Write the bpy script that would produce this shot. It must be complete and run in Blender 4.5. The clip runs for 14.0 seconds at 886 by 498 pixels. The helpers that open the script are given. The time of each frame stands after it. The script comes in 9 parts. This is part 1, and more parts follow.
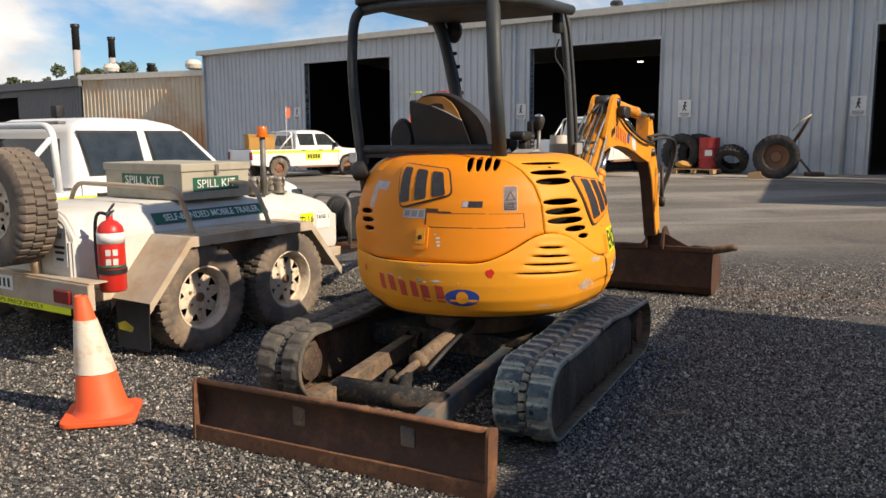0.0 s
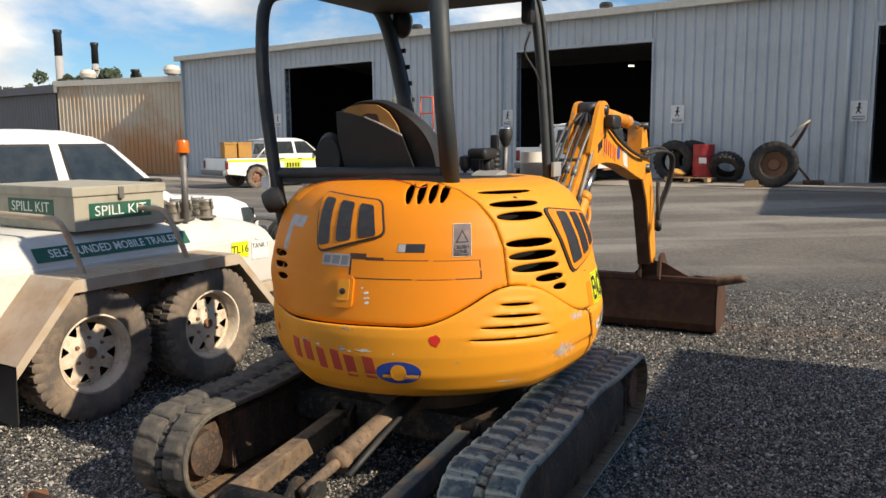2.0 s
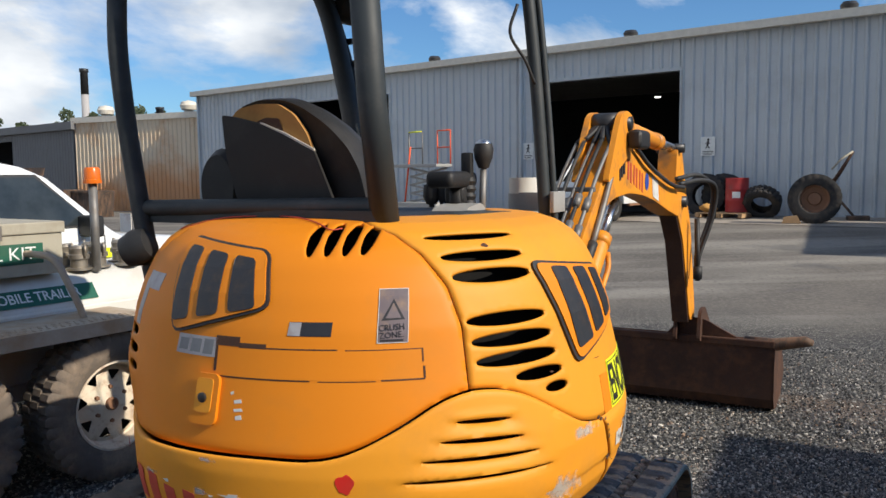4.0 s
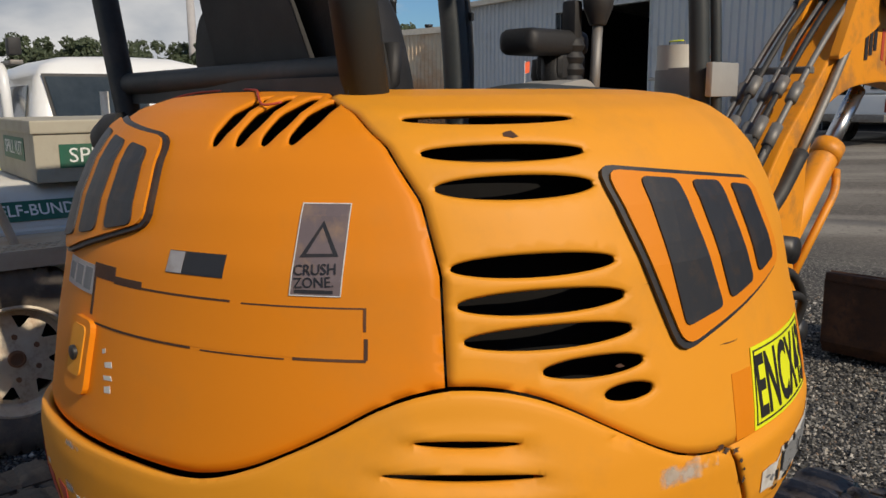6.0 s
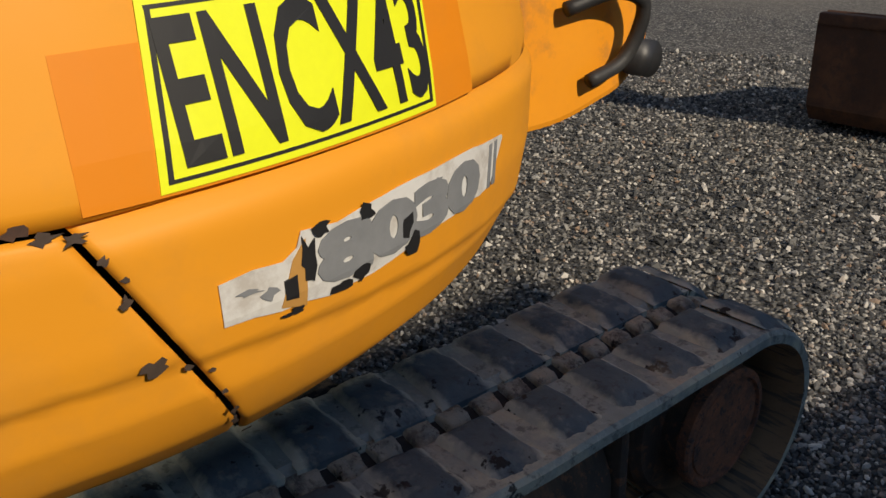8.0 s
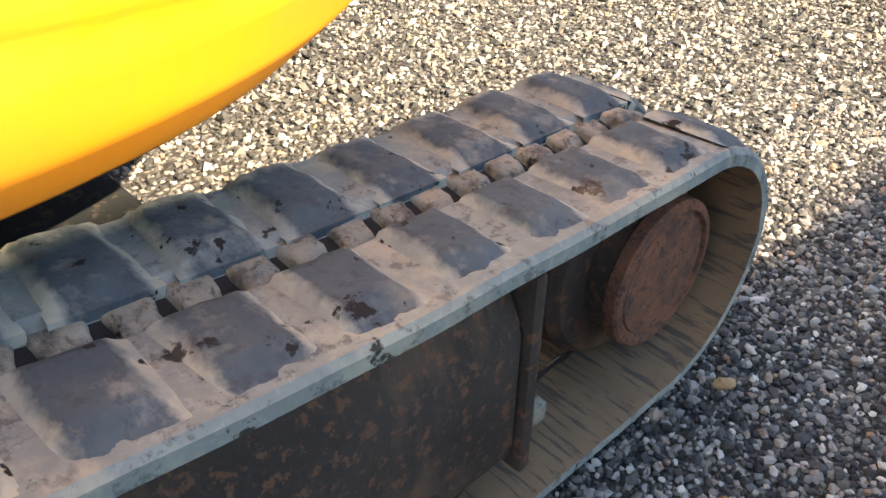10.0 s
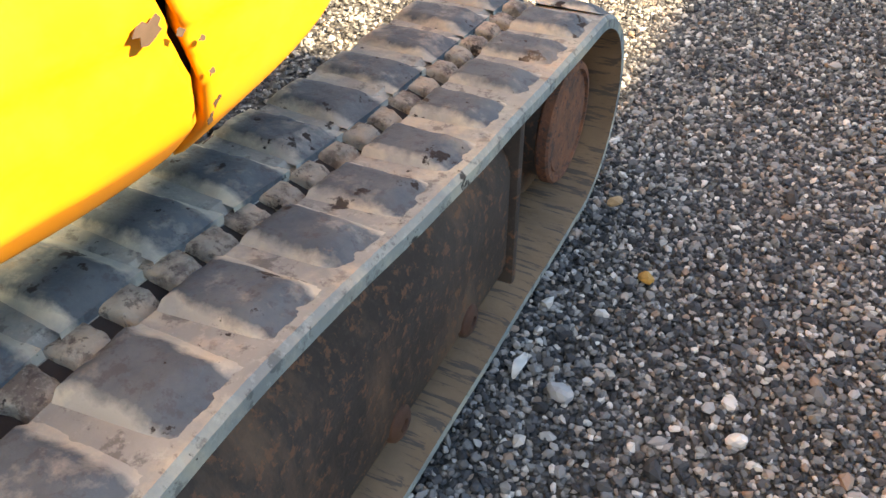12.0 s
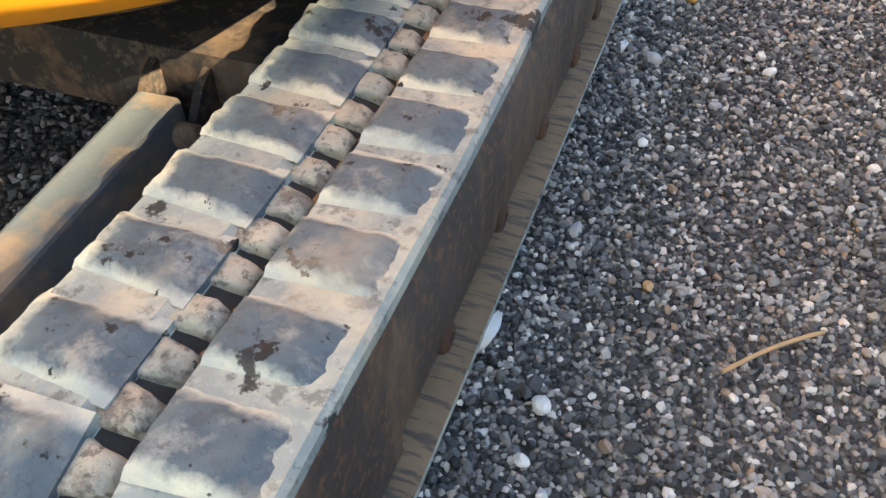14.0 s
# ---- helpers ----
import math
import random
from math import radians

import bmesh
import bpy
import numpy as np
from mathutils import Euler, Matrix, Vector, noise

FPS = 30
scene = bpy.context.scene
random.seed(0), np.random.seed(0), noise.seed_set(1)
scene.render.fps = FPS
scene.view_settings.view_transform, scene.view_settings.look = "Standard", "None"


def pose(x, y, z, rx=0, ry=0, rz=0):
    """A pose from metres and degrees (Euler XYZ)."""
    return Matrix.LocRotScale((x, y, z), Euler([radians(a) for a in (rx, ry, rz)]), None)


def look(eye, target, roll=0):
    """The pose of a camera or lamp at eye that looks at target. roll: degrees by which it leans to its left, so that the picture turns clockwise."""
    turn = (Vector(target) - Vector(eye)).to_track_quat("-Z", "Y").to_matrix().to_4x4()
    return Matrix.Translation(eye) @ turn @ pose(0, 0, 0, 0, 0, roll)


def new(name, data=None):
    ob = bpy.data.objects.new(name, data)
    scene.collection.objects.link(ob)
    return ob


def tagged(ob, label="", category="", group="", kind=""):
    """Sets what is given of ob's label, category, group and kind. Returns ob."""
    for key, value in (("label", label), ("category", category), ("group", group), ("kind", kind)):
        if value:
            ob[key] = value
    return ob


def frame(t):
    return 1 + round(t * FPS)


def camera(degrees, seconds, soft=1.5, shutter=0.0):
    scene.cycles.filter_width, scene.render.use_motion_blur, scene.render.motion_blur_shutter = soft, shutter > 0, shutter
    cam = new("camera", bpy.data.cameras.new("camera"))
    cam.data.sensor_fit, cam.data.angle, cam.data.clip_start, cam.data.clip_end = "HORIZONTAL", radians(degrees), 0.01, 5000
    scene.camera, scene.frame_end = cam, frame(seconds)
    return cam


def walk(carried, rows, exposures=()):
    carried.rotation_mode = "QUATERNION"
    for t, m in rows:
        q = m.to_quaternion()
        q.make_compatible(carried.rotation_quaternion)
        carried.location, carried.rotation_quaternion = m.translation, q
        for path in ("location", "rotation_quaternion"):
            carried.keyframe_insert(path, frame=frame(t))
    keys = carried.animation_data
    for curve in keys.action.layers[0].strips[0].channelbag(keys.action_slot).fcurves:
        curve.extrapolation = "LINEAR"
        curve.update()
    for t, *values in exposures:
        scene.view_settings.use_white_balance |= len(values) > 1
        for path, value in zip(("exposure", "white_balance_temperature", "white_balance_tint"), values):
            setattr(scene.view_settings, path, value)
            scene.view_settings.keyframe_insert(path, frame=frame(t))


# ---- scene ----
cam = camera(57.7, 14.0)
PATH = [
    (0, (0.389, 0.228, 1.527), (0.363, 2.208, 1.245), -0.2),
    (0.5, (0.405, 0.418, 1.537), (0.383, 2.398, 1.254), -0.3),
    (1, (0.491, 0.683, 1.538), (0.479, 2.662, 1.254), -0.3),
    (1.5, (0.59, 1.008, 1.572), (0.584, 2.987, 1.287), -0.3),
    (2, (0.629, 1.328, 1.587), (0.623, 3.31, 1.318), -0.4),
    (2.5, (0.679, 1.653, 1.587), (0.668, 3.643, 1.39), -0.4),
    (2.7, (0.712, 1.803, 1.584), (0.697, 3.796, 1.409), -0.5),
    (4.8, (1.034, 2.958, 1.493), (0.803, 4.935, 1.299), -0.6),
    (5, (1.078, 3.046, 1.487), (0.719, 4.998, 1.246), -0.6),
    (5.5, (1.151, 3.323, 1.458), (0.588, 5.217, 1.15), -0.6),
    (6, (1.268, 3.562, 1.399), (0.573, 5.4, 1.028), -0.5),
    (6.5, (1.432, 3.799, 1.334), (0.702, 5.608, 0.894), -0.7),
    (7, (1.576, 3.99, 1.28), (0.806, 5.732, 0.668), -2.0),
    (7.5, (1.676, 4.265, 1.183), (0.889, 5.941, 0.428), -2.8),
    (8, (1.737, 4.54, 1.043), (0.942, 6.168, 0.197), -2.8),
    (8.5, (1.729, 4.74, 0.886), (0.929, 6.329, -0.029), -2.2),
    (8.7, (1.723, 4.786, 0.835), (0.925, 6.362, -0.103), -2.0),
    (10.8, (1.656, 4.761, 0.819), (1.356, 6.34, -0.371), 1.2),
    (11, (1.641, 4.713, 0.833), (1.407, 6.299, -0.363), 0.6),
    (11.5, (1.558, 4.584, 0.887), (1.442, 6.165, -0.332), 0.1),
    (12, (1.471, 4.466, 0.894), (1.456, 6.033, -0.348), -0.5),
    (12.5, (1.365, 4.308, 0.893), (1.467, 5.842, -0.387), -0.6),
    (13, (1.287, 4.112, 0.92), (1.447, 5.613, -0.392), -0.9),
    (13.5, (1.164, 3.939, 0.946), (1.334, 5.397, -0.413), -0.9),
    (14, (1.014, 3.744, 0.949), (1.151, 5.172, -0.444), -1.1),
]
EXPOSURES = [(0, 0.38, 7400, 13), (2.5, 0.4, 6900, 9), (5.0, -0.03, 6300, 9), (6.5, -0.38, 7100, 11), (8.0, -0.22, 7100, 10), (8.5, 0.6, 7500, 11), (8.7, 1.0, 7800, 10), (10.8, 2.58, 9000, 13), (12.5, 2.74, 9700, 12), (14, 2.8, 9000, 10)]
walk(cam, [(t, look(eye, target, roll)) for t, eye, target, roll in PATH], EXPOSURES)

# ---- light ----
SUN_EL, SUN_AZ = radians(34.5), radians(-28)          # azimuth of the sun, measured from +x
SUN_DIR = Vector((math.cos(SUN_EL) * math.cos(SUN_AZ), math.cos(SUN_EL) * math.sin(SUN_AZ), math.sin(SUN_EL)))
world = bpy.data.worlds.new("sky")
scene.world = world
world.use_nodes = True
wn, wl = world.node_tree.nodes, world.node_tree.links
wn.clear()
w_out = wn.new("ShaderNodeOutputWorld")
w_bg = wn.new("ShaderNodeBackground")
w_sky = wn.new("ShaderNodeTexSky")
w_sky.sky_type, w_sky.sun_disc = "NISHITA", False
w_sky.sun_elevation, w_sky.sun_rotation = SUN_EL, math.pi / 2 - SUN_AZ
w_sky.air_density, w_sky.dust_density, w_sky.ozone_density = 1.0, 0.4, 2.6
w_co = wn.new("ShaderNodeTexCoord")
w_map = wn.new("ShaderNodeMapping")
w_map.inputs["Scale"].default_value = (1.0, 1.0, 2.1)
w_map.inputs["Location"].default_value = (0.35, 0.1, 0.05)
wl.new(w_co.outputs["Generated"], w_map.inputs[0])
w_n = wn.new("ShaderNodeTexNoise")
w_n.inputs["Scale"].default_value, w_n.inputs["Detail"].default_value, w_n.inputs["Roughness"].default_value = 2.6, 9, 0.58
w_n.inputs["Distortion"].default_value = 0.25
wl.new(w_map.outputs[0], w_n.inputs["Vector"])
w_ramp = wn.new("ShaderNodeValToRGB")
w_ramp.color_ramp.elements[0].position, w_ramp.color_ramp.elements[1].position = 0.45, 0.58
w_sep = wn.new("ShaderNodeSeparateXYZ")
wl.new(w_co.outputs["Generated"], w_sep.inputs[0])
w_low = wn.new("ShaderNodeMapRange")
for s_, v_ in zip(("From Min", "From Max", "To Min", "To Max"), (0.0, 0.34, 0.06, -0.06)):
    w_low.inputs[s_].default_value = v_
wl.new(w_sep.outputs["Z"], w_low.inputs["Value"])
w_add = wn.new("ShaderNodeMath")
wl.new(w_n.outputs["Fac"], w_add.inputs[0])
wl.new(w_low.outputs[0], w_add.inputs[1])
w_side = wn.new("ShaderNodeMath")
w_side.operation = "MULTIPLY_ADD"
wl.new(w_sep.outputs["X"], w_side.inputs[0])
w_side.inputs[1].default_value = -0.13
wl.new(w_add.outputs[0], w_side.inputs[2])
wl.new(w_side.outputs[0], w_ramp.inputs[0])
w_n2 = wn.new("ShaderNodeTexNoise")
w_n2.inputs["Scale"].default_value, w_n2.inputs["Detail"].default_value = 5.0, 8
wl.new(w_map.outputs[0], w_n2.inputs["Vector"])
w_cr = wn.new("ShaderNodeValToRGB")
w_cr.color_ramp.elements[0].position, w_cr.color_ramp.elements[1].position = 0.35, 0.65
w_cr.color_ramp.elements[0].color, w_cr.color_ramp.elements[1].color = (4.4, 5.0, 5.9, 1), (9.6, 9.7, 9.8, 1)
wl.new(w_n2.outputs["Fac"], w_cr.inputs[0])
w_mix = wn.new("ShaderNodeMixRGB")
wl.new(w_ramp.outputs["Color"], w_mix.inputs["Fac"])
w_tint = wn.new("ShaderNodeMixRGB")
w_tint.blend_type = "MULTIPLY"
w_tint.inputs["Fac"].default_value = 1.0
w_tint.inputs["Color2"].default_value = (0.56, 0.82, 1.08, 1)
wl.new(w_sky.outputs["Color"], w_tint.inputs["Color1"])
wl.new(w_tint.outputs["Color"], w_mix.inputs["Color1"])
wl.new(w_cr.outputs["Color"], w_mix.inputs["Color2"])
wl.new(w_mix.outputs["Color"], w_bg.inputs["Color"])
w_bg.inputs["Strength"].default_value = 0.096
wl.new(w_bg.outputs[0], w_out.inputs["Surface"])

sun = new("sun", bpy.data.lights.new("sun", "SUN"))
sun.data.energy, sun.data.angle, sun.data.color = 4.7, radians(0.6), (1.0, 0.90, 0.76)
sun.matrix_world = look(SUN_DIR * 50, (0, 0, 0))


# ---- materials ----
def material(name, color, rough=0.6, metal=0.0, color2=None, scale=6.0, amount=0.5, bump=0.15, bump_scale=60.0, grain=None, dirt=None, dirt_amount=0.35, dirt_scale=3.0, coat=0.0, rough2=None, dirt_edge=(0.5, 0.66), dirt_stretch=None, own=False, speck=None, gloss=0.5):
    """Paint, rubber, steel and the like: a base with large patches, fine grain, blotches of dirt and a fine relief."""
    m = bpy.data.materials.new(name)
    m.use_nodes = True
    n, l = m.node_tree.nodes, m.node_tree.links
    b = n["Principled BSDF"]
    co = n.new("ShaderNodeTexCoord")
    at = co.outputs["Object"]
    if own:
        # repeated pieces each get their own stretch of the pattern
        inf = n.new("ShaderNodeObjectInfo")
        k_ = n.new("ShaderNodeVectorMath")
        k_.operation = "MULTIPLY_ADD"
        l.new(inf.outputs["Random"], k_.inputs[0])
        k_.inputs[1].default_value = (37, 53, 71)
        l.new(at, k_.inputs[2])
        at = k_.outputs[0]
    def nz(sc, det=5, ro=0.6, stretch=None):
        t = n.new("ShaderNodeTexNoise")
        t.inputs["Scale"].default_value, t.inputs["Detail"].default_value, t.inputs["Roughness"].default_value = sc, det, ro
        if stretch:
            mp = n.new("ShaderNodeMapping")
            mp.inputs["Scale"].default_value = stretch
            l.new(at, mp.inputs[0])
            l.new(mp.outputs[0], t.inputs["Vector"])
        else:
            l.new(at, t.inputs["Vector"])
        return t.outputs["Fac"]
    def ramp(fac, a, z):
        r = n.new("ShaderNodeMapRange")
        r.inputs["From Min"].default_value, r.inputs["From Max"].default_value = a, z
        l.new(fac, r.inputs["Value"])
        return r.outputs[0]
    def mix(fac, c1, c2):
        x = n.new("ShaderNodeMixRGB")
        for s, v in zip(("Fac", "Color1", "Color2"), (fac, c1, c2)):
            if isinstance(v, (tuple, float)):
                x.inputs[s].default_value = (*v, 1) if isinstance(v, tuple) else v
            else:
                l.new(v, x.inputs[s])
        return x.outputs[0]
    def times(v, k):
        x = n.new("ShaderNodeMath")
        x.operation = "MULTIPLY"
        l.new(v, x.inputs[0])
        x.inputs[1].default_value = k
        return x.outputs[0]
    c = mix(times(ramp(nz(scale), 0.35, 0.68), amount), color, color2 or tuple(v * 0.72 for v in color))
    c = mix(times(nz(bump_scale * 1.7, 3), 0.22), c, grain or tuple(v * 0.6 for v in color))
    if dirt:
        c = mix(times(ramp(nz(dirt_scale, 8, 0.68, dirt_stretch), *dirt_edge), dirt_amount), c, dirt)
    if speck:
        # speck: colour, amount, scale of fine sharp flecks
        c = mix(times(ramp(nz(speck[2], 8, 0.7), 0.54, 0.60), speck[1]), c, speck[0])
        c = mix(times(ramp(nz(speck[2] * 2.3, 6, 0.7), 0.56, 0.62), speck[1] * 0.6), c, tuple(v * 1.35 for v in color))
    l.new(c, b.inputs["Base Color"])
    b.inputs["Specular IOR Level"].default_value = gloss
    b.inputs["Metallic"].default_value = metal
    rr = n.new("ShaderNodeMapRange")
    rr.inputs["To Min"].default_value, rr.inputs["To Max"].default_value = rough, min(1, rough2 if rough2 is not None else rough + 0.2)
    l.new(nz(scale * 2.3), rr.inputs["Value"])
    l.new(rr.outputs[0], b.inputs["Roughness"])
    b.inputs["Coat Weight"].default_value = coat
    if bump:
        bp = n.new("ShaderNodeBump")
        bp.inputs["Strength"].default_value, bp.inputs["Distance"].default_value = bump, 0.004
        l.new(nz(bump_scale, 6), bp.inputs["Height"])
        l.new(bp.outputs[0], b.inputs["Normal"])
    return m


def emitter(name, color, strength):
    m = bpy.data.materials.new(name)
    m.use_nodes = True
    b = m.node_tree.nodes["Principled BSDF"]
    b.inputs["Base Color"].default_value = (*color, 1)
    b.inputs["Emission Color"].default_value, b.inputs["Emission Strength"].default_value = (*color, 1), strength
    return m


def glass_material(name, tint, alpha=0.25, rough=0.03):
    """A pane: part clear, part dark tinted gloss."""
    m = bpy.data.materials.new(name)
    m.use_nodes = True
    n, l = m.node_tree.nodes, m.node_tree.links
    b = n["Principled BSDF"]
    b.inputs["Base Color"].default_value, b.inputs["Roughness"].default_value = (*tint, 1), rough
    t = n.new("ShaderNodeBsdfTransparent")
    t.inputs["Color"].default_value = (0.75, 0.82, 0.85, 1)
    x = n.new("ShaderNodeMixShader")
    x.inputs[0].default_value = alpha
    l.new(t.outputs[0], x.inputs[1])
    l.new(b.outputs[0], x.inputs[2])
    l.new(x.outputs[0], n["Material Output"].inputs["Surface"])
    return m


M = {}
M["yellow"] = material("yellow_paint", (0.74, 0.298, 0.018), 0.46, color2=(0.74, 0.285, 0.018), scale=2.2, amount=0.5, bump=0.03, bump_scale=35, dirt=(0.45, 0.22, 0.05), dirt_amount=0.22, dirt_scale=5.0, gloss=0.32, grain=(0.74, 0.31, 0.03))
# deeper yellow: partly its own tone, partly the hood's weaker sun painted in
M["yellow_hood"] = material("deep_shaded_yellow_paint", (0.70, 0.215, 0.005), 0.46, color2=(0.72, 0.225, 0.006), scale=2.0, amount=0.5, bump=0.03, bump_scale=35, dirt=(0.45, 0.2, 0.04), dirt_amount=0.18, dirt_scale=4.0, gloss=0.32, grain=(0.70, 0.24, 0.012))
M["yellow_worn"] = material("worn_boom_paint", (0.80, 0.30, 0.012), 0.4, color2=(0.68, 0.23, 0.01), scale=4, bump=0.06, dirt=(0.16, 0.10, 0.06), dirt_amount=0.6, dirt_scale=6, grain=(0.6, 0.25, 0.03))
M["black"] = material("black_paint", (0.018, 0.019, 0.021), 0.35, color2=(0.03, 0.03, 0.032), bump=0.05, dirt=(0.10, 0.09, 0.08), dirt_amount=0.25, dirt_scale=4)
M["black_plastic"] = material("black_plastic", (0.012, 0.012, 0.013), 0.5, color2=(0.02, 0.02, 0.02), bump=0.12, bump_scale=160, dirt=(0.08, 0.075, 0.07), dirt_amount=0.2)
# the dark inside the house, put into one near-black colour
M["slot_shade_black"] = material("near_black_slot_shade", (0.006, 0.006, 0.006), 0.8, color2=(0.012, 0.011, 0.010), bump=0.2, gloss=0.15)
M["decal_black"] = material("decal_black", (0.016, 0.018, 0.024), 0.42, color2=(0.022, 0.024, 0.03), bump=0.03, dirt=(0.2, 0.1, 0.02), dirt_amount=0.12, dirt_scale=25)
M["post"] = material("slate_black_paint", (0.022, 0.029, 0.032), 0.5, color2=(0.034, 0.04, 0.044), scale=5, bump=0.05, dirt=(0.09, 0.085, 0.08), dirt_amount=0.35, dirt_scale=7)
M["vinyl"] = material("black_vinyl", (0.014, 0.014, 0.015), 0.48, bump=0.25, bump_scale=220, dirt=(0.06, 0.055, 0.05), dirt_amount=0.3, dirt_scale=6)
M["seat_foam"] = material("worn_tan_foam", (0.52, 0.26, 0.07), 0.9, color2=(0.36, 0.17, 0.05), scale=9, bump=0.4, bump_scale=120, dirt=(0.12, 0.07, 0.03), dirt_amount=0.5)
M["rubber"] = material("dusty_track_rubber", (0.29, 0.325, 0.29), 0.85, color2=(0.165, 0.20, 0.20), scale=9, amount=0.8, bump=0.7, bump_scale=55, dirt=(0.46, 0.445, 0.335), dirt_amount=0.7, dirt_scale=6.5, grain=(0.12, 0.12, 0.115), dirt_edge=(0.5, 0.64), speck=((0.06, 0.06, 0.06), 0.55, 38), gloss=0.3)
M["rubber_mud"] = material("mud_browned_track_rubber", (0.13, 0.115, 0.095), 0.85, color2=(0.075, 0.07, 0.062), scale=9, amount=0.8, bump=0.7, bump_scale=55, dirt=(0.22, 0.175, 0.125), dirt_amount=0.7, dirt_scale=6.5, grain=(0.05, 0.048, 0.045), dirt_edge=(0.5, 0.64), speck=((0.05, 0.045, 0.04), 0.5, 38), gloss=0.3)
M["lug_mud"] = material("mud_browned_lug_rubber", (0.075, 0.072, 0.068), 0.75, color2=(0.12, 0.108, 0.09), scale=24, amount=0.8, bump=0.6, bump_scale=70, dirt=(0.20, 0.16, 0.115), dirt_amount=0.6, dirt_scale=14, own=True, gloss=0.3)
M["core"] = material("muddy_core_steel", (0.24, 0.255, 0.22), 0.9, color2=(0.46, 0.395, 0.28), scale=22, amount=0.8, bump=0.8, bump_scale=70, dirt=(0.10, 0.09, 0.08), dirt_amount=0.8, dirt_scale=24, dirt_edge=(0.50, 0.60), own=True, speck=((0.06, 0.055, 0.05), 0.7, 80), gloss=0.2)
M["frame_steel"] = material("grimy_dark_steel", (0.060, 0.050, 0.043), 0.6, color2=(0.020, 0.018, 0.017), scale=4, amount=0.9, bump=0.35, bump_scale=60, dirt=(0.21, 0.125, 0.075), dirt_amount=0.8, dirt_scale=5, dirt_edge=(0.46, 0.64), dirt_stretch=(1, 1, 0.30), grain=(0.13, 0.08, 0.052), speck=((0.22, 0.10, 0.05), 0.6, 60), gloss=0.35)
M["rust"] = material("rusted_steel", (0.078, 0.038, 0.024), 0.7, color2=(0.05, 0.028, 0.02), scale=6, amount=0.8, bump=0.35, bump_scale=50, dirt=(0.16, 0.072, 0.036), dirt_amount=0.6, dirt_scale=4, speck=((0.05, 0.03, 0.025), 0.6, 30), gloss=0.3)
M["rust_disc"] = material("rust_speckled_plate", (0.26, 0.105, 0.055), 0.75, color2=(0.10, 0.06, 0.045), scale=24, amount=0.9, bump=0.5, bump_scale=110, dirt=(0.06, 0.04, 0.035), dirt_amount=0.7, dirt_scale=30, speck=((0.05, 0.04, 0.038), 0.85, 70), gloss=0.3)
M["arm_steel"] = material("worn_grey_steel", (0.022, 0.025, 0.026), 0.8, color2=(0.034, 0.026, 0.02), scale=5, amount=0.8, bump=0.3, dirt=(0.14, 0.09, 0.055), dirt_amount=0.5, dirt_scale=4, dirt_edge=(0.54, 0.60), speck=((0.13, 0.10, 0.075), 0.5, 40), gloss=0.25)
M["tan_steel"] = material("tan_stained_steel", (0.20, 0.135, 0.085), 0.75, color2=(0.09, 0.075, 0.065), scale=5, amount=0.8, bump=0.3, dirt=(0.32, 0.22, 0.14), dirt_amount=0.6, dirt_scale=7, speck=((0.05, 0.045, 0.04), 0.6, 30), gloss=0.25)
M["roof_skin"] = material("rust-bloomed_black_roof", (0.022, 0.024, 0.025), 0.6, color2=(0.035, 0.03, 0.028), scale=4, bump=0.1, dirt=(0.06, 0.03, 0.02), dirt_amount=0.6, dirt_scale=5, gloss=0.3)
M["chrome"] = material("chromed_rod", (0.6, 0.6, 0.6), 0.18, 1.0, bump=0.02)
M["steel"] = material("dull_zinc_pipe", (0.24, 0.235, 0.225), 0.5, 0.6, color2=(0.15, 0.14, 0.13), scale=12, bump=0.12, dirt=(0.16, 0.11, 0.07), dirt_amount=0.5)
M["hose"] = material("black_hose_rubber", (0.018, 0.018, 0.019), 0.5, bump=0.15, bump_scale=200, dirt=(0.09, 0.085, 0.075), dirt_amount=0.4)
M["white"] = material("white_vehicle_paint", (0.76, 0.77, 0.76), 0.22, color2=(0.70, 0.70, 0.68), scale=2, bump=0.01, dirt=(0.5, 0.42, 0.33), dirt_amount=0.2, dirt_scale=2.5, coat=0.4)
M["tank"] = material("white_tank_plastic", (0.64, 0.63, 0.59), 0.45, color2=(0.57, 0.55, 0.49), scale=3, bump=0.04, dirt=(0.5, 0.4, 0.28), dirt_amount=0.3, dirt_scale=4)
M["kit"] = material("weathered_cream_box", (0.40, 0.37, 0.29), 0.6, color2=(0.33, 0.30, 0.23), scale=5, bump=0.12, dirt=(0.24, 0.2, 0.14), dirt_amount=0.4, dirt_scale=5)
M["fender"] = material("dusty_checker_steel", (0.50, 0.425, 0.33), 0.65, 0.0, color2=(0.40, 0.29, 0.19), scale=5, amount=0.8, bump=0.25, bump_scale=40, dirt=(0.36, 0.22, 0.11), dirt_amount=0.6, dirt_scale=4)
M["tyre"] = material("dusty_tyre", (0.105, 0.09, 0.078), 0.85, color2=(0.20, 0.16, 0.125), scale=5, amount=0.9, bump=0.4, bump_scale=90, dirt=(0.32, 0.235, 0.16), dirt_amount=0.7, dirt_scale=3.5, gloss=0.3)
M["rust_edge"] = material("scraped_rust", (0.17, 0.078, 0.042), 0.7, color2=(0.10, 0.05, 0.032), scale=7, amount=0.8, bump=0.35, bump_scale=50, dirt=(0.30, 0.15, 0.07), dirt_amount=0.6, dirt_scale=9, speck=((0.06, 0.035, 0.028), 0.6, 30), gloss=0.3)
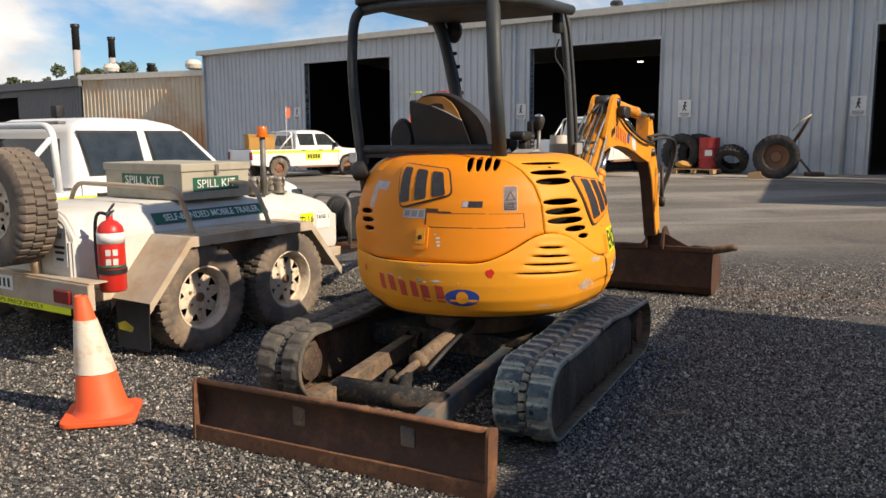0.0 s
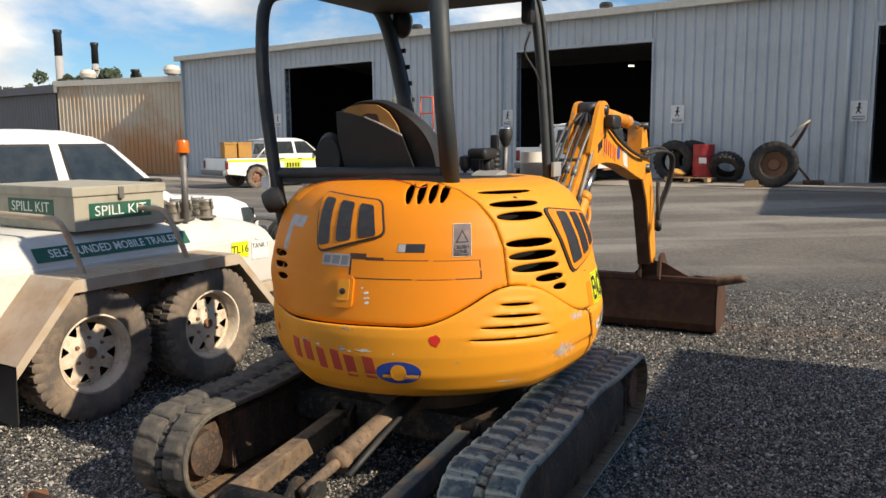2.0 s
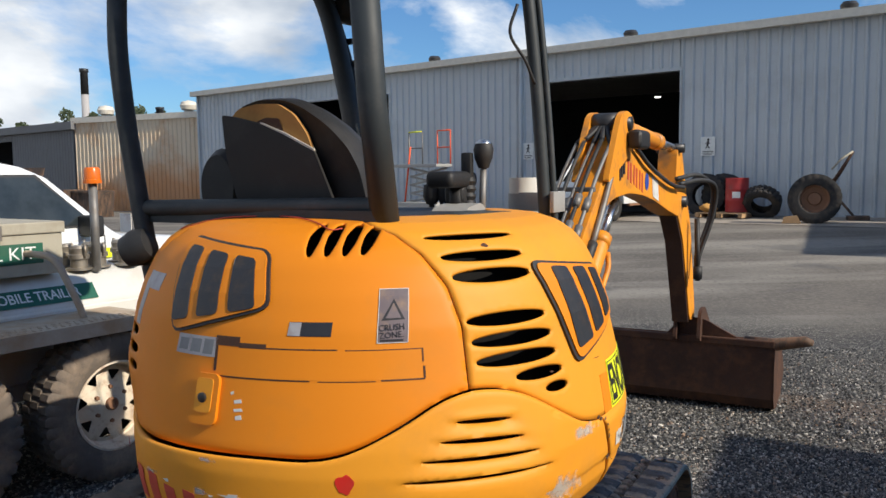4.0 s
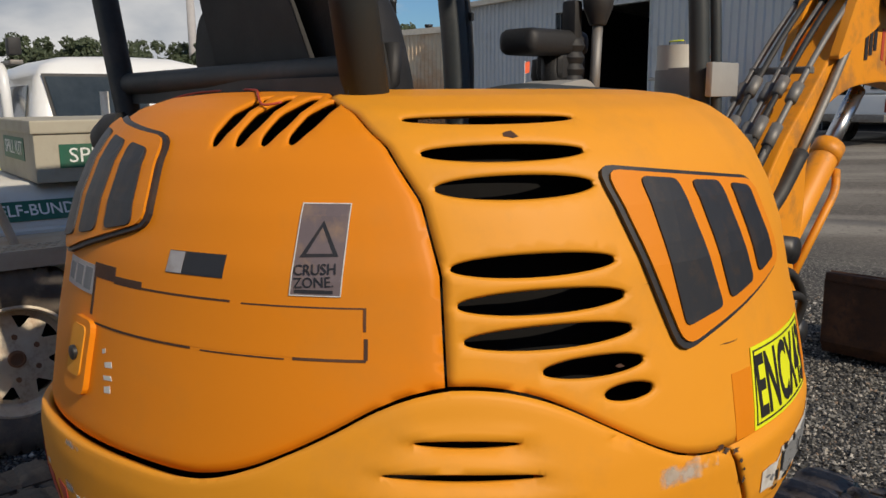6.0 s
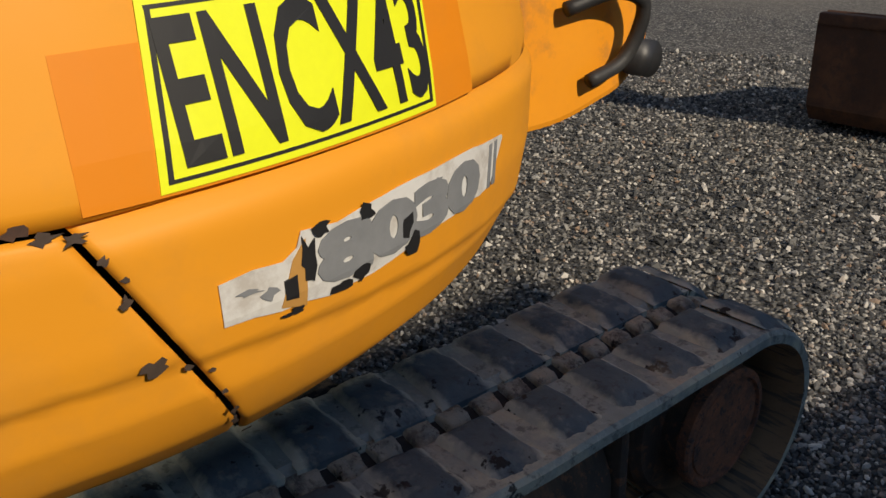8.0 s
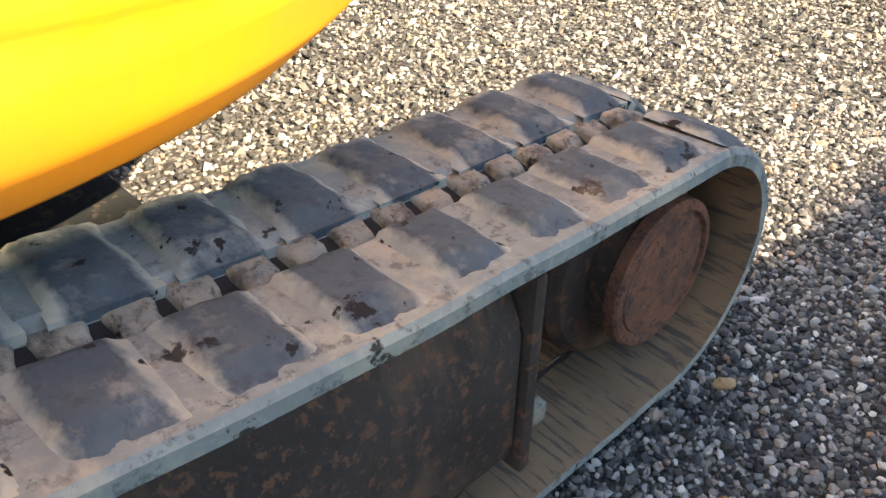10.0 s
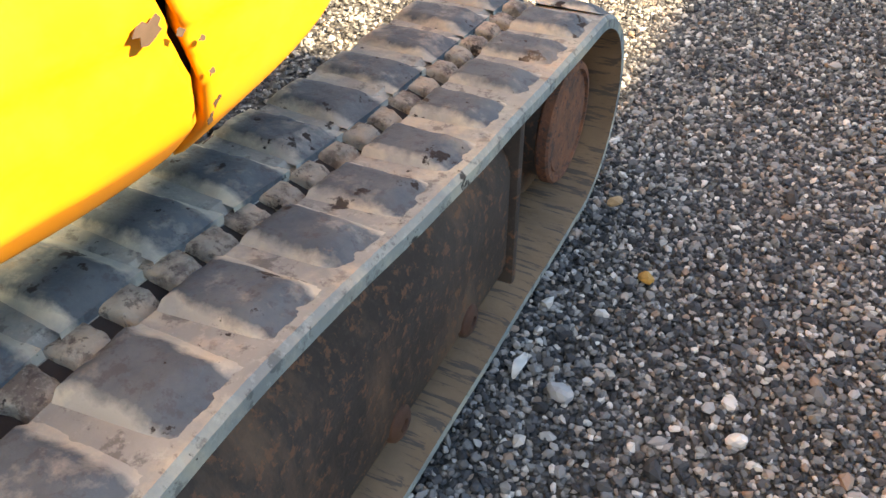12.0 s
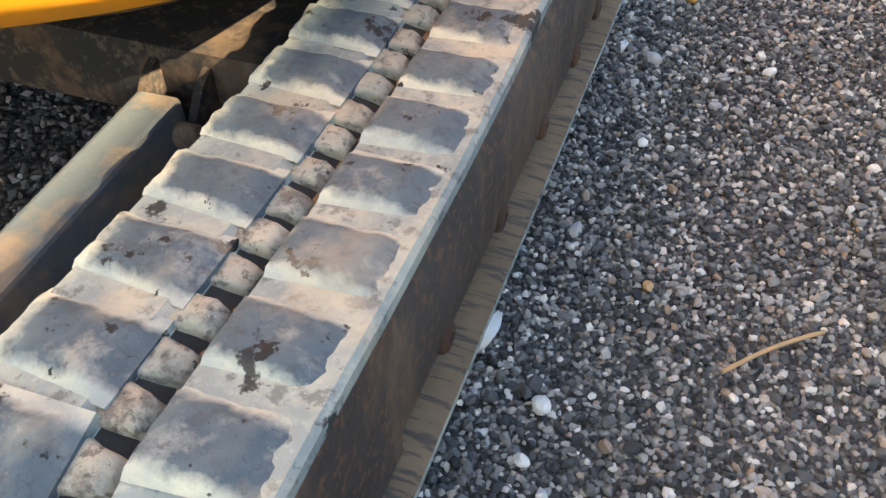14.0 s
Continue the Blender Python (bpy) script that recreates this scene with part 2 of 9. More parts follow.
M["old_tyre"] = material("weathered_black_tyre", (0.028, 0.028, 0.029), 0.8, color2=(0.05, 0.046, 0.042), scale=5, amount=0.8, bump=0.4, bump_scale=90, dirt=(0.10, 0.075, 0.055), dirt_amount=0.5, dirt_scale=5, gloss=0.3)
M["rim"] = material("cream_wheel_rim", (0.70, 0.62, 0.49), 0.5, color2=(0.58, 0.46, 0.33), scale=12, amount=0.7, bump=0.1, dirt=(0.3, 0.16, 0.08), dirt_amount=0.6, dirt_scale=16)
M["brown_rim"] = material("dusty_brown_rim", (0.26, 0.13, 0.07), 0.7, color2=(0.2, 0.1, 0.06), scale=9, bump=0.2)
M["red"] = material("red_enamel", (0.62, 0.025, 0.018), 0.3, color2=(0.5, 0.02, 0.015), scale=5, bump=0.02, dirt=(0.3, 0.1, 0.06), dirt_amount=0.2, coat=0.3)
M["red_dull"] = material("dull_red_drum", (0.42, 0.03, 0.028), 0.5, color2=(0.3, 0.025, 0.025), bump=0.1, dirt=(0.2, 0.08, 0.05), dirt_amount=0.4)
M["red_decal"] = material("faded_red_decal", (0.52, 0.06, 0.035), 0.45, bump=0.02, color2=(0.42, 0.05, 0.03), scale=14)
M["blue_decal"] = material("blue_decal", (0.02, 0.06, 0.33), 0.4, bump=0.02)
M["green_sign"] = material("green_sign", (0.008, 0.105, 0.062), 0.4, bump=0.02, dirt=(0.2, 0.17, 0.12), dirt_amount=0.2)
M["white_text"] = material("white_lettering", (0.78, 0.79, 0.76), 0.45, bump=0.0)
M["black_text"] = material("black_lettering", (0.014, 0.014, 0.015), 0.45, bump=0.0)
M["hivis"] = material("fluorescent_yellow", (0.80, 0.86, 0.02), 0.35, color2=(0.76, 0.8, 0.02), bump=0.015)
M["plate_yellow"] = material("yellow_tape", (0.80, 0.62, 0.03), 0.45, bump=0.02, dirt=(0.4, 0.3, 0.1), dirt_amount=0.3)
M["silver_decal"] = material("worn_silver_decal", (0.42, 0.41, 0.42), 0.4, 0.25, color2=(0.3, 0.27, 0.3), scale=18, bump=0.05, dirt=(0.2, 0.13, 0.1), dirt_amount=0.5, dirt_scale=20)
M["white_decal"] = material("scuffed_white_decal", (0.66, 0.66, 0.64), 0.5, color2=(0.55, 0.535, 0.49), scale=20, bump=0.08, dirt=(0.3, 0.25, 0.2), dirt_amount=0.5, dirt_scale=22)
M["grey_decal"] = material("grey_decal_print", (0.18, 0.19, 0.20), 0.5, color2=(0.27, 0.28, 0.29), scale=20, bump=0.05)
M["purple_decal"] = material("faded_dark_decal", (0.14, 0.11, 0.12), 0.45, color2=(0.2, 0.16, 0.17), scale=14, bump=0.05, dirt=(0.4, 0.25, 0.12), dirt_amount=0.35, dirt_scale=18)
M["cone"] = material("cone_orange", (0.85, 0.115, 0.03), 0.5, color2=(0.75, 0.12, 0.04), bump=0.05, dirt=(0.4, 0.14, 0.06), dirt_amount=0.4, dirt_scale=6)
M["cone_white"] = material("cone_reflective_sleeve", (0.72, 0.66, 0.55), 0.45, color2=(0.62, 0.5, 0.38), bump=0.05, dirt=(0.45, 0.22, 0.1), dirt_amount=0.6, dirt_scale=9)
M["amber"] = material("amber_beacon_lens", (0.75, 0.16, 0.01), 0.15, bump=0.0)
M["lamp_red"] = material("red_lamp_lens", (0.22, 0.01, 0.01), 0.2, bump=0.0)
M["pipe_white"] = material("white_pvc", (0.66, 0.64, 0.58), 0.4, bump=0.04, dirt=(0.4, 0.33, 0.25), dirt_amount=0.35, dirt_scale=7)
M["tape_grey"] = material("grey_duct_tape", (0.34, 0.335, 0.32), 0.5, color2=(0.25, 0.25, 0.24), scale=15, bump=0.2, bump_scale=40)
M["glass"] = glass_material("dark_tinted_glass", (0.012, 0.016, 0.018), 0.72)
M["ute_glass"] = material("reflecting_side_glass", (0.020, 0.026, 0.029), 0.05, color2=(0.05, 0.06, 0.064), scale=3.5, amount=0.9, bump=0.0, rough2=0.1)
M["chip"] = material("bared_dark_primer", (0.05, 0.032, 0.022), 0.7, color2=(0.09, 0.06, 0.045), scale=60, bump=0.3)
# black rubber of the belt's holes, darkened for the shade down in them
M["belt_pit"] = material("black_belt_hole_shade", (0.012, 0.011, 0.010), 0.7, color2=(0.03, 0.026, 0.022), scale=30, bump=0.4)
M["dusty_arm"] = material("scraped_blue_grey_steel", (0.085, 0.105, 0.115), 0.6, color2=(0.05, 0.058, 0.062), scale=5, amount=0.8, bump=0.3, dirt=(0.20, 0.145, 0.10), dirt_amount=0.8, dirt_scale=5, dirt_edge=(0.46, 0.56), speck=((0.10, 0.10, 0.095), 0.5, 50), gloss=0.3)
M["belt_inner"] = material("streaked_belt_lining", (0.24, 0.155, 0.092), 0.85, color2=(0.12, 0.082, 0.052), scale=9, bump=0.6, bump_scale=60, dirt=(0.075, 0.065, 0.055), dirt_amount=0.85, dirt_scale=85, dirt_stretch=(0.10, 1, 1), dirt_edge=(0.52, 0.58), gloss=0.2)
M["interior"] = material("dark_cab_trim", (0.03, 0.031, 0.033), 0.7, bump=0.1)
M["wood"] = material("pallet_pine", (0.42, 0.27, 0.14), 0.8, color2=(0.33, 0.2, 0.1), scale=8, bump=0.3)
M["brass"] = material("tarnished_camlock", (0.36, 0.33, 0.28), 0.4, 0.7, color2=(0.25, 0.2, 0.14), scale=20, bump=0.15, dirt=(0.2, 0.13, 0.08), dirt_amount=0.5)
M["cardboard"] = material("ochre_crate", (0.50, 0.26, 0.06), 0.7, color2=(0.4, 0.2, 0.05), bump=0.1)
M["leaf"] = material("eucalypt_leaf", (0.045, 0.065, 0.03), 0.6, color2=(0.07, 0.085, 0.04), scale=1.5, bump=0.0)
M["grass"] = material("yard_grass", (0.06, 0.11, 0.025), 0.6, color2=(0.14, 0.13, 0.05), scale=20, bump=0.0)
M["bark"] = material("bark", (0.16, 0.13, 0.1), 0.9, bump=0.3)
M["stack"] = material("stack_concrete", (0.42, 0.40, 0.39), 0.8, bump=0.1)
# near-black: the gloom inside the sheds is put into this colour
M["inside"] = material("shed_interior_shade", (0.035, 0.036, 0.038), 0.85, bump=0.05)
M["concrete"] = material("stained_concrete", (0.36, 0.32, 0.27), 0.85, color2=(0.26, 0.22, 0.18), scale=1.2, amount=0.8, bump=0.2, dirt=(0.18, 0.13, 0.1), dirt_amount=0.5, dirt_scale=1.0)

def lug_material():
    """A tread lug: worn blue-grey rubber on top, a ragged crust of pale dust towards its edges."""
    m = material("worn_lug_rubber", (0.060, 0.090, 0.106), 0.75, color2=(0.112, 0.148, 0.158), scale=24, amount=0.8, bump=0.6, bump_scale=70, dirt=(0.42, 0.42, 0.36), dirt_amount=0.45, dirt_scale=14, grain=(0.06, 0.064, 0.075), dirt_edge=(0.57, 0.70), own=True, speck=((0.06, 0.064, 0.068), 0.6, 60), gloss=0.3)
    n, l = m.node_tree.nodes, m.node_tree.links
    b = n["Principled BSDF"]
    src = b.inputs["Base Color"].links[0].from_socket
    co = n.new("ShaderNodeTexCoord")
    sep = n.new("ShaderNodeSeparateXYZ")
    l.new(co.outputs["Object"], sep.inputs[0])
    def calc(op, a, c=None):
        x = n.new("ShaderNodeMath")
        x.operation = op
        for i, v in enumerate((a, c)):
            if isinstance(v, (int, float)):
                x.inputs[i].default_value = v
            elif v is not None:
                l.new(v, x.inputs[i])
        return x.outputs[0]
    u = calc("DIVIDE", calc("ABSOLUTE", calc("SUBTRACT", calc("ABSOLUTE", sep.outputs["X"]), 0.075)), 0.062)
    v = calc("DIVIDE", calc("ABSOLUTE", sep.outputs["Y"]), 0.032)
    inf = n.new("ShaderNodeObjectInfo")
    off = n.new("ShaderNodeVectorMath")
    off.operation = "MULTIPLY_ADD"
    l.new(inf.outputs["Random"], off.inputs[0])
    off.inputs[1].default_value = (41, 17, 29)
    l.new(co.outputs["Object"], off.inputs[2])
    t = n.new("ShaderNodeTexNoise")
    t.inputs["Scale"].default_value, t.inputs["Detail"].default_value, t.inputs["Roughness"].default_value = 28, 7, 0.65
    l.new(off.outputs[0], t.inputs["Vector"])
    r = n.new("ShaderNodeMapRange")
    r.inputs["From Min"].default_value, r.inputs["From Max"].default_value = 1.34, 1.62
    l.new(calc("ADD", calc("MAXIMUM", u, v), calc("MULTIPLY", t.outputs["Fac"], 0.9)), r.inputs["Value"])
    x = n.new("ShaderNodeMixRGB")
    l.new(r.outputs[0], x.inputs["Fac"])
    l.new(src, x.inputs["Color1"])
    # the crust: grey dust, creamier in patches
    def fleck(sc, lo, hi):
        k = n.new("ShaderNodeTexNoise")
        k.inputs["Scale"].default_value, k.inputs["Detail"].default_value, k.inputs["Roughness"].default_value = sc, 7, 0.66
        l.new(off.outputs[0], k.inputs["Vector"])
        z = n.new("ShaderNodeMapRange")
        z.inputs["From Min"].default_value, z.inputs["From Max"].default_value = lo, hi
        l.new(k.outputs["Fac"], z.inputs["Value"])
        return z.outputs[0]
    cream = n.new("ShaderNodeMixRGB")
    l.new(fleck(13, 0.42, 0.62), cream.inputs["Fac"])
    cream.inputs["Color1"].default_value = (0.29, 0.325, 0.295, 1)
    cream.inputs["Color2"].default_value = (0.46, 0.455, 0.355, 1)
    l.new(cream.outputs[0], x.inputs["Color2"])
    # black drips of oil
    oil = n.new("ShaderNodeMixRGB")
    l.new(fleck(20, 0.62, 0.64), oil.inputs["Fac"])
    l.new(x.outputs[0], oil.inputs["Color1"])
    oil.inputs["Color2"].default_value = (0.02, 0.019, 0.018, 1)
    l.new(oil.outputs[0], b.inputs["Base Color"])
    return m


M["lug"] = lug_material()


def rub_sheen_material():
    """Whitish rubbing and painted-on sheen: thick in the middle of its patch, broken up and run out towards the edge.
    """
    m = material("whitish_rub_and_sheen", (0.60, 0.58, 0.53), 0.6, color2=(0.42, 0.36, 0.26), scale=30, bump=0.05)
    n, l = m.node_tree.nodes, m.node_tree.links
    co = n.new("ShaderNodeTexCoord")
    mp = n.new("ShaderNodeMapping")
    mp.inputs["Location"].default_value = (-1, -1, -1)
    mp.inputs["Scale"].default_value = (2, 2, 2)
    l.new(co.outputs["Generated"], mp.inputs["Vector"])
    flat = n.new("ShaderNodeVectorMath")
    flat.operation = "MULTIPLY"
    flat.inputs[1].default_value = (1, 0, 1)
    l.new(mp.outputs[0], flat.inputs[0])
    far = n.new("ShaderNodeVectorMath")
    far.operation = "LENGTH"
    l.new(flat.outputs[0], far.inputs[0])
    t = n.new("ShaderNodeTexNoise")
    t.inputs["Scale"].default_value, t.inputs["Detail"].default_value = 45, 8
    l.new(co.outputs["Object"], t.inputs["Vector"])
    add = n.new("ShaderNodeMath")
    add.operation = "MULTIPLY_ADD"
    l.new(t.outputs["Fac"], add.inputs[0])
    add.inputs[1].default_value = 2.2
    l.new(far.outputs["Value"], add.inputs[2])
    r = n.new("ShaderNodeMapRange")
    r.inputs["From Min"].default_value, r.inputs["From Max"].default_value = 1.95, 1.2
    r.inputs["To Max"].default_value = 0.55
    l.new(add.outputs[0], r.inputs["Value"])
    l.new(r.outputs[0], n["Principled BSDF"].inputs["Alpha"])
    return m


M["rub_sheen"] = rub_sheen_material()


def yard_dirt(m, tan=0.55, oil=0.9):
    """Blotches of dried tan mud and black oil that run on from piece to piece."""
    n, l = m.node_tree.nodes, m.node_tree.links
    b = n["Principled BSDF"]
    src = b.inputs["Base Color"].links[0].from_socket
    at = n.new("ShaderNodeNewGeometry").outputs["Position"]
    for sc, lo, hi, k, c in ((6.0, 0.55, 0.66, tan, (0.46, 0.395, 0.28, 1)), (17.0, 0.60, 0.68, tan * 0.8, (0.45, 0.415, 0.325, 1)), (11.0, 0.645, 0.665, oil, (0.018, 0.016, 0.015, 1)), (30.0, 0.66, 0.68, oil, (0.014, 0.013, 0.012, 1))):
        t = n.new("ShaderNodeTexNoise")
        t.inputs["Scale"].default_value, t.inputs["Detail"].default_value, t.inputs["Roughness"].default_value = sc, 9, 0.62
        l.new(at, t.inputs["Vector"])
        r = n.new("ShaderNodeMapRange")
        r.inputs["From Min"].default_value, r.inputs["From Max"].default_value, r.inputs["To Max"].default_value = lo, hi, k
        l.new(t.outputs["Fac"], r.inputs["Value"])
        x = n.new("ShaderNodeMixRGB")
        l.new(r.outputs[0], x.inputs["Fac"])
        l.new(src, x.inputs["Color1"])
        x.inputs["Color2"].default_value = c
        src = x.outputs[0]
    l.new(src, b.inputs["Base Color"])


for k_ in ("lug", "rubber", "core"):
    yard_dirt(M[k_], 0.35 if k_ == "lug" else 0.6)


def corrugated_material(name, color, color2, dirt, dirt_amount, rise=0.0):
    """Painted sheet; rise: rust splashed up from the foot of the sheets to this height, thinning out above."""
    m = material(name, color, 0.5, 0.0, color2=color2, scale=0.8, amount=0.5, bump=0.04, dirt=dirt, dirt_amount=dirt_amount, dirt_scale=0.6)
    if rise:
        n, l = m.node_tree.nodes, m.node_tree.links
        b = n["Principled BSDF"]
        src = b.inputs["Base Color"].links[0].from_socket
        co = n.new("ShaderNodeTexCoord")
        sep = n.new("ShaderNodeSeparateXYZ")
        l.new(co.outputs["Object"], sep.inputs[0])
        t = n.new("ShaderNodeTexNoise")
        t.inputs["Scale"].default_value, t.inputs["Detail"].default_value = 0.35, 6
        l.new(co.outputs["Object"], t.inputs["Vector"])
        ad = n.new("ShaderNodeMath")
        ad.operation = "MULTIPLY_ADD"
        ad.inputs[1].default_value = 5.0
        l.new(t.outputs["Fac"], ad.inputs[0])
        l.new(sep.outputs["Z"], ad.inputs[2])
        mr = n.new("ShaderNodeMapRange")
        mr.inputs["From Min"].default_value, mr.inputs["From Max"].default_value = rise + 2.6, rise + 0.9
        mr.inputs["To Min"].default_value, mr.inputs["To Max"].default_value = 0.0, 0.85
        l.new(ad.outputs[0], mr.inputs["Value"])
        x = n.new("ShaderNodeMixRGB")
        l.new(mr.outputs[0], x.inputs["Fac"])
        l.new(src, x.inputs["Color1"])
        x.inputs["Color2"].default_value = (0.52, 0.22, 0.07, 1)
        l.new(x.outputs[0], b.inputs["Base Color"])
    return m


M["shed"] = corrugated_material("grey_blue_sheeting", (0.52, 0.555, 0.575), (0.46, 0.49, 0.505), (0.22, 0.2, 0.18), 0.2)
M["shed_trim"] = material("pale_gutter_metal", (0.74, 0.68, 0.57), 0.5, bump=0.05)
M["shed_rust"] = corrugated_material("rust_stained_cream_sheeting", (0.70, 0.58, 0.42), (0.64, 0.51, 0.35), (0.5, 0.25, 0.1), 0.6, rise=2.4)
M["shed_grey"] = corrugated_material("plain_grey_sheeting", (0.15, 0.152, 0.155), (0.13, 0.13, 0.133), (0.12, 0.1, 0.09), 0.3)


def ground_material():
    """Loose grey gravel near the machine, worn asphalt further off, with damp patches."""
    m = bpy.data.materials.new("yard_gravel_and_asphalt")
    m.use_nodes = True
    n, l = m.node_tree.nodes, m.node_tree.links
    b = n["Principled BSDF"]
    co = n.new("ShaderNodeTexCoord")
    P = co.outputs["Object"]
    def noise_(sc, det=6, ro=0.6):
        t = n.new("ShaderNodeTexNoise")
        t.inputs["Scale"].default_value, t.inputs["Detail"].default_value, t.inputs["Roughness"].default_value = sc, det, ro
        l.new(P, t.inputs["Vector"])
        return t.outputs["Fac"]
    def ranged(v, a, z, o0=0.0, o1=1.0):
        r = n.new("ShaderNodeMapRange")
        for s, x in zip(("From Min", "From Max", "To Min", "To Max"), (a, z, o0, o1)):
            r.inputs[s].default_value = x
        l.new(v, r.inputs["Value"])
        return r.outputs[0]
    def mix(f, c1, c2):
        x = n.new("ShaderNodeMixRGB")
        for s, v in zip(("Fac", "Color1", "Color2"), (f, c1, c2)):
            if isinstance(v, (tuple, float)):
                x.inputs[s].default_value = (*v, 1) if isinstance(v, tuple) else v
            else:
                l.new(v, x.inputs[s])
        return x.outputs[0]
    def math_(op, a, c):
        x = n.new("ShaderNodeMath")
        x.operation = op
        for i, v in enumerate((a, c)):
            if isinstance(v, (int, float)):
                x.inputs[i].default_value = v
            else:
                l.new(v, x.inputs[i])
        return x.outputs[0]
    vor = n.new("ShaderNodeTexVoronoi")
    vor.inputs["Scale"].default_value = 62
    l.new(P, vor.inputs["Vector"])
    rnd = n.new("ShaderNodeSeparateColor")
    l.new(vor.outputs["Color"], rnd.inputs[0])
    cr = n.new("ShaderNodeValToRGB")
    e = cr.color_ramp.elements
    e[0].position, e[0].color = 0.0, (0.05, 0.052, 0.055, 1)
    e[1].position, e[1].color = 1.0, (0.46, 0.43, 0.38, 1)
    for pos, c in ((0.45, (0.17, 0.163, 0.15, 1)), (0.8, (0.31, 0.29, 0.255, 1))):
        k = e.new(pos)
        k.color = c
    l.new(rnd.outputs[0], cr.inputs[0])
    # shade between the stones, painted near-black towards each cell's rim
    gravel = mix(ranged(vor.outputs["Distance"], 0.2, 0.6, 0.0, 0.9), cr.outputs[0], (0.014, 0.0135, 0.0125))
    gravel = mix(ranged(noise_(0.9), 0.45, 0.7, 0.0, 0.4), gravel, (0.11, 0.095, 0.078))
    asphalt = mix(ranged(noise_(0.35), 0.35, 0.65), (0.066, 0.059, 0.051), (0.145, 0.128, 0.108))
    streak = n.new("ShaderNodeMapping")
    streak.inputs["Rotation"].default_value, streak.inputs["Scale"].default_value = (0, 0, 0.5), (0.16, 0.9, 1)
    l.new(P, streak.inputs[0])
    sn = n.new("ShaderNodeTexNoise")
    sn.inputs["Scale"].default_value, sn.inputs["Detail"].default_value = 1.0, 7
    l.new(streak.outputs[0], sn.inputs["Vector"])
    asphalt = mix(ranged(sn.outputs["Fac"], 0.47, 0.64, 0, 0.8), asphalt, (0.27, 0.25, 0.215))
    asphalt = mix(ranged(noise_(26, 9, 0.75), 0.48, 0.62, 0, 0.6), asphalt, (0.24, 0.22, 0.19))
    asphalt = mix(ranged(noise_(14, 9, 0.75), 0.52, 0.64, 0, 0.6), asphalt, (0.045, 0.04, 0.036))
    sep = n.new("ShaderNodeSeparateXYZ")
    l.new(P, sep.inputs[0])
    far = math_("ADD", math_("MULTIPLY", sep.outputs["X"], 0.25), sep.outputs["Y"])
    far = math_("ADD", far, math_("MULTIPLY", noise_(0.5), 3.0))
    base = mix(ranged(far, 12.8, 14.2), gravel, asphalt)
    # a muddy wheel rut through the gravel beyond the machine
    rut = math_("ABSOLUTE", math_("ADD", math_("ADD", math_("MULTIPLY", sep.outputs["X"], 0.42), sep.outputs["Y"]), math_("MULTIPLY", noise_(1.1), 1.2)), 0.0)
    rut = math_("ABSOLUTE", math_("SUBTRACT", rut, 9.75), 0.0)
    rut = math_("MULTIPLY", ranged(rut, 0.34, 0.16, 0, 0.95), ranged(sep.outputs["X"], 2.7, 3.1))
    base = mix(rut, base, (0.135, 0.098, 0.072))
    damp = ranged(noise_(0.42, 5, 0.5), 0.60, 0.66)
    base = mix(math_("MULTIPLY", damp, 0.35), base, (0.06, 0.055, 0.05))
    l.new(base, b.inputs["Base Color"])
    l.new(ranged(damp, 0, 1, 0.9, 0.55), b.inputs["Roughness"])
    bp = n.new("ShaderNodeBump")
    bp.inputs["Strength"].default_value, bp.inputs["Distance"].default_value = 0.9, 0.012
    bp.invert = True
    hh = mix(ranged(far, 12.8, 14.2), vor.outputs["Distance"], (0.5, 0.5, 0.5))
    l.new(hh, bp.inputs["Height"])
    l.new(bp.outputs[0], b.inputs["Normal"])
    return m


M["ground"] = ground_material()


def stone_material():
    m = material("gravel_stone", (0.15, 0.15, 0.15), 0.75, bump=0.3, bump_scale=200)
    n, l = m.node_tree.nodes, m.node_tree.links
    b = n["Principled BSDF"]
    g = n.new("ShaderNodeNewGeometry")
    cr = n.new("ShaderNodeValToRGB")
    e = cr.color_ramp.elements
    e[0].position, e[0].color = 0.0, (0.020, 0.021, 0.022, 1)
    e[1].position, e[1].color = 1.0, (0.60, 0.56, 0.50, 1)
    for pos, c in ((0.28, (0.052, 0.053, 0.054, 1)), (0.52, (0.118, 0.116, 0.109, 1)), (0.70, (0.215, 0.207, 0.19, 1)), (0.84, (0.34, 0.325, 0.295, 1)), (0.90, (0.25, 0.165, 0.11, 1)), (0.93, (0.44, 0.42, 0.375, 1))):
        k = e.new(pos)
        k.color = c
    l.new(g.outputs["Random Per Island"], cr.inputs[0])
    l.new(cr.outputs[0], b.inputs["Base Color"])
    return m


M["stone"] = stone_material()


# ---- shape helpers ----
def part(name, bm, mat, parent=None, label="", smooth=True, angle=0.6):
    me = bpy.data.meshes.new(name)
    if smooth:
        for f in bm.faces:
            f.smooth = True
        for e in bm.edges:
            if len(e.link_faces) == 2 and e.calc_face_angle(0) > angle:
                e.smooth = False
    bm.to_mesh(me)
    bm.free()
    me.materials.append(M[mat] if isinstance(mat, str) else mat)
    ob = new(name, me)
    if parent:
        ob.parent = parent
    if label:
        ob["label"] = label
    return ob


def thing(name, m=None, label="", category="", group="", kind=""):
    ob = new(name)
    ob.empty_display_size = 0.1
    if m is not None:
        ob.matrix_world = m
    return tagged(ob, label, category, group, kind)


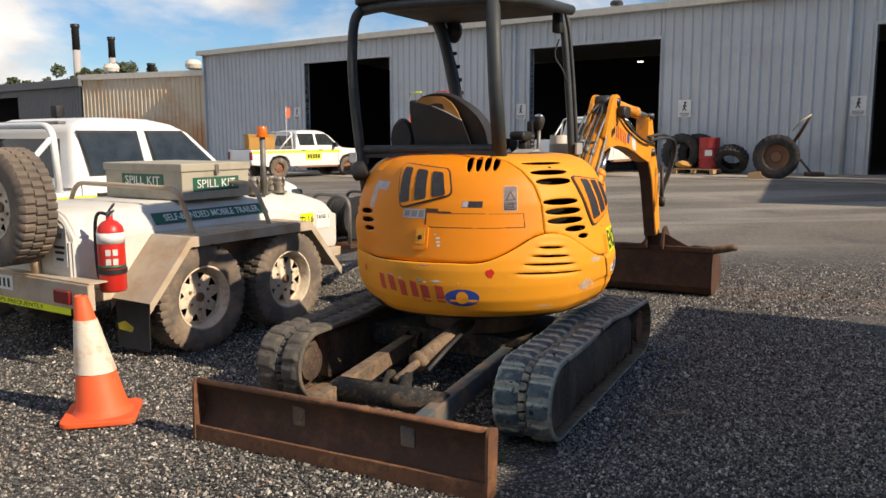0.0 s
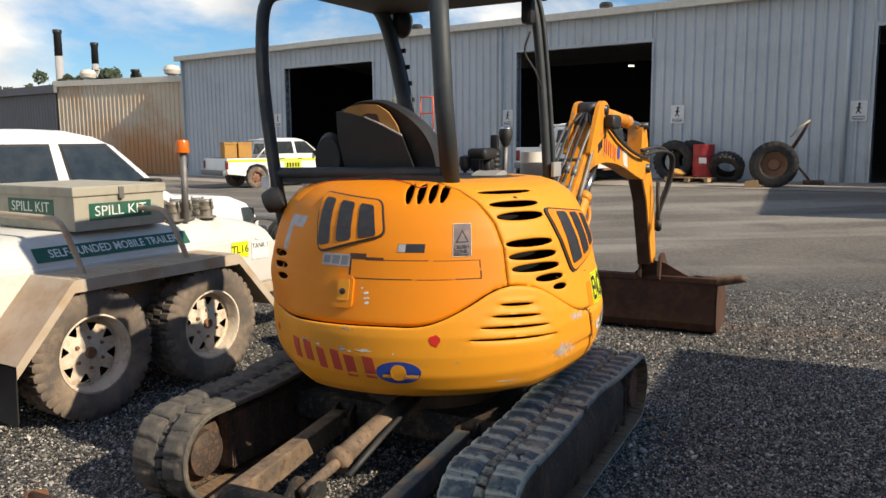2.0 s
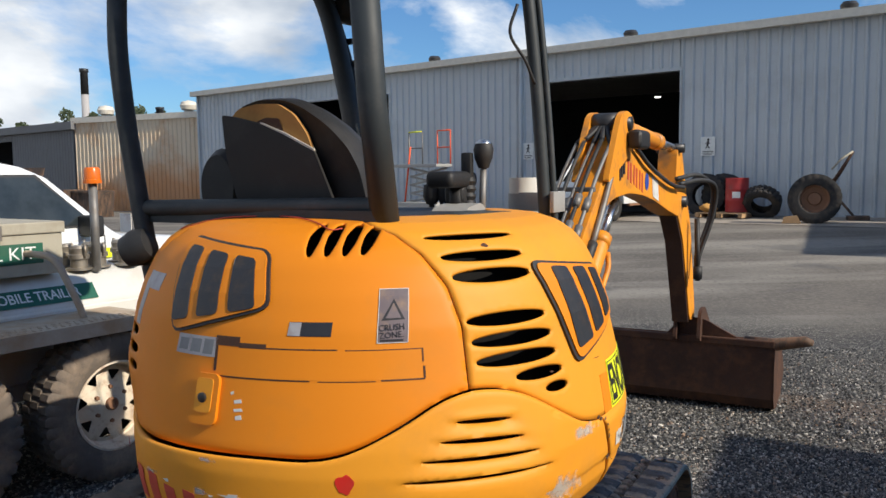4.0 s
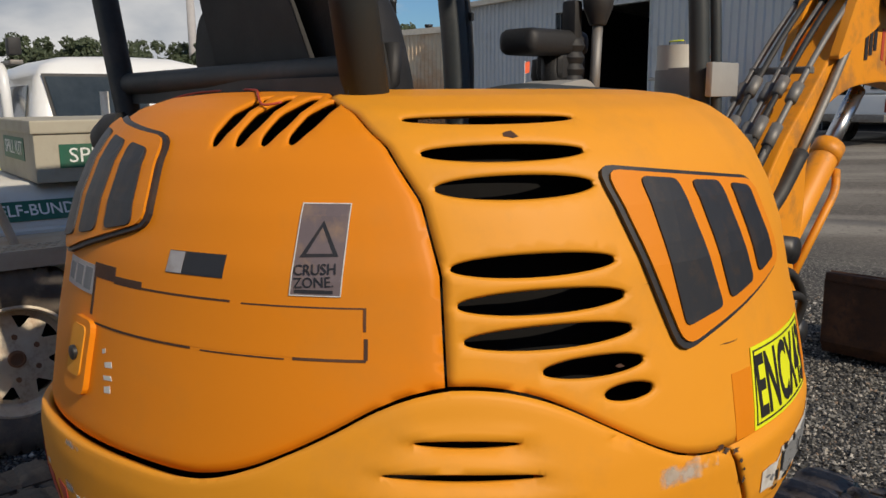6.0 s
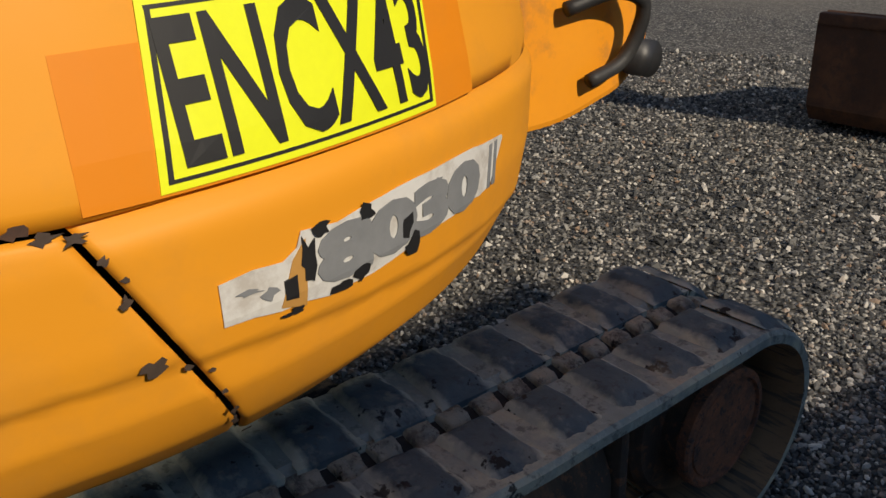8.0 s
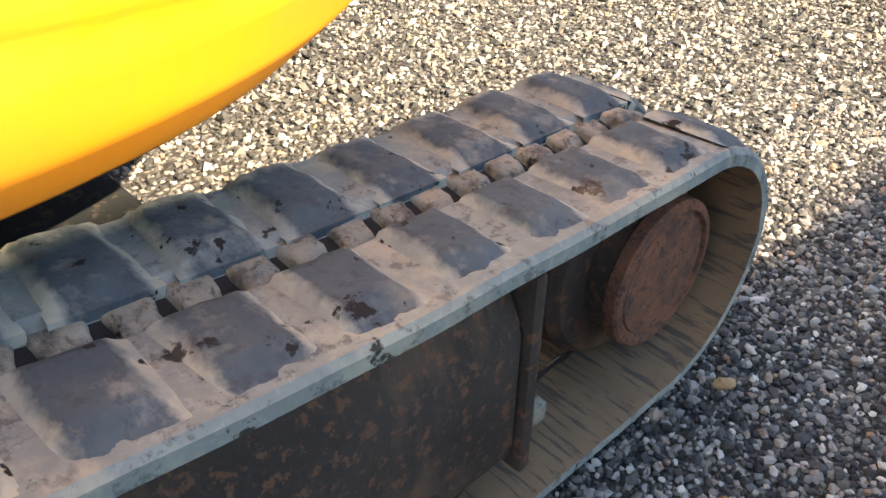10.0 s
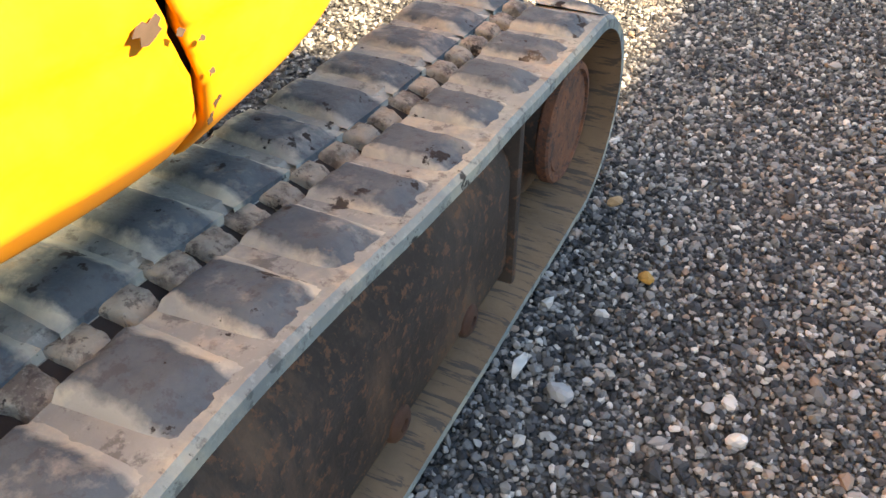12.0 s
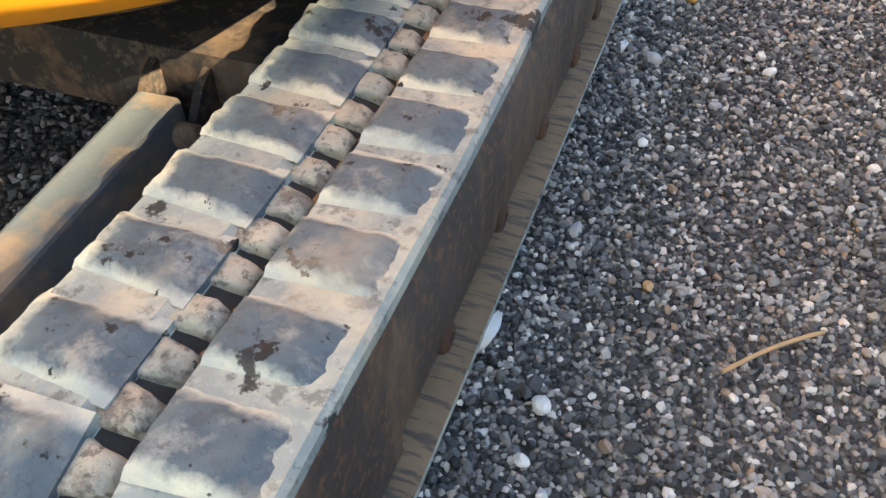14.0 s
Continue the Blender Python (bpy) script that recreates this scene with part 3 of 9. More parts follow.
def box(bm, lo, hi, m=None, bevel=0.0, seg=2):
    """A box between two corners, with rounded edges."""
    lo, hi = Vector(lo), Vector(hi)
    r = bmesh.ops.create_cube(bm, size=1.0, matrix=Matrix.Translation((lo + hi) / 2) @ Matrix.Diagonal((*(hi - lo), 1)))
    vs = r["verts"]
    if bevel:
        es = list({e for v in vs for e in v.link_edges})
        b = bmesh.ops.bevel(bm, geom=es, offset=bevel, segments=seg, affect="EDGES", profile=0.6)
        vs = list({v for f in b["faces"] for v in f.verts} | {v for v in vs if v.is_valid})
    if m is not None:
        bmesh.ops.transform(bm, matrix=m, verts=vs)
    return bm


def tube(bm, pts, r, seg=12, caps=True):
    """A round bar along a line of points; r may be one radius or one for each point."""
    pts = [Vector(p) for p in pts]
    rs = r if isinstance(r, (list, tuple)) else [r] * len(pts)
    up = None
    rings = []
    for i, p in enumerate(pts):
        d = (pts[min(i + 1, len(pts) - 1)] - pts[max(i - 1, 0)]).normalized()
        if up is None:
            up = d.orthogonal().normalized()
        up = (up - d * up.dot(d)).normalized()
        s = d.cross(up)
        rings.append([bm.verts.new(p + (up * math.cos(a) + s * math.sin(a)) * rs[i]) for a in (2 * math.pi * k / seg for k in range(seg))])
    for a, b in zip(rings, rings[1:]):
        for k in range(seg):
            bm.faces.new((a[k], a[(k + 1) % seg], b[(k + 1) % seg], b[k]))
    if caps:
        bm.faces.new(rings[0][::-1])
        bm.faces.new(rings[-1])
    return bm


def bend(pts, radius=0.06, n=5):
    """The same line with its inner corners rounded."""
    pts = [Vector(p) for p in pts]
    out = [pts[0]]
    for a, b, c in zip(pts, pts[1:], pts[2:]):
        u, v = (a - b), (c - b)
        k = min(radius, u.length * 0.49, v.length * 0.49)
        p, q = b + u.normalized() * k, b + v.normalized() * k
        for i in range(n + 1):
            t = i / n
            out.append(p * (1 - t) ** 2 + b * 2 * t * (1 - t) + q * t ** 2)
    return out + [pts[-1]]


def spline(pts, n=8):
    """A smooth line through points."""
    pts = [Vector(p) for p in pts]
    ext = [2 * pts[0] - pts[1]] + pts + [2 * pts[-1] - pts[-2]]
    out = []
    for i in range(1, len(ext) - 2):
        a, b, c, d = ext[i - 1:i + 3]
        for k in range(n):
            t = k / n
            out.append(0.5 * ((2 * b) + (c - a) * t + (2 * a - 5 * b + 4 * c - d) * t * t + (3 * b - 3 * c + d - a) * t ** 3))
    return out + [pts[-1]]


def slab(bm, outline, depth, m=None, bevel=0.0):
    """A flat outline in x and y, made solid from z = 0 to depth, and laid by m."""
    vs = [bm.verts.new((x, y, 0)) for x, y in outline]
    f = bm.faces.new(vs)
    r = bmesh.ops.extrude_face_region(bm, geom=[f])
    top = [v for v in r["geom"] if isinstance(v, bmesh.types.BMVert)]
    bmesh.ops.translate(bm, vec=(0, 0, depth), verts=top)
    allv = vs + top
    if bevel:
        es = [e for v in allv for e in v.link_edges]
        b = bmesh.ops.bevel(bm, geom=list(set(es)), offset=bevel, segments=2, affect="EDGES", profile=0.6)
        allv = list({v for g in b["faces"] for v in g.verts} | {v for v in allv if v.is_valid})
    bmesh.ops.recalc_face_normals(bm, faces=list({g for v in allv for g in v.link_faces}))
    if m is not None:
        bmesh.ops.transform(bm, matrix=m, verts=allv)
    return bm


def lathe(bm, profile, seg=32, m=None):
    """A turned shape about z from rows of (radius, height)."""
    rings = []
    for r, z in profile:
        rings.append([bm.verts.new((r * math.cos(a), r * math.sin(a), z)) for a in (2 * math.pi * k / seg for k in range(seg))] if r > 1e-5 else [bm.verts.new((0, 0, z))])
    for a, b in zip(rings, rings[1:]):
        for k in range(seg):
            q = [a[k % len(a)], a[(k + 1) % len(a)], b[(k + 1) % len(b)], b[k % len(b)]]
            q = [v for i, v in enumerate(q) if v not in q[:i]]
            if len(q) > 2:
                bm.faces.new(q)
    if m is not None:
        bmesh.ops.transform(bm, matrix=m, verts=[v for g in rings for v in g])
    return bm


def along(p, q):
    """The pose whose z axis runs from p to q, with its origin in p."""
    d = Vector(q) - Vector(p)
    return Matrix.Translation(p) @ d.to_track_quat("Z", "Y").to_matrix().to_4x4()


def words(name, text, size, mat, parent, m, label="", thick=0.0006, squeeze=1.0, align="CENTER", bold=0.0):
    """Lettering in the built-in font as a thin mesh; it stands in the x-y plane of m."""
    cu = bpy.data.curves.new(name, "FONT")
    cu.body, cu.size, cu.extrude, cu.align_x, cu.align_y = text, size, thick, align, "CENTER"
    cu.resolution_u = 3
    cu.offset = bold
    tmp = bpy.data.objects.new(name + "_tmp", cu)
    scene.collection.objects.link(tmp)
    me = bpy.data.meshes.new_from_object(tmp.evaluated_get(bpy.context.evaluated_depsgraph_get()))
    bpy.data.objects.remove(tmp)
    bpy.data.curves.remove(cu)
    me.name = name
    me.transform(m @ Matrix.Diagonal((squeeze, 1, 1, 1)))
    me.materials.clear()
    me.materials.append(M[mat])
    ob = new(name, me)
    if parent:
        ob.parent = parent
    if label:
        ob["label"] = label
    return ob


def sheet(bm, w, h, m, t=0.0012):
    """A thin sticker or plate, w by h, centred in the x-y plane of m."""
    return box(bm, (-w / 2, -h / 2, 0), (w / 2, h / 2, t), m)


def upright(x, y, z, nx, ny, lean=0.0):
    """A pose on a vertical face: its z axis is the face's outward normal (nx, ny), its y axis up."""
    nrm = Vector((nx, ny, math.tan(lean))).normalized()
    xa = Vector((0, 0, 1)).cross(nrm).normalized()
    ya = nrm.cross(xa)
    return Matrix.Translation((x, y, z)) @ Matrix((xa, ya, nrm)).transposed().to_4x4()

# ---- ground and buildings ----
SHED_N = Vector((0.6, 0.8, 0.0))            # the shed's long front looks back along -SHED_N
SHED_T = Vector((0.8, -0.6, 0.0))           # along the front, to the right
SHED_O = Vector((8.4, 24.5, 0.0))


def ground_z(x, y):
    """The yard lies flat round the machine and climbs gently to the shed's apron."""
    k = min(1.0, max(0.0, (0.6 * x + 0.8 * y - 11.0) / 13.6))
    s = min(1.0, max(0.0, (x + 4.0) / 8.0))
    return 0.40 * k * k * (3 - 2 * k) * s * s * (3 - 2 * s)


def shed_at(a, d, z):
    """A place a metres along the shed's front from its origin, d in front of it."""
    return SHED_O + SHED_T * a - SHED_N * d + Vector((0, 0, z))


def build_ground():
    xs = sorted({*np.linspace(-8, 8, 65).round(3), *np.linspace(-60, 60, 81).round(3), -700, -350, -150, 150, 350, 700})
    ys = sorted({*np.linspace(-2, 12, 57).round(3), *np.linspace(-60, 70, 87).round(3), -700, -350, -150, 150, 350, 700})
    bm = bmesh.new()
    grid = [[bm.verts.new((x, y, ground_z(x, y) + 0.006 * noise.noise((x * 1.3, y * 1.3, 0)))) for x in xs] for y in ys]
    for a, b in zip(grid, grid[1:]):
        for i in range(len(xs) - 1):
            bm.faces.new((a[i], a[i + 1], b[i + 1], b[i]))
    return tagged(part("ground", bm, "ground"), "flat yard of loose grey gravel turning to worn asphalt", "ground", kind="structure")


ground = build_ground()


def ribbed(bm, a0, a1, z0, z1, pitch=0.29, depth=0.05, place=None):
    """Trapezoid-ribbed sheeting between two stretches of a front."""
    a, row = a0, []
    while a < a1 - 1e-6:
        for f, d in ((0.0, 0), (0.14, depth), (0.30, depth), (0.44, 0)):
            if a + f * pitch <= a1:
                row.append((a + f * pitch, d))
        a += pitch
    row.append((a1, 0))
    lo = [bm.verts.new(place(x, d, z0)) for x, d in row]
    hi = [bm.verts.new(place(x, d, z1)) for x, d in row]
    for i in range(len(row) - 1):
        bm.faces.new((lo[i], lo[i + 1], hi[i + 1], hi[i]))


def block(bm, a0, a1, d0, d1, z0, z1, place):
    vs = [bm.verts.new(place(a, d, z)) for z in (z0, z1) for a, d in ((a0, d0), (a1, d0), (a1, d1), (a0, d1))]
    for q in ((0, 3, 2, 1), (4, 5, 6, 7), (0, 1, 5, 4), (1, 2, 6, 5), (2, 3, 7, 6), (3, 0, 4, 7)):
        bm.faces.new([vs[i] for i in q])


EAVE = 5.3
DOORS = [(-17.95, -13.07, 4.55), (-6.70, -2.0, 4.42), (3.95, 9.5, 4.35)]
shed = thing("workshop_shed", label="long grey-blue corrugated workshop shed with open roller doors", category="shed")
spans = [(-24.95, DOORS[0][0]), (DOORS[0][1], DOORS[1][0]), (DOORS[1][1], DOORS[2][0]), (DOORS[2][1], 16.0)]
for a0, a1 in spans:
    bm = bmesh.new()
    ribbed(bm, a0, a1, -0.05, EAVE, place=lambda a, d, z: shed_at(a, d, z))
    part("wall", bm, "shed", shed, smooth=False)
for a0, a1, h in DOORS:
    bm = bmesh.new()
    ribbed(bm, a0, a1, h, EAVE, place=lambda a, d, z: shed_at(a, d, z))
    part("wall", bm, "shed", shed, smooth=False)
    bm = bmesh.new()
    block(bm, a0 - 0.09, a0, 0.05, -0.25, -0.05, h + 0.09, shed_at)
    block(bm, a1, a1 + 0.09, 0.05, -0.25, -0.05, h + 0.09, shed_at)
    block(bm, a0, a1, 0.05, -0.25, h, h + 0.09, shed_at)
    part("door_frame", bm, "shed", shed, smooth=False)
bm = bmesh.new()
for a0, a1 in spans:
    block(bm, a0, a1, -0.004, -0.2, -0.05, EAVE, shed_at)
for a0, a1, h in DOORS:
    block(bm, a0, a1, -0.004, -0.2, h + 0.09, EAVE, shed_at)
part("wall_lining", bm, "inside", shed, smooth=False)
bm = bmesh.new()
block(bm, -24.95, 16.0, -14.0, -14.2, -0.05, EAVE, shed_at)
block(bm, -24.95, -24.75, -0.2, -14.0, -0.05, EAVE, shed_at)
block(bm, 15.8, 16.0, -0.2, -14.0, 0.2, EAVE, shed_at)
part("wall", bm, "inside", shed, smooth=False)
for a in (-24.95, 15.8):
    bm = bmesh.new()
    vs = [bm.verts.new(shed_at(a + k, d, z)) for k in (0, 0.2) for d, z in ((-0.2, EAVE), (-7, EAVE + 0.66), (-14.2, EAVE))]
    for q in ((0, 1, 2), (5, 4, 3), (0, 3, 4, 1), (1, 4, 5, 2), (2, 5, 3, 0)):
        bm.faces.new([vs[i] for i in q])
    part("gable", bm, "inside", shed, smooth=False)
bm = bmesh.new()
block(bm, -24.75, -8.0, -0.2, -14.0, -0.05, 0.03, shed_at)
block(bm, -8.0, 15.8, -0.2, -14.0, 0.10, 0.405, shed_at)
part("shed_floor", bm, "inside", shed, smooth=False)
bm = bmesh.new()
vs = [bm.verts.new(shed_at(a, d, z)) for a in (-25.15, 16.2) for d, z in ((0.25, EAVE + 0.06), (-7, EAVE + 0.75), (-14.4, EAVE + 0.06), (-14.4, EAVE), (-7, EAVE + 0.68), (0.25, EAVE))]
for i in range(6):
    bm.faces.new((vs[i], vs[(i + 1) % 6], vs[6 + (i + 1) % 6], vs[6 + i]))
bm.faces.new(vs[5::-1]), bm.faces.new(vs[6:])
part("roof", bm, "shed_trim", shed, smooth=False)
bm = bmesh.new()
block(bm, -25.15, 16.2, 0.29, 0.08, EAVE - 0.02, EAVE + 0.19, shed_at)
part("gutter", bm, "shed_trim", shed, "pale metal gutter along the eave", smooth=False)
for a in (-7.27, 3.31, -24.85):
    bm = bmesh.new()
    tube(bm, [shed_at(a, 0.09, 0.35), shed_at(a, 0.09, EAVE)], 0.055, 8)
    part("downpipe", bm, "shed", shed)
for a in (-11.2, -3.7, 2.2):
    bm = bmesh.new()
    lathe(bm, [(0.06, -0.25), (0.06, 0.0), (0.2, 0.0), (0.22, 0.08), (0.16, 0.16), (0, 0.18)], 12, Matrix.Translation(shed_at(a, -0.35, EAVE + 0.3)))
    part("roof_vent", bm, "black", shed)
for a in (-4.9, -3.1, -16.0):
    bm = bmesh.new()
    sheet(bm, 0.2, 0.08, Matrix.Translation(shed_at(a, -5, 4.2)), 0.05)
    part("ceiling_lamp", bm, emitter("lit_tube", (1.0, 0.97, 0.9), 2.0), shed, smooth=False)

# the apron of stained concrete before the shed
bm = bmesh.new()
n0 = 24
lo = [bm.verts.new(shed_at(-26 + 43 * i / n0, 3.2 + 0.5 * noise.noise((i * 0.7, 0, 3)), 0.0)) for i in range(n0 + 1)]
hi = [bm.verts.new(shed_at(-26 + 43 * i / n0, -0.1, 0.0)) for i in range(n0 + 1)]
for v in lo + hi:
    v.co.z = ground_z(v.co.x, v.co.y) + 0.012
for i in range(n0):
    bm.faces.new((lo[i], lo[i + 1], hi[i + 1], hi[i]))
tagged(part("apron_pavement", bm, "concrete"), "strip of stained concrete along the shed", "pavement", kind="structure")


def wall_sign(a, z, w=0.40, h=0.52):
    s = thing("safety_sign", Matrix.Translation(shed_at(a, 0.04, z)) @ upright(0, 0, 0, *(-SHED_N)[:2]), "white safety sign with a black walking pictogram on the shed wall", "sign", "signs on the shed")
    bm = bmesh.new()
    box(bm, (-w / 2, -h / 2, 0), (w / 2, h / 2, 0.012), bevel=0.003)
    part("plate", bm, "white_text", s, smooth=False)
    bm = bmesh.new()
    lathe(bm, [(0.0, 0), (0.035, 0), (0.035, 0.003), (0, 0.003)], 14, Matrix.Translation((0.01, 0.18, 0.012)))
    for p, q, r in (((0.01, 0.14), (-0.01, 0.03), 0.028), ((-0.01, 0.03), (-0.06, -0.06), 0.016), ((-0.01, 0.03), (0.05, -0.06), 0.016), ((0.0, 0.12), (0.06, 0.06), 0.012), ((0.0, 0.12), (-0.06, 0.07), 0.012)):
        d = Vector((q[0] - p[0], q[1] - p[1], 0)).normalized().orthogonal() * 0
        t = Vector((q[1] - p[1], p[0] - q[0], 0)).normalized() * r
        vs = [bm.verts.new((x, y, 0.0145)) for x, y in ((p[0] + t.x, p[1] + t.y), (p[0] - t.x, p[1] - t.y), (q[0] - t.x, q[1] - t.y), (q[0] + t.x, q[1] + t.y))]
        bm.faces.new(vs)
    part("pictogram", bm, "black_text", s, smooth=False)
    bm = bmesh.new()
    for y, ww in ((-0.14, 0.3), (-0.185, 0.32), (-0.22, 0.24)):
        sheet(bm, ww, 0.018, Matrix.Translation((0, y, 0.012)), 0.002)
    part("text_bar", bm, "black_text", s, smooth=False)


for a, z in ((-18.44, 2.45), (-7.03, 2.31), (-1.17, 2.28), (3.62, 2.25)):
    wall_sign(a, z)

# the lower shed further left: rusty sunlit end wall and a plain grey front with an open bay
R_O, R_T = Vector((-19.1, 43.0, 0.0)), Vector((0.83, -0.33, 0.0)).normalized()
R_N = Vector((-R_T.y, R_T.x, 0))
L_T = Vector((-0.80, 0.60, 0.0))


def rust_at(a, d, z):
    return R_O + R_T * a - R_N * d + Vector((0, 0, z))


low = thing("low_shed", label="low shed with rust-stained cream wall and dull grey front", category="shed")
bm = bmesh.new()
ribbed(bm, 0.0, 8.1, -0.05, 4.45, 0.26, 0.04, rust_at)
part("wall", bm, "shed_rust", low, "cream sheeting stained orange with rust", smooth=False)
bm = bmesh.new()
block(bm, 0.0, 8.1, -0.02, -0.25, -0.05, 4.5, rust_at)
part("wall_lining", bm, "inside", low, smooth=False)
bm = bmesh.new()
block(bm, -0.15, 8.1, 0.12, -0.3, 4.4, 4.68, rust_at)
part("roof_trim", bm, "shed_trim", low, smooth=False)


def grey_at(a, d, z):
    """Along the grey front, to the left from the corner."""
    return R_O + L_T * a + Vector((-0.6, -0.8, 0)) * d + Vector((0, 0, z))


for a0, a1, z0 in ((0.15, 7.2, -0.05), (7.2, 13.2, 3.75), (13.2, 14.0, -0.05)):
    bm = bmesh.new()
    ribbed(bm, a0, a1, z0, 4.1, 0.3, 0.03, grey_at)
    block(bm, a0, a1, -0.02, -0.2, z0, 4.1, grey_at)
    part("wall", bm, "shed_grey", low, "dull grey sheeting", smooth=False)
bm = bmesh.new()
block(bm, -0.1, 14.3, 0.25, -9.0, 4.1, 4.5, grey_at)
part("roof", bm, "shed_grey", low, smooth=False)
bm = bmesh.new()
block(bm, 0.2, 14.0, -8.8, -9.0, -0.05, 4.1, grey_at)
block(bm, 13.8, 14.0, -0.2, -8.8, -0.05, 4.1, grey_at)
part("wall", bm, "inside", low, smooth=False)
for a in (0.9, 6.3):
    bm = bmesh.new()
    lathe(bm, [(0.2, 0), (0.2, 0.25), (0.36, 0.3), (0.42, 0.5), (0.34, 0.68), (0, 0.76)], 14, Matrix.Translation(rust_at(a, -1.2, 4.6)))
    part("roof_vent", bm, "shed_trim", low, "whirlybird roof vent")

# tall stacks behind
for x, y, h, r, cut in ((-37.2, 82.0, 12.5, 0.36, 0.80), (-34.2, 83.3, 11.4, 0.33, 0.82), (-30.8, 84.7, 8.9, 0.36, 0.5), (-26.4, 86.2, 8.5, 0.34, 0.5), (-53.2, 74.8, 12.5, 0.40, 0.93), (-47.7, 78.7, 8.6, 0.30, 0.8)):
    s = thing("chimney_stack", Matrix.Translation((x, y, 0)), "tall slim stack with a dark upper length", "chimney", "stacks behind the sheds")
    bm = bmesh.new()
    lathe(bm, [(0, 0.2), (r * 1.15, 0.2), (r, h * cut), (0, h * cut)], 18)
    part("shaft", bm, "stack", s)
    bm = bmesh.new()
    lathe(bm, [(0, h * cut), (r * 1.03, h * cut), (r * 1.0, h * 0.97), (r * 1.2, h * 0.975), (r * 1.2, h), (0, h)], 18)
    part("dark_top", bm, "black", s)

# the site building beside the yard, out of view; its raised block is added so that shade falls over the tracks
side = thing("site_building", pose(0.56, 5.3, 0, 0, 0, -26), "plain grey site building out of view beside the yard, with a block added to shade the tracks", "building")
bm = bmesh.new()
box(bm, (6.0, -11.0, 0.0), (13.0, 2.36, 3.48), bevel=0.02)
part("wall", bm, "shed_grey", side, smooth=False)
bm = bmesh.new()
box(bm, (5.97, -11.03, 3.482), (13.03, 2.39, 3.58), bevel=0.02)
part("roof", bm, "shed_trim", side, smooth=False)
bm = bmesh.new()
box(bm, (6.0, -1.52, 3.582), (9.0, 1.04, 4.18), bevel=0.02)
part("roof_room", bm, "shed_grey", side, smooth=False)
# the annex by the shed's far end, out of view, whose shade lies over the apron
annex = thing("annex", Matrix.Translation((12.0, 13.3, 0)), "plain grey annex standing at the shed's far end", "building")
bm = bmesh.new()
slab(bm, [(0.0, 0.0), (3.5, -2.0), (4.7, 4.0), (2.1, 5.6)], 4.5, None, 0.02)
part("wall", bm, "shed_grey", annex, smooth=False)

# ---- the mini excavator ----
from mathutils.geometry import delaunay_2d_cdt

HEAD = -26.0
machine = thing("mini_excavator", pose(0.56, 5.3, 0, 0, 0, HEAD), "yellow-orange rubber-tracked mini excavator with a canopy and dozer blade", "excavator")

# the house is turned about a standing axis: angle from the rear, to the right; height
Z_R = [(0.515, 0.702), (0.545, 0.735), (0.58, 0.772), (0.64, 0.803), (0.72, 0.818), (0.80, 0.822), (0.86, 0.815), (0.95, 0.797), (1.05, 0.775), (1.15, 0.755), (1.23, 0.727), (1.30, 0.692), (1.345, 0.655), (1.38, 0.605), (1.402, 0.54), (1.412, 0.45), (1.416, 0.30)]


def table(rows, x):
    """Piecewise straight lookup."""
    if x <= rows[0][0]:
        return rows[0][1]
    for (a, u), (b, v) in zip(rows, rows[1:]):
        if x <= b:
            return u + (v - u) * (x - a) / (b - a)
    return rows[-1][1]


def smooth_table(rows, x):
    h = 1.4
    return sum(table(rows, x + k * h) for k in (-1, -0.5, 0, 0.5, 1)) / 5


# arc length up the flank, for marks that must keep their shape over the shoulder
W_Z = []
acc, last = 0.0, None
for i in range(241):
    z = 0.515 + (1.416 - 0.515) * i / 240
    r = table(Z_R, z)
    if last:
        acc += math.hypot(z - last[0], r - last[1])
    W_Z.append((acc, z))
    last = (z, r)
Z_W = [(z, w) for w, z in W_Z]


def swell(ang):
    """The flanks run straighter towards the front than a circle would."""
    k = min(1.0, max(0.0, (abs(ang) - 84) / 44))
    return 1 + 0.036 * k + 0.009 * min(1.0, max(0.0, (ang - 106) / 26))


def tuck(ang, z):
    """The weight draws in towards the left flank."""
    k, h = min(1.0, max(0.0, (-10 - ang) / 28)), min(1.0, max(0.0, (1.02 - z) / 0.20))
    return 0.042 * k * k * (3 - 2 * k) * h * h * (3 - 2 * h)


def flank(ang, z, out=0.0):
    """The house's skin at an angle (degrees) and height, out metres proud of it."""
    a = radians(ang)
    dz = 0.006
    r0, r1 = table(Z_R, z - dz), table(Z_R, z + dz)
    tz, tr = 2 * dz, r1 - r0
    ln = math.hypot(tz, tr)
    nr, nz = tz / ln, -tr / ln
    r = table(Z_R, z) * swell(ang) + out * nr - tuck(ang, z)
    return Vector((r * math.sin(a), -r * math.cos(a), z + out * nz))


ARC = radians(1) * 0.77      # metres a degree


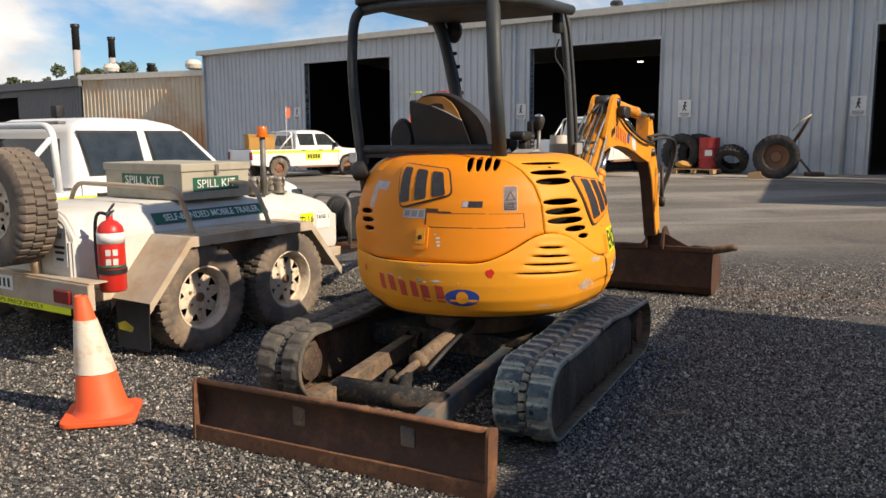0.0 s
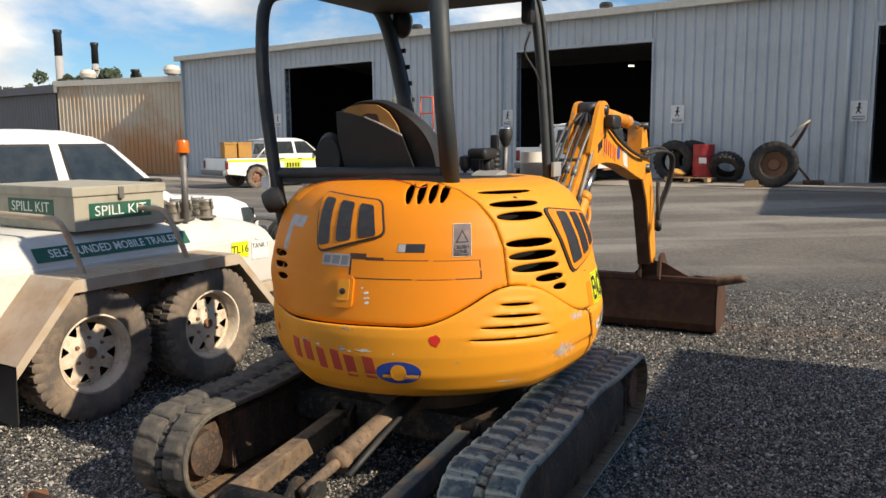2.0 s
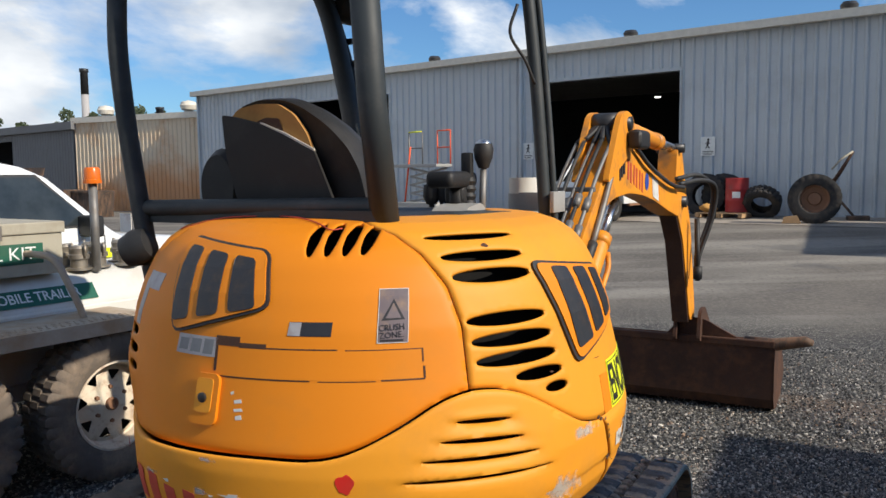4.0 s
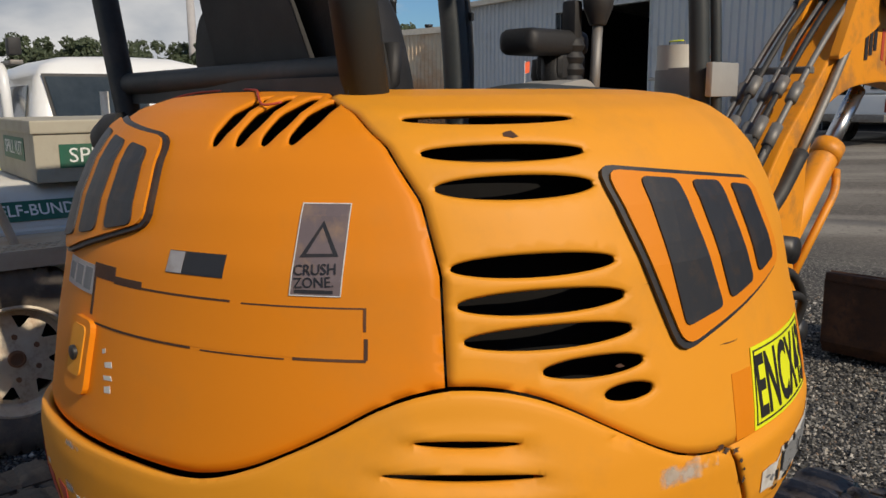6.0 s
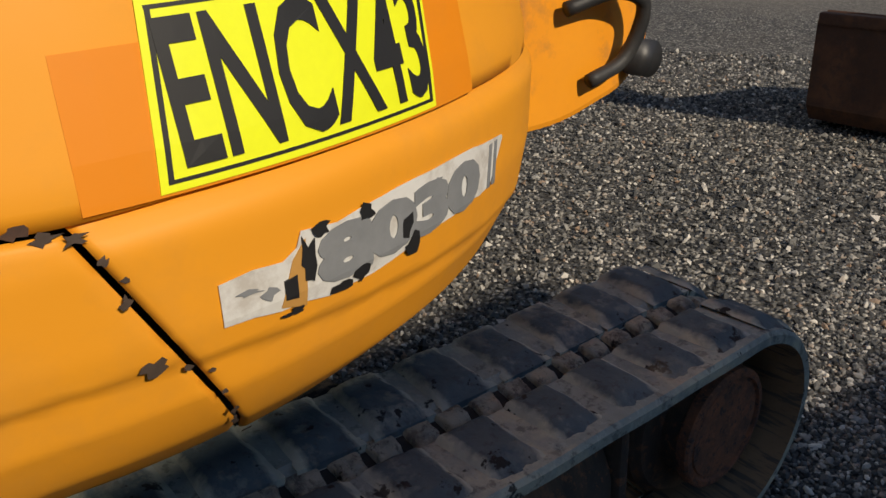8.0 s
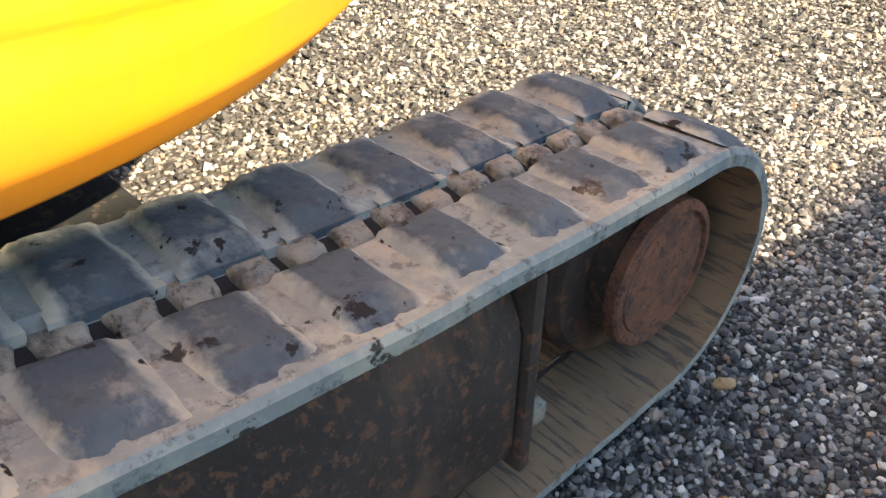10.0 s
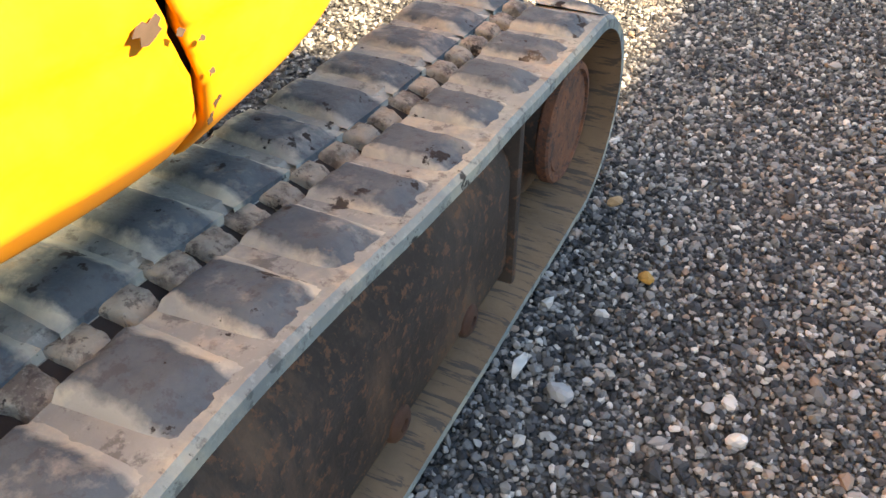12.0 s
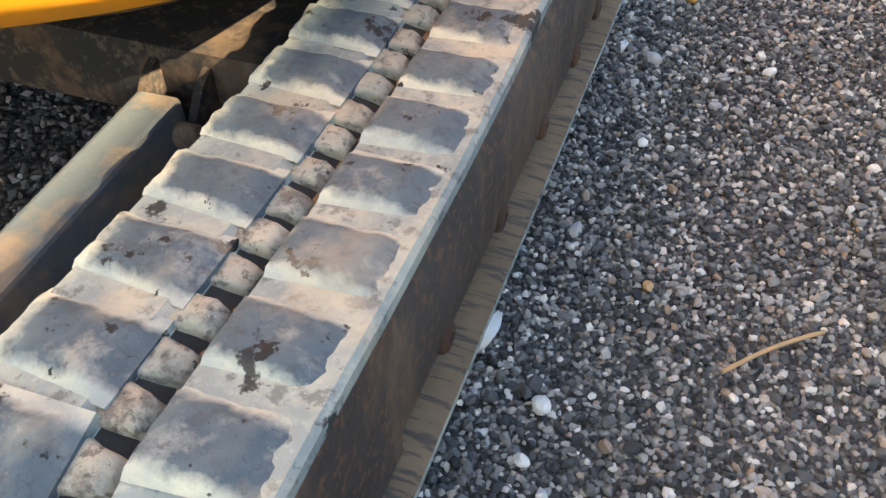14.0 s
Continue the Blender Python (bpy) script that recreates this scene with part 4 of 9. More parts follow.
def skin_panel(name, mat, a_lo, a_hi, z_lo, z_hi, holes=(), relief=None, thick=0.012, out=0.0, label="", cell=0.016, lip=0.003, keep=0.011):
    """A pressed panel of the house: edges a_lo(z), a_hi(z), z_lo(ang), z_hi(ang); holes are (ang, z, half length, half height, tilt)."""
    hs = [(a * ARC, table(Z_W, z), la, lb, radians(t)) for a, z, la, lb, t in holes]
    def reach(u, w, grow=0.0):
        best = 9.0
        for hu, hw, la, lb, t in hs:
            du, dw = u - hu, w - hw
            x, y = du * math.cos(t) + dw * math.sin(t), -du * math.sin(t) + dw * math.cos(t)
            best = min(best, math.hypot(x / (la + grow), y / (lb + grow)))
        return best
    def edge(f, side):
        """The panel's foot (side 0) and head (1): f runs across."""
        a = a_lo(1.0) + (a_hi(1.0) - a_lo(1.0)) * f
        z = z_lo(a) if side == 0 else z_hi(a)
        for _ in range(4):
            a = a_lo(z) + (a_hi(z) - a_lo(z)) * f
            z = z_lo(a) if side == 0 else z_hi(a)
        return a * ARC, table(Z_W, z)
    width = abs(a_hi(1.0) - a_lo(1.0)) * ARC
    na = max(6, int(width / cell))
    nw = max(4, int((edge(0.5, 1)[1] - edge(0.5, 0)[1]) / cell))
    verts, edges, sunk = [], [], []
    def add(u, w, d=0.0):
        verts.append(Vector((u, w)))
        sunk.append(d)
        return len(verts) - 1
    rim = {}
    for j in range(nw + 1):
        for i in range(na + 1):
            (u0, w0), (u1, w1) = edge(i / na, 0), edge(i / na, 1)
            w = w0 + (w1 - w0) * j / nw
            z = table(W_Z, w)
            u = (a_lo(z) + (a_hi(z) - a_lo(z)) * i / na) * ARC
            border = i in (0, na) or j in (0, nw)
            if not border and hs and reach(u, w, keep) < 1.0:
                continue
            k = add(u, w, -lip if border else 0.0)
            if border:
                rim[i, j] = k
    loop = [rim[i, 0] for i in range(na)] + [rim[na, j] for j in range(nw)] + [rim[i, nw] for i in range(na, 0, -1)] + [rim[0, j] for j in range(nw, 0, -1)]
    edges += list(zip(loop, loop[1:] + loop[:1]))
    for hu, hw, la, lb, t in hs:
        for grow, d in ((keep * 0.55, 0.0), (0.0, -lip)):
            ring = []
            n_ = max(28, int(la * 420))
            for k in range(n_):
                q = 2 * math.pi * k / n_
                x, y = (la + grow) * math.cos(q), (lb + grow) * math.sin(q)
                ring.append(add(hu + x * math.cos(t) - y * math.sin(t), hw + x * math.sin(t) + y * math.cos(t), d))
            edges += list(zip(ring, ring[1:] + ring[:1]))
    vs, _, fs, ov, _, _ = delaunay_2d_cdt(verts, edges, [], 0, 1e-6)
    bm = bmesh.new()
    made = []
    for v, src in zip(vs, ov):
        z = table(W_Z, v.y)
        o = out + (relief(v.x / ARC, z) if relief else 0.0) + (sunk[src[0]] if src else 0.0)
        made.append(bm.verts.new(flank(v.x / ARC, z, o)))
    for f in fs:
        u, w = sum(vs[i].x for i in f) / len(f), sum(vs[i].y for i in f) / len(f)
        z = table(W_Z, w)
        a = u / ARC
        if (hs and reach(u, w) < 0.985) or not (a_lo(z) - 0.02 < a < a_hi(z) + 0.02) or not (z_lo(a) - 0.0006 < z < z_hi(a) + 0.0006):
            continue
        bm.faces.new([made[i] for i in f])
    for v in [v for v in bm.verts if not v.link_faces]:
        bm.verts.remove(v)
    for f in bm.faces:
        f.normal_update()
    if sum(f.normal.dot(Vector((f.calc_center_median().x, f.calc_center_median().y, 0))) * f.calc_area() for f in bm.faces) < 0:
        bmesh.ops.reverse_faces(bm, faces=bm.faces[:])
    ob = part(name, bm, mat, machine, label, angle=1.2)
    so = ob.modifiers.new("thickness", "SOLIDIFY")
    so.thickness, so.offset = thick, -1
    return ob


HOOD_LO = [(-56, 0.838), (-31, 0.835), (-17, 0.8365), (0, 0.840), (13, 0.8430), (19, 0.8415), (22.5, 0.8425), (26, 0.851), (30, 0.869), (34, 0.895), (38, 0.923), (42.9, 0.961), (46, 0.978), (49, 0.988), (51.5, 0.991)]
SIDE_LO = [(48.5, 0.991), (53.5, 0.990), (57, 0.983), (60.5, 0.968), (63.5, 0.949), (68.8, 0.908), (74, 0.868), (77.7, 0.845), (82, 0.831), (86, 0.827), (92, 0.83), (105, 0.836), (128, 0.828), (146, 0.82)]
SEAM_R = [(0.7, 51.0), (1.15, 50.0), (1.25, 48.0), (1.33, 43.5), (1.38, 38.0), (1.416, 28.0)]
SEAM_L = [(z, -a - 2) for z, a in SEAM_R]

skin_panel("rear_hood", "yellow_hood", lambda z: table(SEAM_L, z) + 0.2, lambda z: table(SEAM_R, z) - 0.1, lambda a: smooth_table(HOOD_LO, a) + 0.002, lambda a: 1.415,
           holes=[(18.8 + 4.7 * i, 1.380, 0.087, 0.0195, 88 - 6.5 * i) for i in range(4)] + [(-45 + 3.5 * i, 1.352, 0.055, 0.010, 66) for i in range(4)] + [(-37.0, 1.086, 0.085, 0.0150, 2), (-34.5, 1.038, 0.080, 0.0140, 2), (-31.5, 0.992, 0.056, 0.0130, 2)], label="deep yellow engine hood with slanted vents, its colour partly deepened for shade")
SLOTS = [(58.2, 1.367, 0.175, 0.0125), (59.0, 1.318, 0.150, 0.0165), (59.8, 1.268, 0.138, 0.0195), (61.0, 1.157, 0.134, 0.0175), (61.8, 1.104, 0.136, 0.018), (62.4, 1.053, 0.136, 0.0175), (67.2, 1.004, 0.086, 0.0155), (71.2, 0.960, 0.044, 0.013)]
skin_panel("side_panel", "yellow", lambda z: table(SEAM_R, z) + 0.2, lambda z: 143.0, lambda a: smooth_table(SIDE_LO, a) + 0.002, lambda a: 1.414, holes=[(a, z, l, h, 0) for a, z, l, h in SLOTS], label="yellow side panel with lens-shaped louvre slots")
skin_panel("side_panel", "yellow", lambda z: -127.0, lambda z: table(SEAM_L, z) - 0.3, lambda a: smooth_table(SIDE_LO, -a) + 0.002, lambda a: 1.414, holes=[(-a, z, l, h, 0) for a, z, l, h in SLOTS[3:]])


def crease(a, z):
    """A low step along the foot of the weight and the skirt."""
    zc = 0.690 - 0.001 * max(0.0, abs(a) - 88)
    return -0.0065 * min(1.0, max(0.0, (zc - z) / 0.006 + 0.5)) * min(1.0, max(0.0, (abs(a) - 62) / 8))


# the weight's four slits: middle angle, height, half length in degrees, fall a degree
SLITS = [(52.3, 0.914, 5.3, 0.0007), (51.85, 0.868, 8.05, 0.0007), (51.8, 0.8245, 11.4, 0.0006), (51.85, 0.779, 14.75, 0.0005)]


def groove(a, z):
    """The weight's swelling, scooped in under each slit and raised a little over it."""
    o = 0.018 if -15 < a < 60 else (max(0.0, 0.018 * (1 - (abs(a) - 60) / 22)) if a > 0 else max(0.0, 0.018 * (1 - (-a - 15) / 20)))
    for ca, cz, half, fall in SLITS:
        k = abs(a - ca) / (half + 2.6)
        if k < 1:
            e = (1 - k ** 4) ** 2
            d = z - cz + fall * (a - ca)
            o += e * (-0.012 * math.exp(-(d / 0.013) ** 2) * min(1.0, max(0.0, (0.005 - d) / 0.010)) + 0.0045 * math.exp(-((d - 0.012) / 0.008) ** 2))
    return o + crease(a, z)


skin_panel("counterweight", "yellow", lambda z: -96.0, lambda z: 86.0 + (0.825 - z) / 0.28 * 9.4 if z < 0.9 else 86.0, lambda a: 0.545 - 0.024 * min(1.0, max(0.0, (a - 55) / 30)),
           lambda a: (smooth_table(HOOD_LO, a) if -52 < a < 50.3 else (smooth_table(SIDE_LO, a) if a > 0 else smooth_table(SIDE_LO, -a))) - 0.0015,
           holes=[(ca, cz, half * ARC, 0.0058, -math.degrees(math.atan(fall / ARC))) for ca, cz, half, fall in SLITS], relief=groove, thick=0.03, cell=0.0075, keep=0.004, label="scuffed cast counterweight with four grooves")
skin_panel("side_skirt", "yellow", lambda z: 86.45 + (0.825 - z) / 0.28 * 9.4 if z < 0.9 else 86.45, lambda z: 146.0, lambda a: 0.521, lambda a: smooth_table(SIDE_LO, a) + 0.003, thick=0.02, relief=lambda a, z: 0.004 + crease(a, z) - 0.011 * math.exp(-((smooth_table(SIDE_LO, a) - z) / 0.011) ** 2), cell=0.0075)

# closing surfaces: the deck under the operator, the belly, and a near-black core that stands for the shade behind the
# slots
bm = bmesh.new()
lathe(bm, [(0, 0.50), (0.66, 0.50), (0.70, 0.54), (0.70, 0.60), (0, 0.60)], 40)
part("belly_plate", bm, "black", machine)
bm = bmesh.new()
lathe(bm, [(0, 0.30), (0.34, 0.30), (0.36, 0.42), (0.33, 0.50), (0, 0.50)], 36)
part("slew_ring", bm, "frame_steel", machine)
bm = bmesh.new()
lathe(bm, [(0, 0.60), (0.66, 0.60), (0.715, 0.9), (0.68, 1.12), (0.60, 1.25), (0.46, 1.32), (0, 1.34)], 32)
part("engine_block", bm, "slot_shade_black", machine)


def curved(bm, off=0.0):
    """Bends what lies flat in x (degrees of angle times ARC), y (height) and z (depth) on to the house's skin."""
    for k in range(-60, 70):
        x = k * 0.03
        bmesh.ops.bisect_plane(bm, geom=bm.verts[:] + bm.edges[:] + bm.faces[:], plane_co=(x, 0, 0), plane_no=(1, 0, 0), dist=1e-5) if min(v.co.x for v in bm.verts) < x < max(v.co.x for v in bm.verts) else None
    for k in range(20, 50):
        y = k * 0.03
        bmesh.ops.bisect_plane(bm, geom=bm.verts[:] + bm.edges[:] + bm.faces[:], plane_co=(0, y, 0), plane_no=(0, 1, 0), dist=1e-5) if min(v.co.y for v in bm.verts) < y < max(v.co.y for v in bm.verts) else None
    for v in bm.verts:
        v.co = flank(v.co.x / ARC, v.co.y, v.co.z + off)
    return bm


def rounded(pts, r=0.02, n=4):
    """The closed outline with its corners rounded."""
    P = [Vector((x, y)) for x, y in pts]
    out = []
    for i, b in enumerate(P):
        a, c = P[i - 1], P[(i + 1) % len(P)]
        u, v = a - b, c - b
        k = min(r, u.length * 0.45, v.length * 0.45)
        p, q = b + u.normalized() * k, b + v.normalized() * k
        out += [tuple(p * (1 - t) ** 2 + b * 2 * t * (1 - t) + q * t ** 2) for t in (j / n for j in range(n + 1))]
    return out


def decal(name, pts, mat, depth=0.0012, off=0.0, label="", parent=None, r=0.0):
    """A sticker or raised plate on the house; pts are (angle, height)."""
    q = [(a * ARC, z) for a, z in pts]
    bm = bmesh.new()
    slab(bm, rounded(q, r) if r else q, depth)
    curved(bm, off)
    return part(name, bm, mat, parent or machine, label, smooth=False)


def rect(a0, a1, z0, z1, lean=0.0):
    return [(a0, z0), (a1, z0), (a1 + lean, z1), (a0 + lean, z1)]


def badge(pts, bars):
    """A raised maker's badge: black rim, yellow field and three plain black blocks."""
    rim = decal("badge_rim", pts, "decal_black", 0.008, r=0.035)
    ca, cz = sum(p[0] for p in pts) / 4, sum(p[1] for p in pts) / 4
    inner = [(ca + (a - ca) * 0.945, cz + (z - cz) * 0.93) for a, z in pts]
    decal("badge_field", inner, "yellow_hood", 0.0125, r=0.03, parent=rim)
    for b in bars:
        decal("badge_block", b, "decal_black", 0.0155, r=0.014, parent=rim)


badge([(-11.5, 1.118), (12.5, 1.200), (10.0, 1.338), (-18.5, 1.366)],
      [[(-11.8, 1.150), (-7.0, 1.160), (-9.6, 1.335), (-14.6, 1.340)], [(-4.5, 1.166), (0.8, 1.178), (-0.6, 1.322), (-6.4, 1.330)], [(3.4, 1.184), (9.4, 1.198), (7.2, 1.312), (1.8, 1.320)]])
badge([(78.6, 0.998), (105.0, 1.098), (102.0, 1.252), (70.2, 1.294)],
      [[(79.5, 1.040), (86.5, 1.058), (82.5, 1.262), (76.2, 1.270)], [(88.2, 1.066), (94.0, 1.086), (91.0, 1.252), (85.2, 1.258)], [(95.8, 1.094), (101.2, 1.112), (98.8, 1.236), (93.6, 1.246)]])

# -- marks and stickers on the house --
crush = decal("warning_sticker", rect(33.3, 39.2, 1.118, 1.248, 0.8), "purple_decal", label="faded dark crush-zone warning sticker")
decal("warning_triangle", [(34.3, 1.172), (38.8, 1.174), (36.9, 1.224)], "decal_black", 0.002, parent=crush)
decal("warning_inset", [(35.1, 1.177), (38.1, 1.178), (36.8, 1.214)], "purple_decal", 0.0026, parent=crush)
for a0, a1, z0, z1 in ((33.3, 39.2, 1.118, 1.1195), (34.1, 40.0, 1.2465, 1.248)):
    decal("sticker_edge", rect(a0, a1, z0, z1), "white_decal", 0.002, parent=crush)
for a0 in (33.3, 39.08):
    decal("sticker_edge", rect(a0, a0 + 0.12, 1.118, 1.248, 0.8), "white_decal", 0.002, parent=crush)


def skin_words(name, text, size, mat, ang, z, parent, squeeze=1.0, off=0.0022, lean=0.0, label="", bold=0.0, width=0.0):
    """Lettering laid over the house's skin, centred at an angle and height; width: the length that it is squeezed to."""
    ob = words(name, text, size, mat, parent, Matrix.Translation((ang * ARC, z, 0)) @ pose(0, 0, 0, 0, 0, lean), label, 0.0004, squeeze, bold=bold)
    if width:
        xs = [v.co.x for v in ob.data.vertices]
        k_ = width / (max(xs) - min(xs))
        for v in ob.data.vertices:
            v.co.x = ang * ARC + (v.co.x - (max(xs) + min(xs)) / 2) * k_
    bm = bmesh.new()
    bm.from_mesh(ob.data)
    curved(bm, off)
    bm.to_mesh(ob.data)
    bm.free()
    return ob


skin_words("warning_print", "CRUSH", 0.021, "decal_black", 36.2, 1.155, crush, 1.0, lean=3)
skin_words("warning_print", "ZONE.", 0.021, "decal_black", 36.1, 1.137, crush, 1.0, lean=3)
decal("text_bar", rect(33.9, 38.3, 1.122, 1.127), "decal_black", 0.002, parent=crush)
worn = decal("worn_label", rect(16.4, 24.8, 1.136, 1.170, 0.3), "decal_black", label="scratched dark label")
decal("label_end", rect(16.4, 18.8, 1.137, 1.169, 0.3), "silver_decal", 0.002, parent=worn)
decal("peeled_sticker", rect(-10.0, 0.8, 1.072, 1.122, 0.4), "silver_decal", label="scuffed silver sticker with unreadable print")
for a0, a1, z0, z1 in ((-9.2, -6.6, 1.082, 1.112), (-5.8, -3.0, 1.080, 1.114), (-2.3, 0.2, 1.078, 1.116)):
    decal("text_bar", rect(a0, a1, z0, z1, 0.3), "grey_decal", 0.0018)
decal("faded_sticker", rect(-33, -22.5, 1.215, 1.262, 0.5), "silver_decal", label="faded grey and blue sticker")
decal("faded_sticker", rect(-33.5, -30.0, 1.11, 1.215, 0.5), "silver_decal")
# the outline left by a peeled strip across the hood
for a0, a1, z0, z1, k in ((12.0, 26.0, 1.1020, 1.1055, 0), (27.5, 42.0, 1.1010, 1.1035, 0), (2.0, 21.0, 1.027, 1.030, 0), (22.5, 33.0, 1.0265, 1.0285, 0), (34.0, 42.0, 1.0270, 1.0310, 0), (41.8, 42.2, 1.030, 1.060, 0), (41.7, 42.0, 1.070, 1.102, 0), (0.9, 1.5, 1.04, 1.128, 0), (1.4, 6.5, 1.104, 1.128, 0), (6.4, 12.2, 1.1015, 1.114, 0)):
    decal("glue_line", rect(a0, a1, z0, z1), "rust", 0.0012)
skin_strip = decal("tape_field", rect(1.6, 41.6, 1.031, 1.102), "yellow_hood", 0.0008)
bm = bmesh.new()
tube(bm, spline([flank(-40, 1.372, 0.004), flank(-29.5, 1.405, 0.004), flank(-10, 1.4125, 0.004), flank(6, 1.411, 0.004), flank(17, 1.402, 0.003), flank(22, 1.386, 0.004), flank(25, 1.389, 0.004)], 6), 0.0022, 6)
part("tie_cord", bm, "red_decal", machine, "thin red cord across the hood")
# latch plate with its lock
lat = decal("latch_plate", rect(-3.4, 3.0, 0.905, 1.032, 0.2), "yellow_hood", 0.010, r=0.02, label="raised latch plate with a key lock")
decal("latch_recess", rect(-2.1, 1.8, 0.935, 1.020, 0.2), "yellow", 0.0125, r=0.012, parent=lat)
bm = bmesh.new()
p0 = flank(-0.1, 0.972, 0.012)
lathe(bm, [(0.013, 0), (0.013, 0.006), (0.009, 0.008), (0, 0.008)], 16, along(p0, p0 + Vector((0, -1, 0))))
part("lock", bm, "black", lat)
for a, z, w, h in ((6.5, 0.965, 1.6, 0.012), (6.6, 0.945, 1.8, 0.010), (7.0, 0.925, 1.3, 0.014), (5.6, 0.985, 0.6, 0.01)):
    decal("paint_chip", [(a, z), (a + w, z + 0.003), (a + w * 0.8, z + h), (a - 0.2, z + h * 0.7)], "white_decal", 0.0008)
# owner's mark in plain red blocks and a blue ring, along the weight
OUT = 0.0185
for a0, a1, z0, z1 in ((-19.5, -10.8, 0.672, 0.757), (-8.6, -0.6, 0.650, 0.737), (1.0, 10.2, 0.633, 0.722)):
    for b0, b1 in ((a0, a0 + 0.36 * (a1 - a0)), (a1 - 0.36 * (a1 - a0), a1)):
        decal("owner_mark_bar", [(b0 + 0.8, z0), (b1 + 0.8, z0 - 0.003), (b1 - 0.2, z1 - 0.006), (b0 - 0.2, z1)], "red_decal", 0.001, OUT, r=0.004)
ring = [(17.3 + 6.5 * math.cos(t), 0.659 + 0.046 * math.sin(t)) for t in (2 * math.pi * k / 36 for k in range(36))]
owner = decal("owner_mark_ring", ring, "blue_decal", 0.001, OUT, "blue ring mark")
decal("ring_centre", [(17.3 + 2.3 * math.cos(t), 0.659 + 0.033 * math.sin(t)) for t in (2 * math.pi * k / 24 for k in range(24))], "yellow", 0.002, OUT, parent=owner)
decal("red_sprayed_spot", [(27.6 + (1.5 + 0.25 * math.sin(3 * t)) * math.cos(t), 0.790 + (0.022 + 0.003 * math.cos(5 * t)) * math.sin(t)) for t in (2 * math.pi * k / 28 for k in range(28))], "red", 0.001, OUT)
decal("red_sprayed_spot", [(-32.5 + 1.2 * math.cos(t), 0.76 + 0.018 * math.sin(t)) for t in (2 * math.pi * k / 20 for k in range(20))], "red_decal", 0.001, OUT)
# scuffs down to bare metal and primer
rnd = random.Random(4)


def scuff(a, z, w, h, mat, off=OUT):
    n_ = rnd.choice((9, 10, 12, 13))
    pts = []
    for k in range(n_):
        q, r = 2 * math.pi * (k + rnd.uniform(-0.38, 0.38)) / n_, rnd.choice((0.5, 0.75, 0.95, 1.15, 1.35))
        pts.append((a + w * r * math.cos(q), z + h * r * math.sin(q)))
    decal("paint_scuff", pts, mat, 0.0006, off)


for a, z, w, h, m_ in ((7.5, 0.742, 2.2, 0.007, "white_decal"), (-8, 0.748, 0.7, 0.004, "white_decal"), (-13, 0.75, 0.5, 0.004, "rust"), (16, 0.735, 0.5, 0.004, "white_decal"),
                       (85.2, 0.826, 0.7, 0.005, "chip"), (88.0, 0.765, 0.3, 0.006, "chip"), (93.3, 0.62, 0.3, 0.005, "chip"), (50, 0.60, 4, 0.004, "fender"), (84, 0.835, 0.6, 0.005, "rust"), (-2, 0.70, 0.6, 0.008, "steel"), (3, 0.735, 0.5, 0.003, "white_decal"), (34, 0.70, 0.5, 0.004, "fender")):
    scuff(a, z, w, h, m_, OUT if a < 60 else (OUT * max(0, 1 - (a - 60) / 22) if a < 86 else 0.007))
# at 70.6 degrees a sheen is put into the colour; the rest is rubbing
for a, z, w, h, o_ in ((77.8, 0.822, 5.2, 0.019, 0.0062), (70.6, 0.688, 6.0, 0.040, 0.011), (2.1, 0.824, 2.4, 0.008, OUT), (0.6, 0.7415, 1.8, 0.012, OUT), (-13.0, 0.7565, 2.6, 0.012, OUT)):
    decal("rubbed_patch", rect(a - w, a + w, z - h, z + h), "rub_sheen", 0.0006, o_)
for a, z, w, h in ((76, 1.115, 1.2, 0.0015), (88, 0.995, 1.6, 0.0012), (60, 1.342, 1.0, 0.004), (70, 1.0, 0.5, 0.003)):
    scuff(a, z, w, h, "rust", 0.0005 if z > 0.82 else 0.0075)
# bright asset sign with its black border
plate = decal("asset_sign", rect(91.0, 111.6, 0.8365, 0.974, 1.2), "hivis", 0.0014, 0.001, label="fluorescent yellow asset sign with black letters")
for a0, a1, z0, z1 in ((91.5, 111.3, 0.8425, 0.8455), (92.55, 112.3, 0.9645, 0.9675)):
    decal("sign_border", rect(a0, a1, z0, z1), "black_text", 0.002, 0.001, parent=plate)
for a0 in (91.5, 111.0):
    decal("sign_border", rect(a0, a0 + 0.3, 0.8425, 0.9675, 1.1), "black_text", 0.002, 0.001, parent=plate)
skin_words("sign_print", "ENCX43", 0.148, "black_text", 102.0, 0.899, plate, 1.0, 0.0032, bold=0.0028, width=0.252)
decal("old_sign_shadow", rect(87.1, 116.8, 0.834, 0.944, 0.4), "yellow_hood", 0.0006, 0.0004)
# the torn model strip along the skirt: white backing with grey blocks
SK = 0.0055
torn = [(92.9, 0.715)] + [(92.9 + 25.7 * k / 14, 0.7145 - 0.0145 * math.sin(math.pi * min(1, k / 9.0)) + 0.006 * rnd.random()) for k in range(1, 15)] + [(121.0, 0.765)] + [(120.8 - 21.5 * k / 12, 0.766 + 0.010 * math.sin(k / 4) + 0.005 * rnd.random()) for k in range(12)] + [(98.4, 0.776), (98.0, 0.762), (97.0, 0.754), (95.0, 0.757), (92.9, 0.754)]
strip = decal("torn_model_strip", torn, "white_decal", 0.0008, SK, label="torn white and grey model strip")
skin_words("strip_print", "8030", 0.066, "grey_decal", 107.9, 0.7385, strip, 1.0, 0.0018 + SK, bold=0.0045, width=0.232)
for a in (118.0, 119.0):
    decal("strip_bar", rect(a, a + 0.5, 0.718, 0.768, 0.3), "grey_decal", 0.0016, SK, parent=strip)
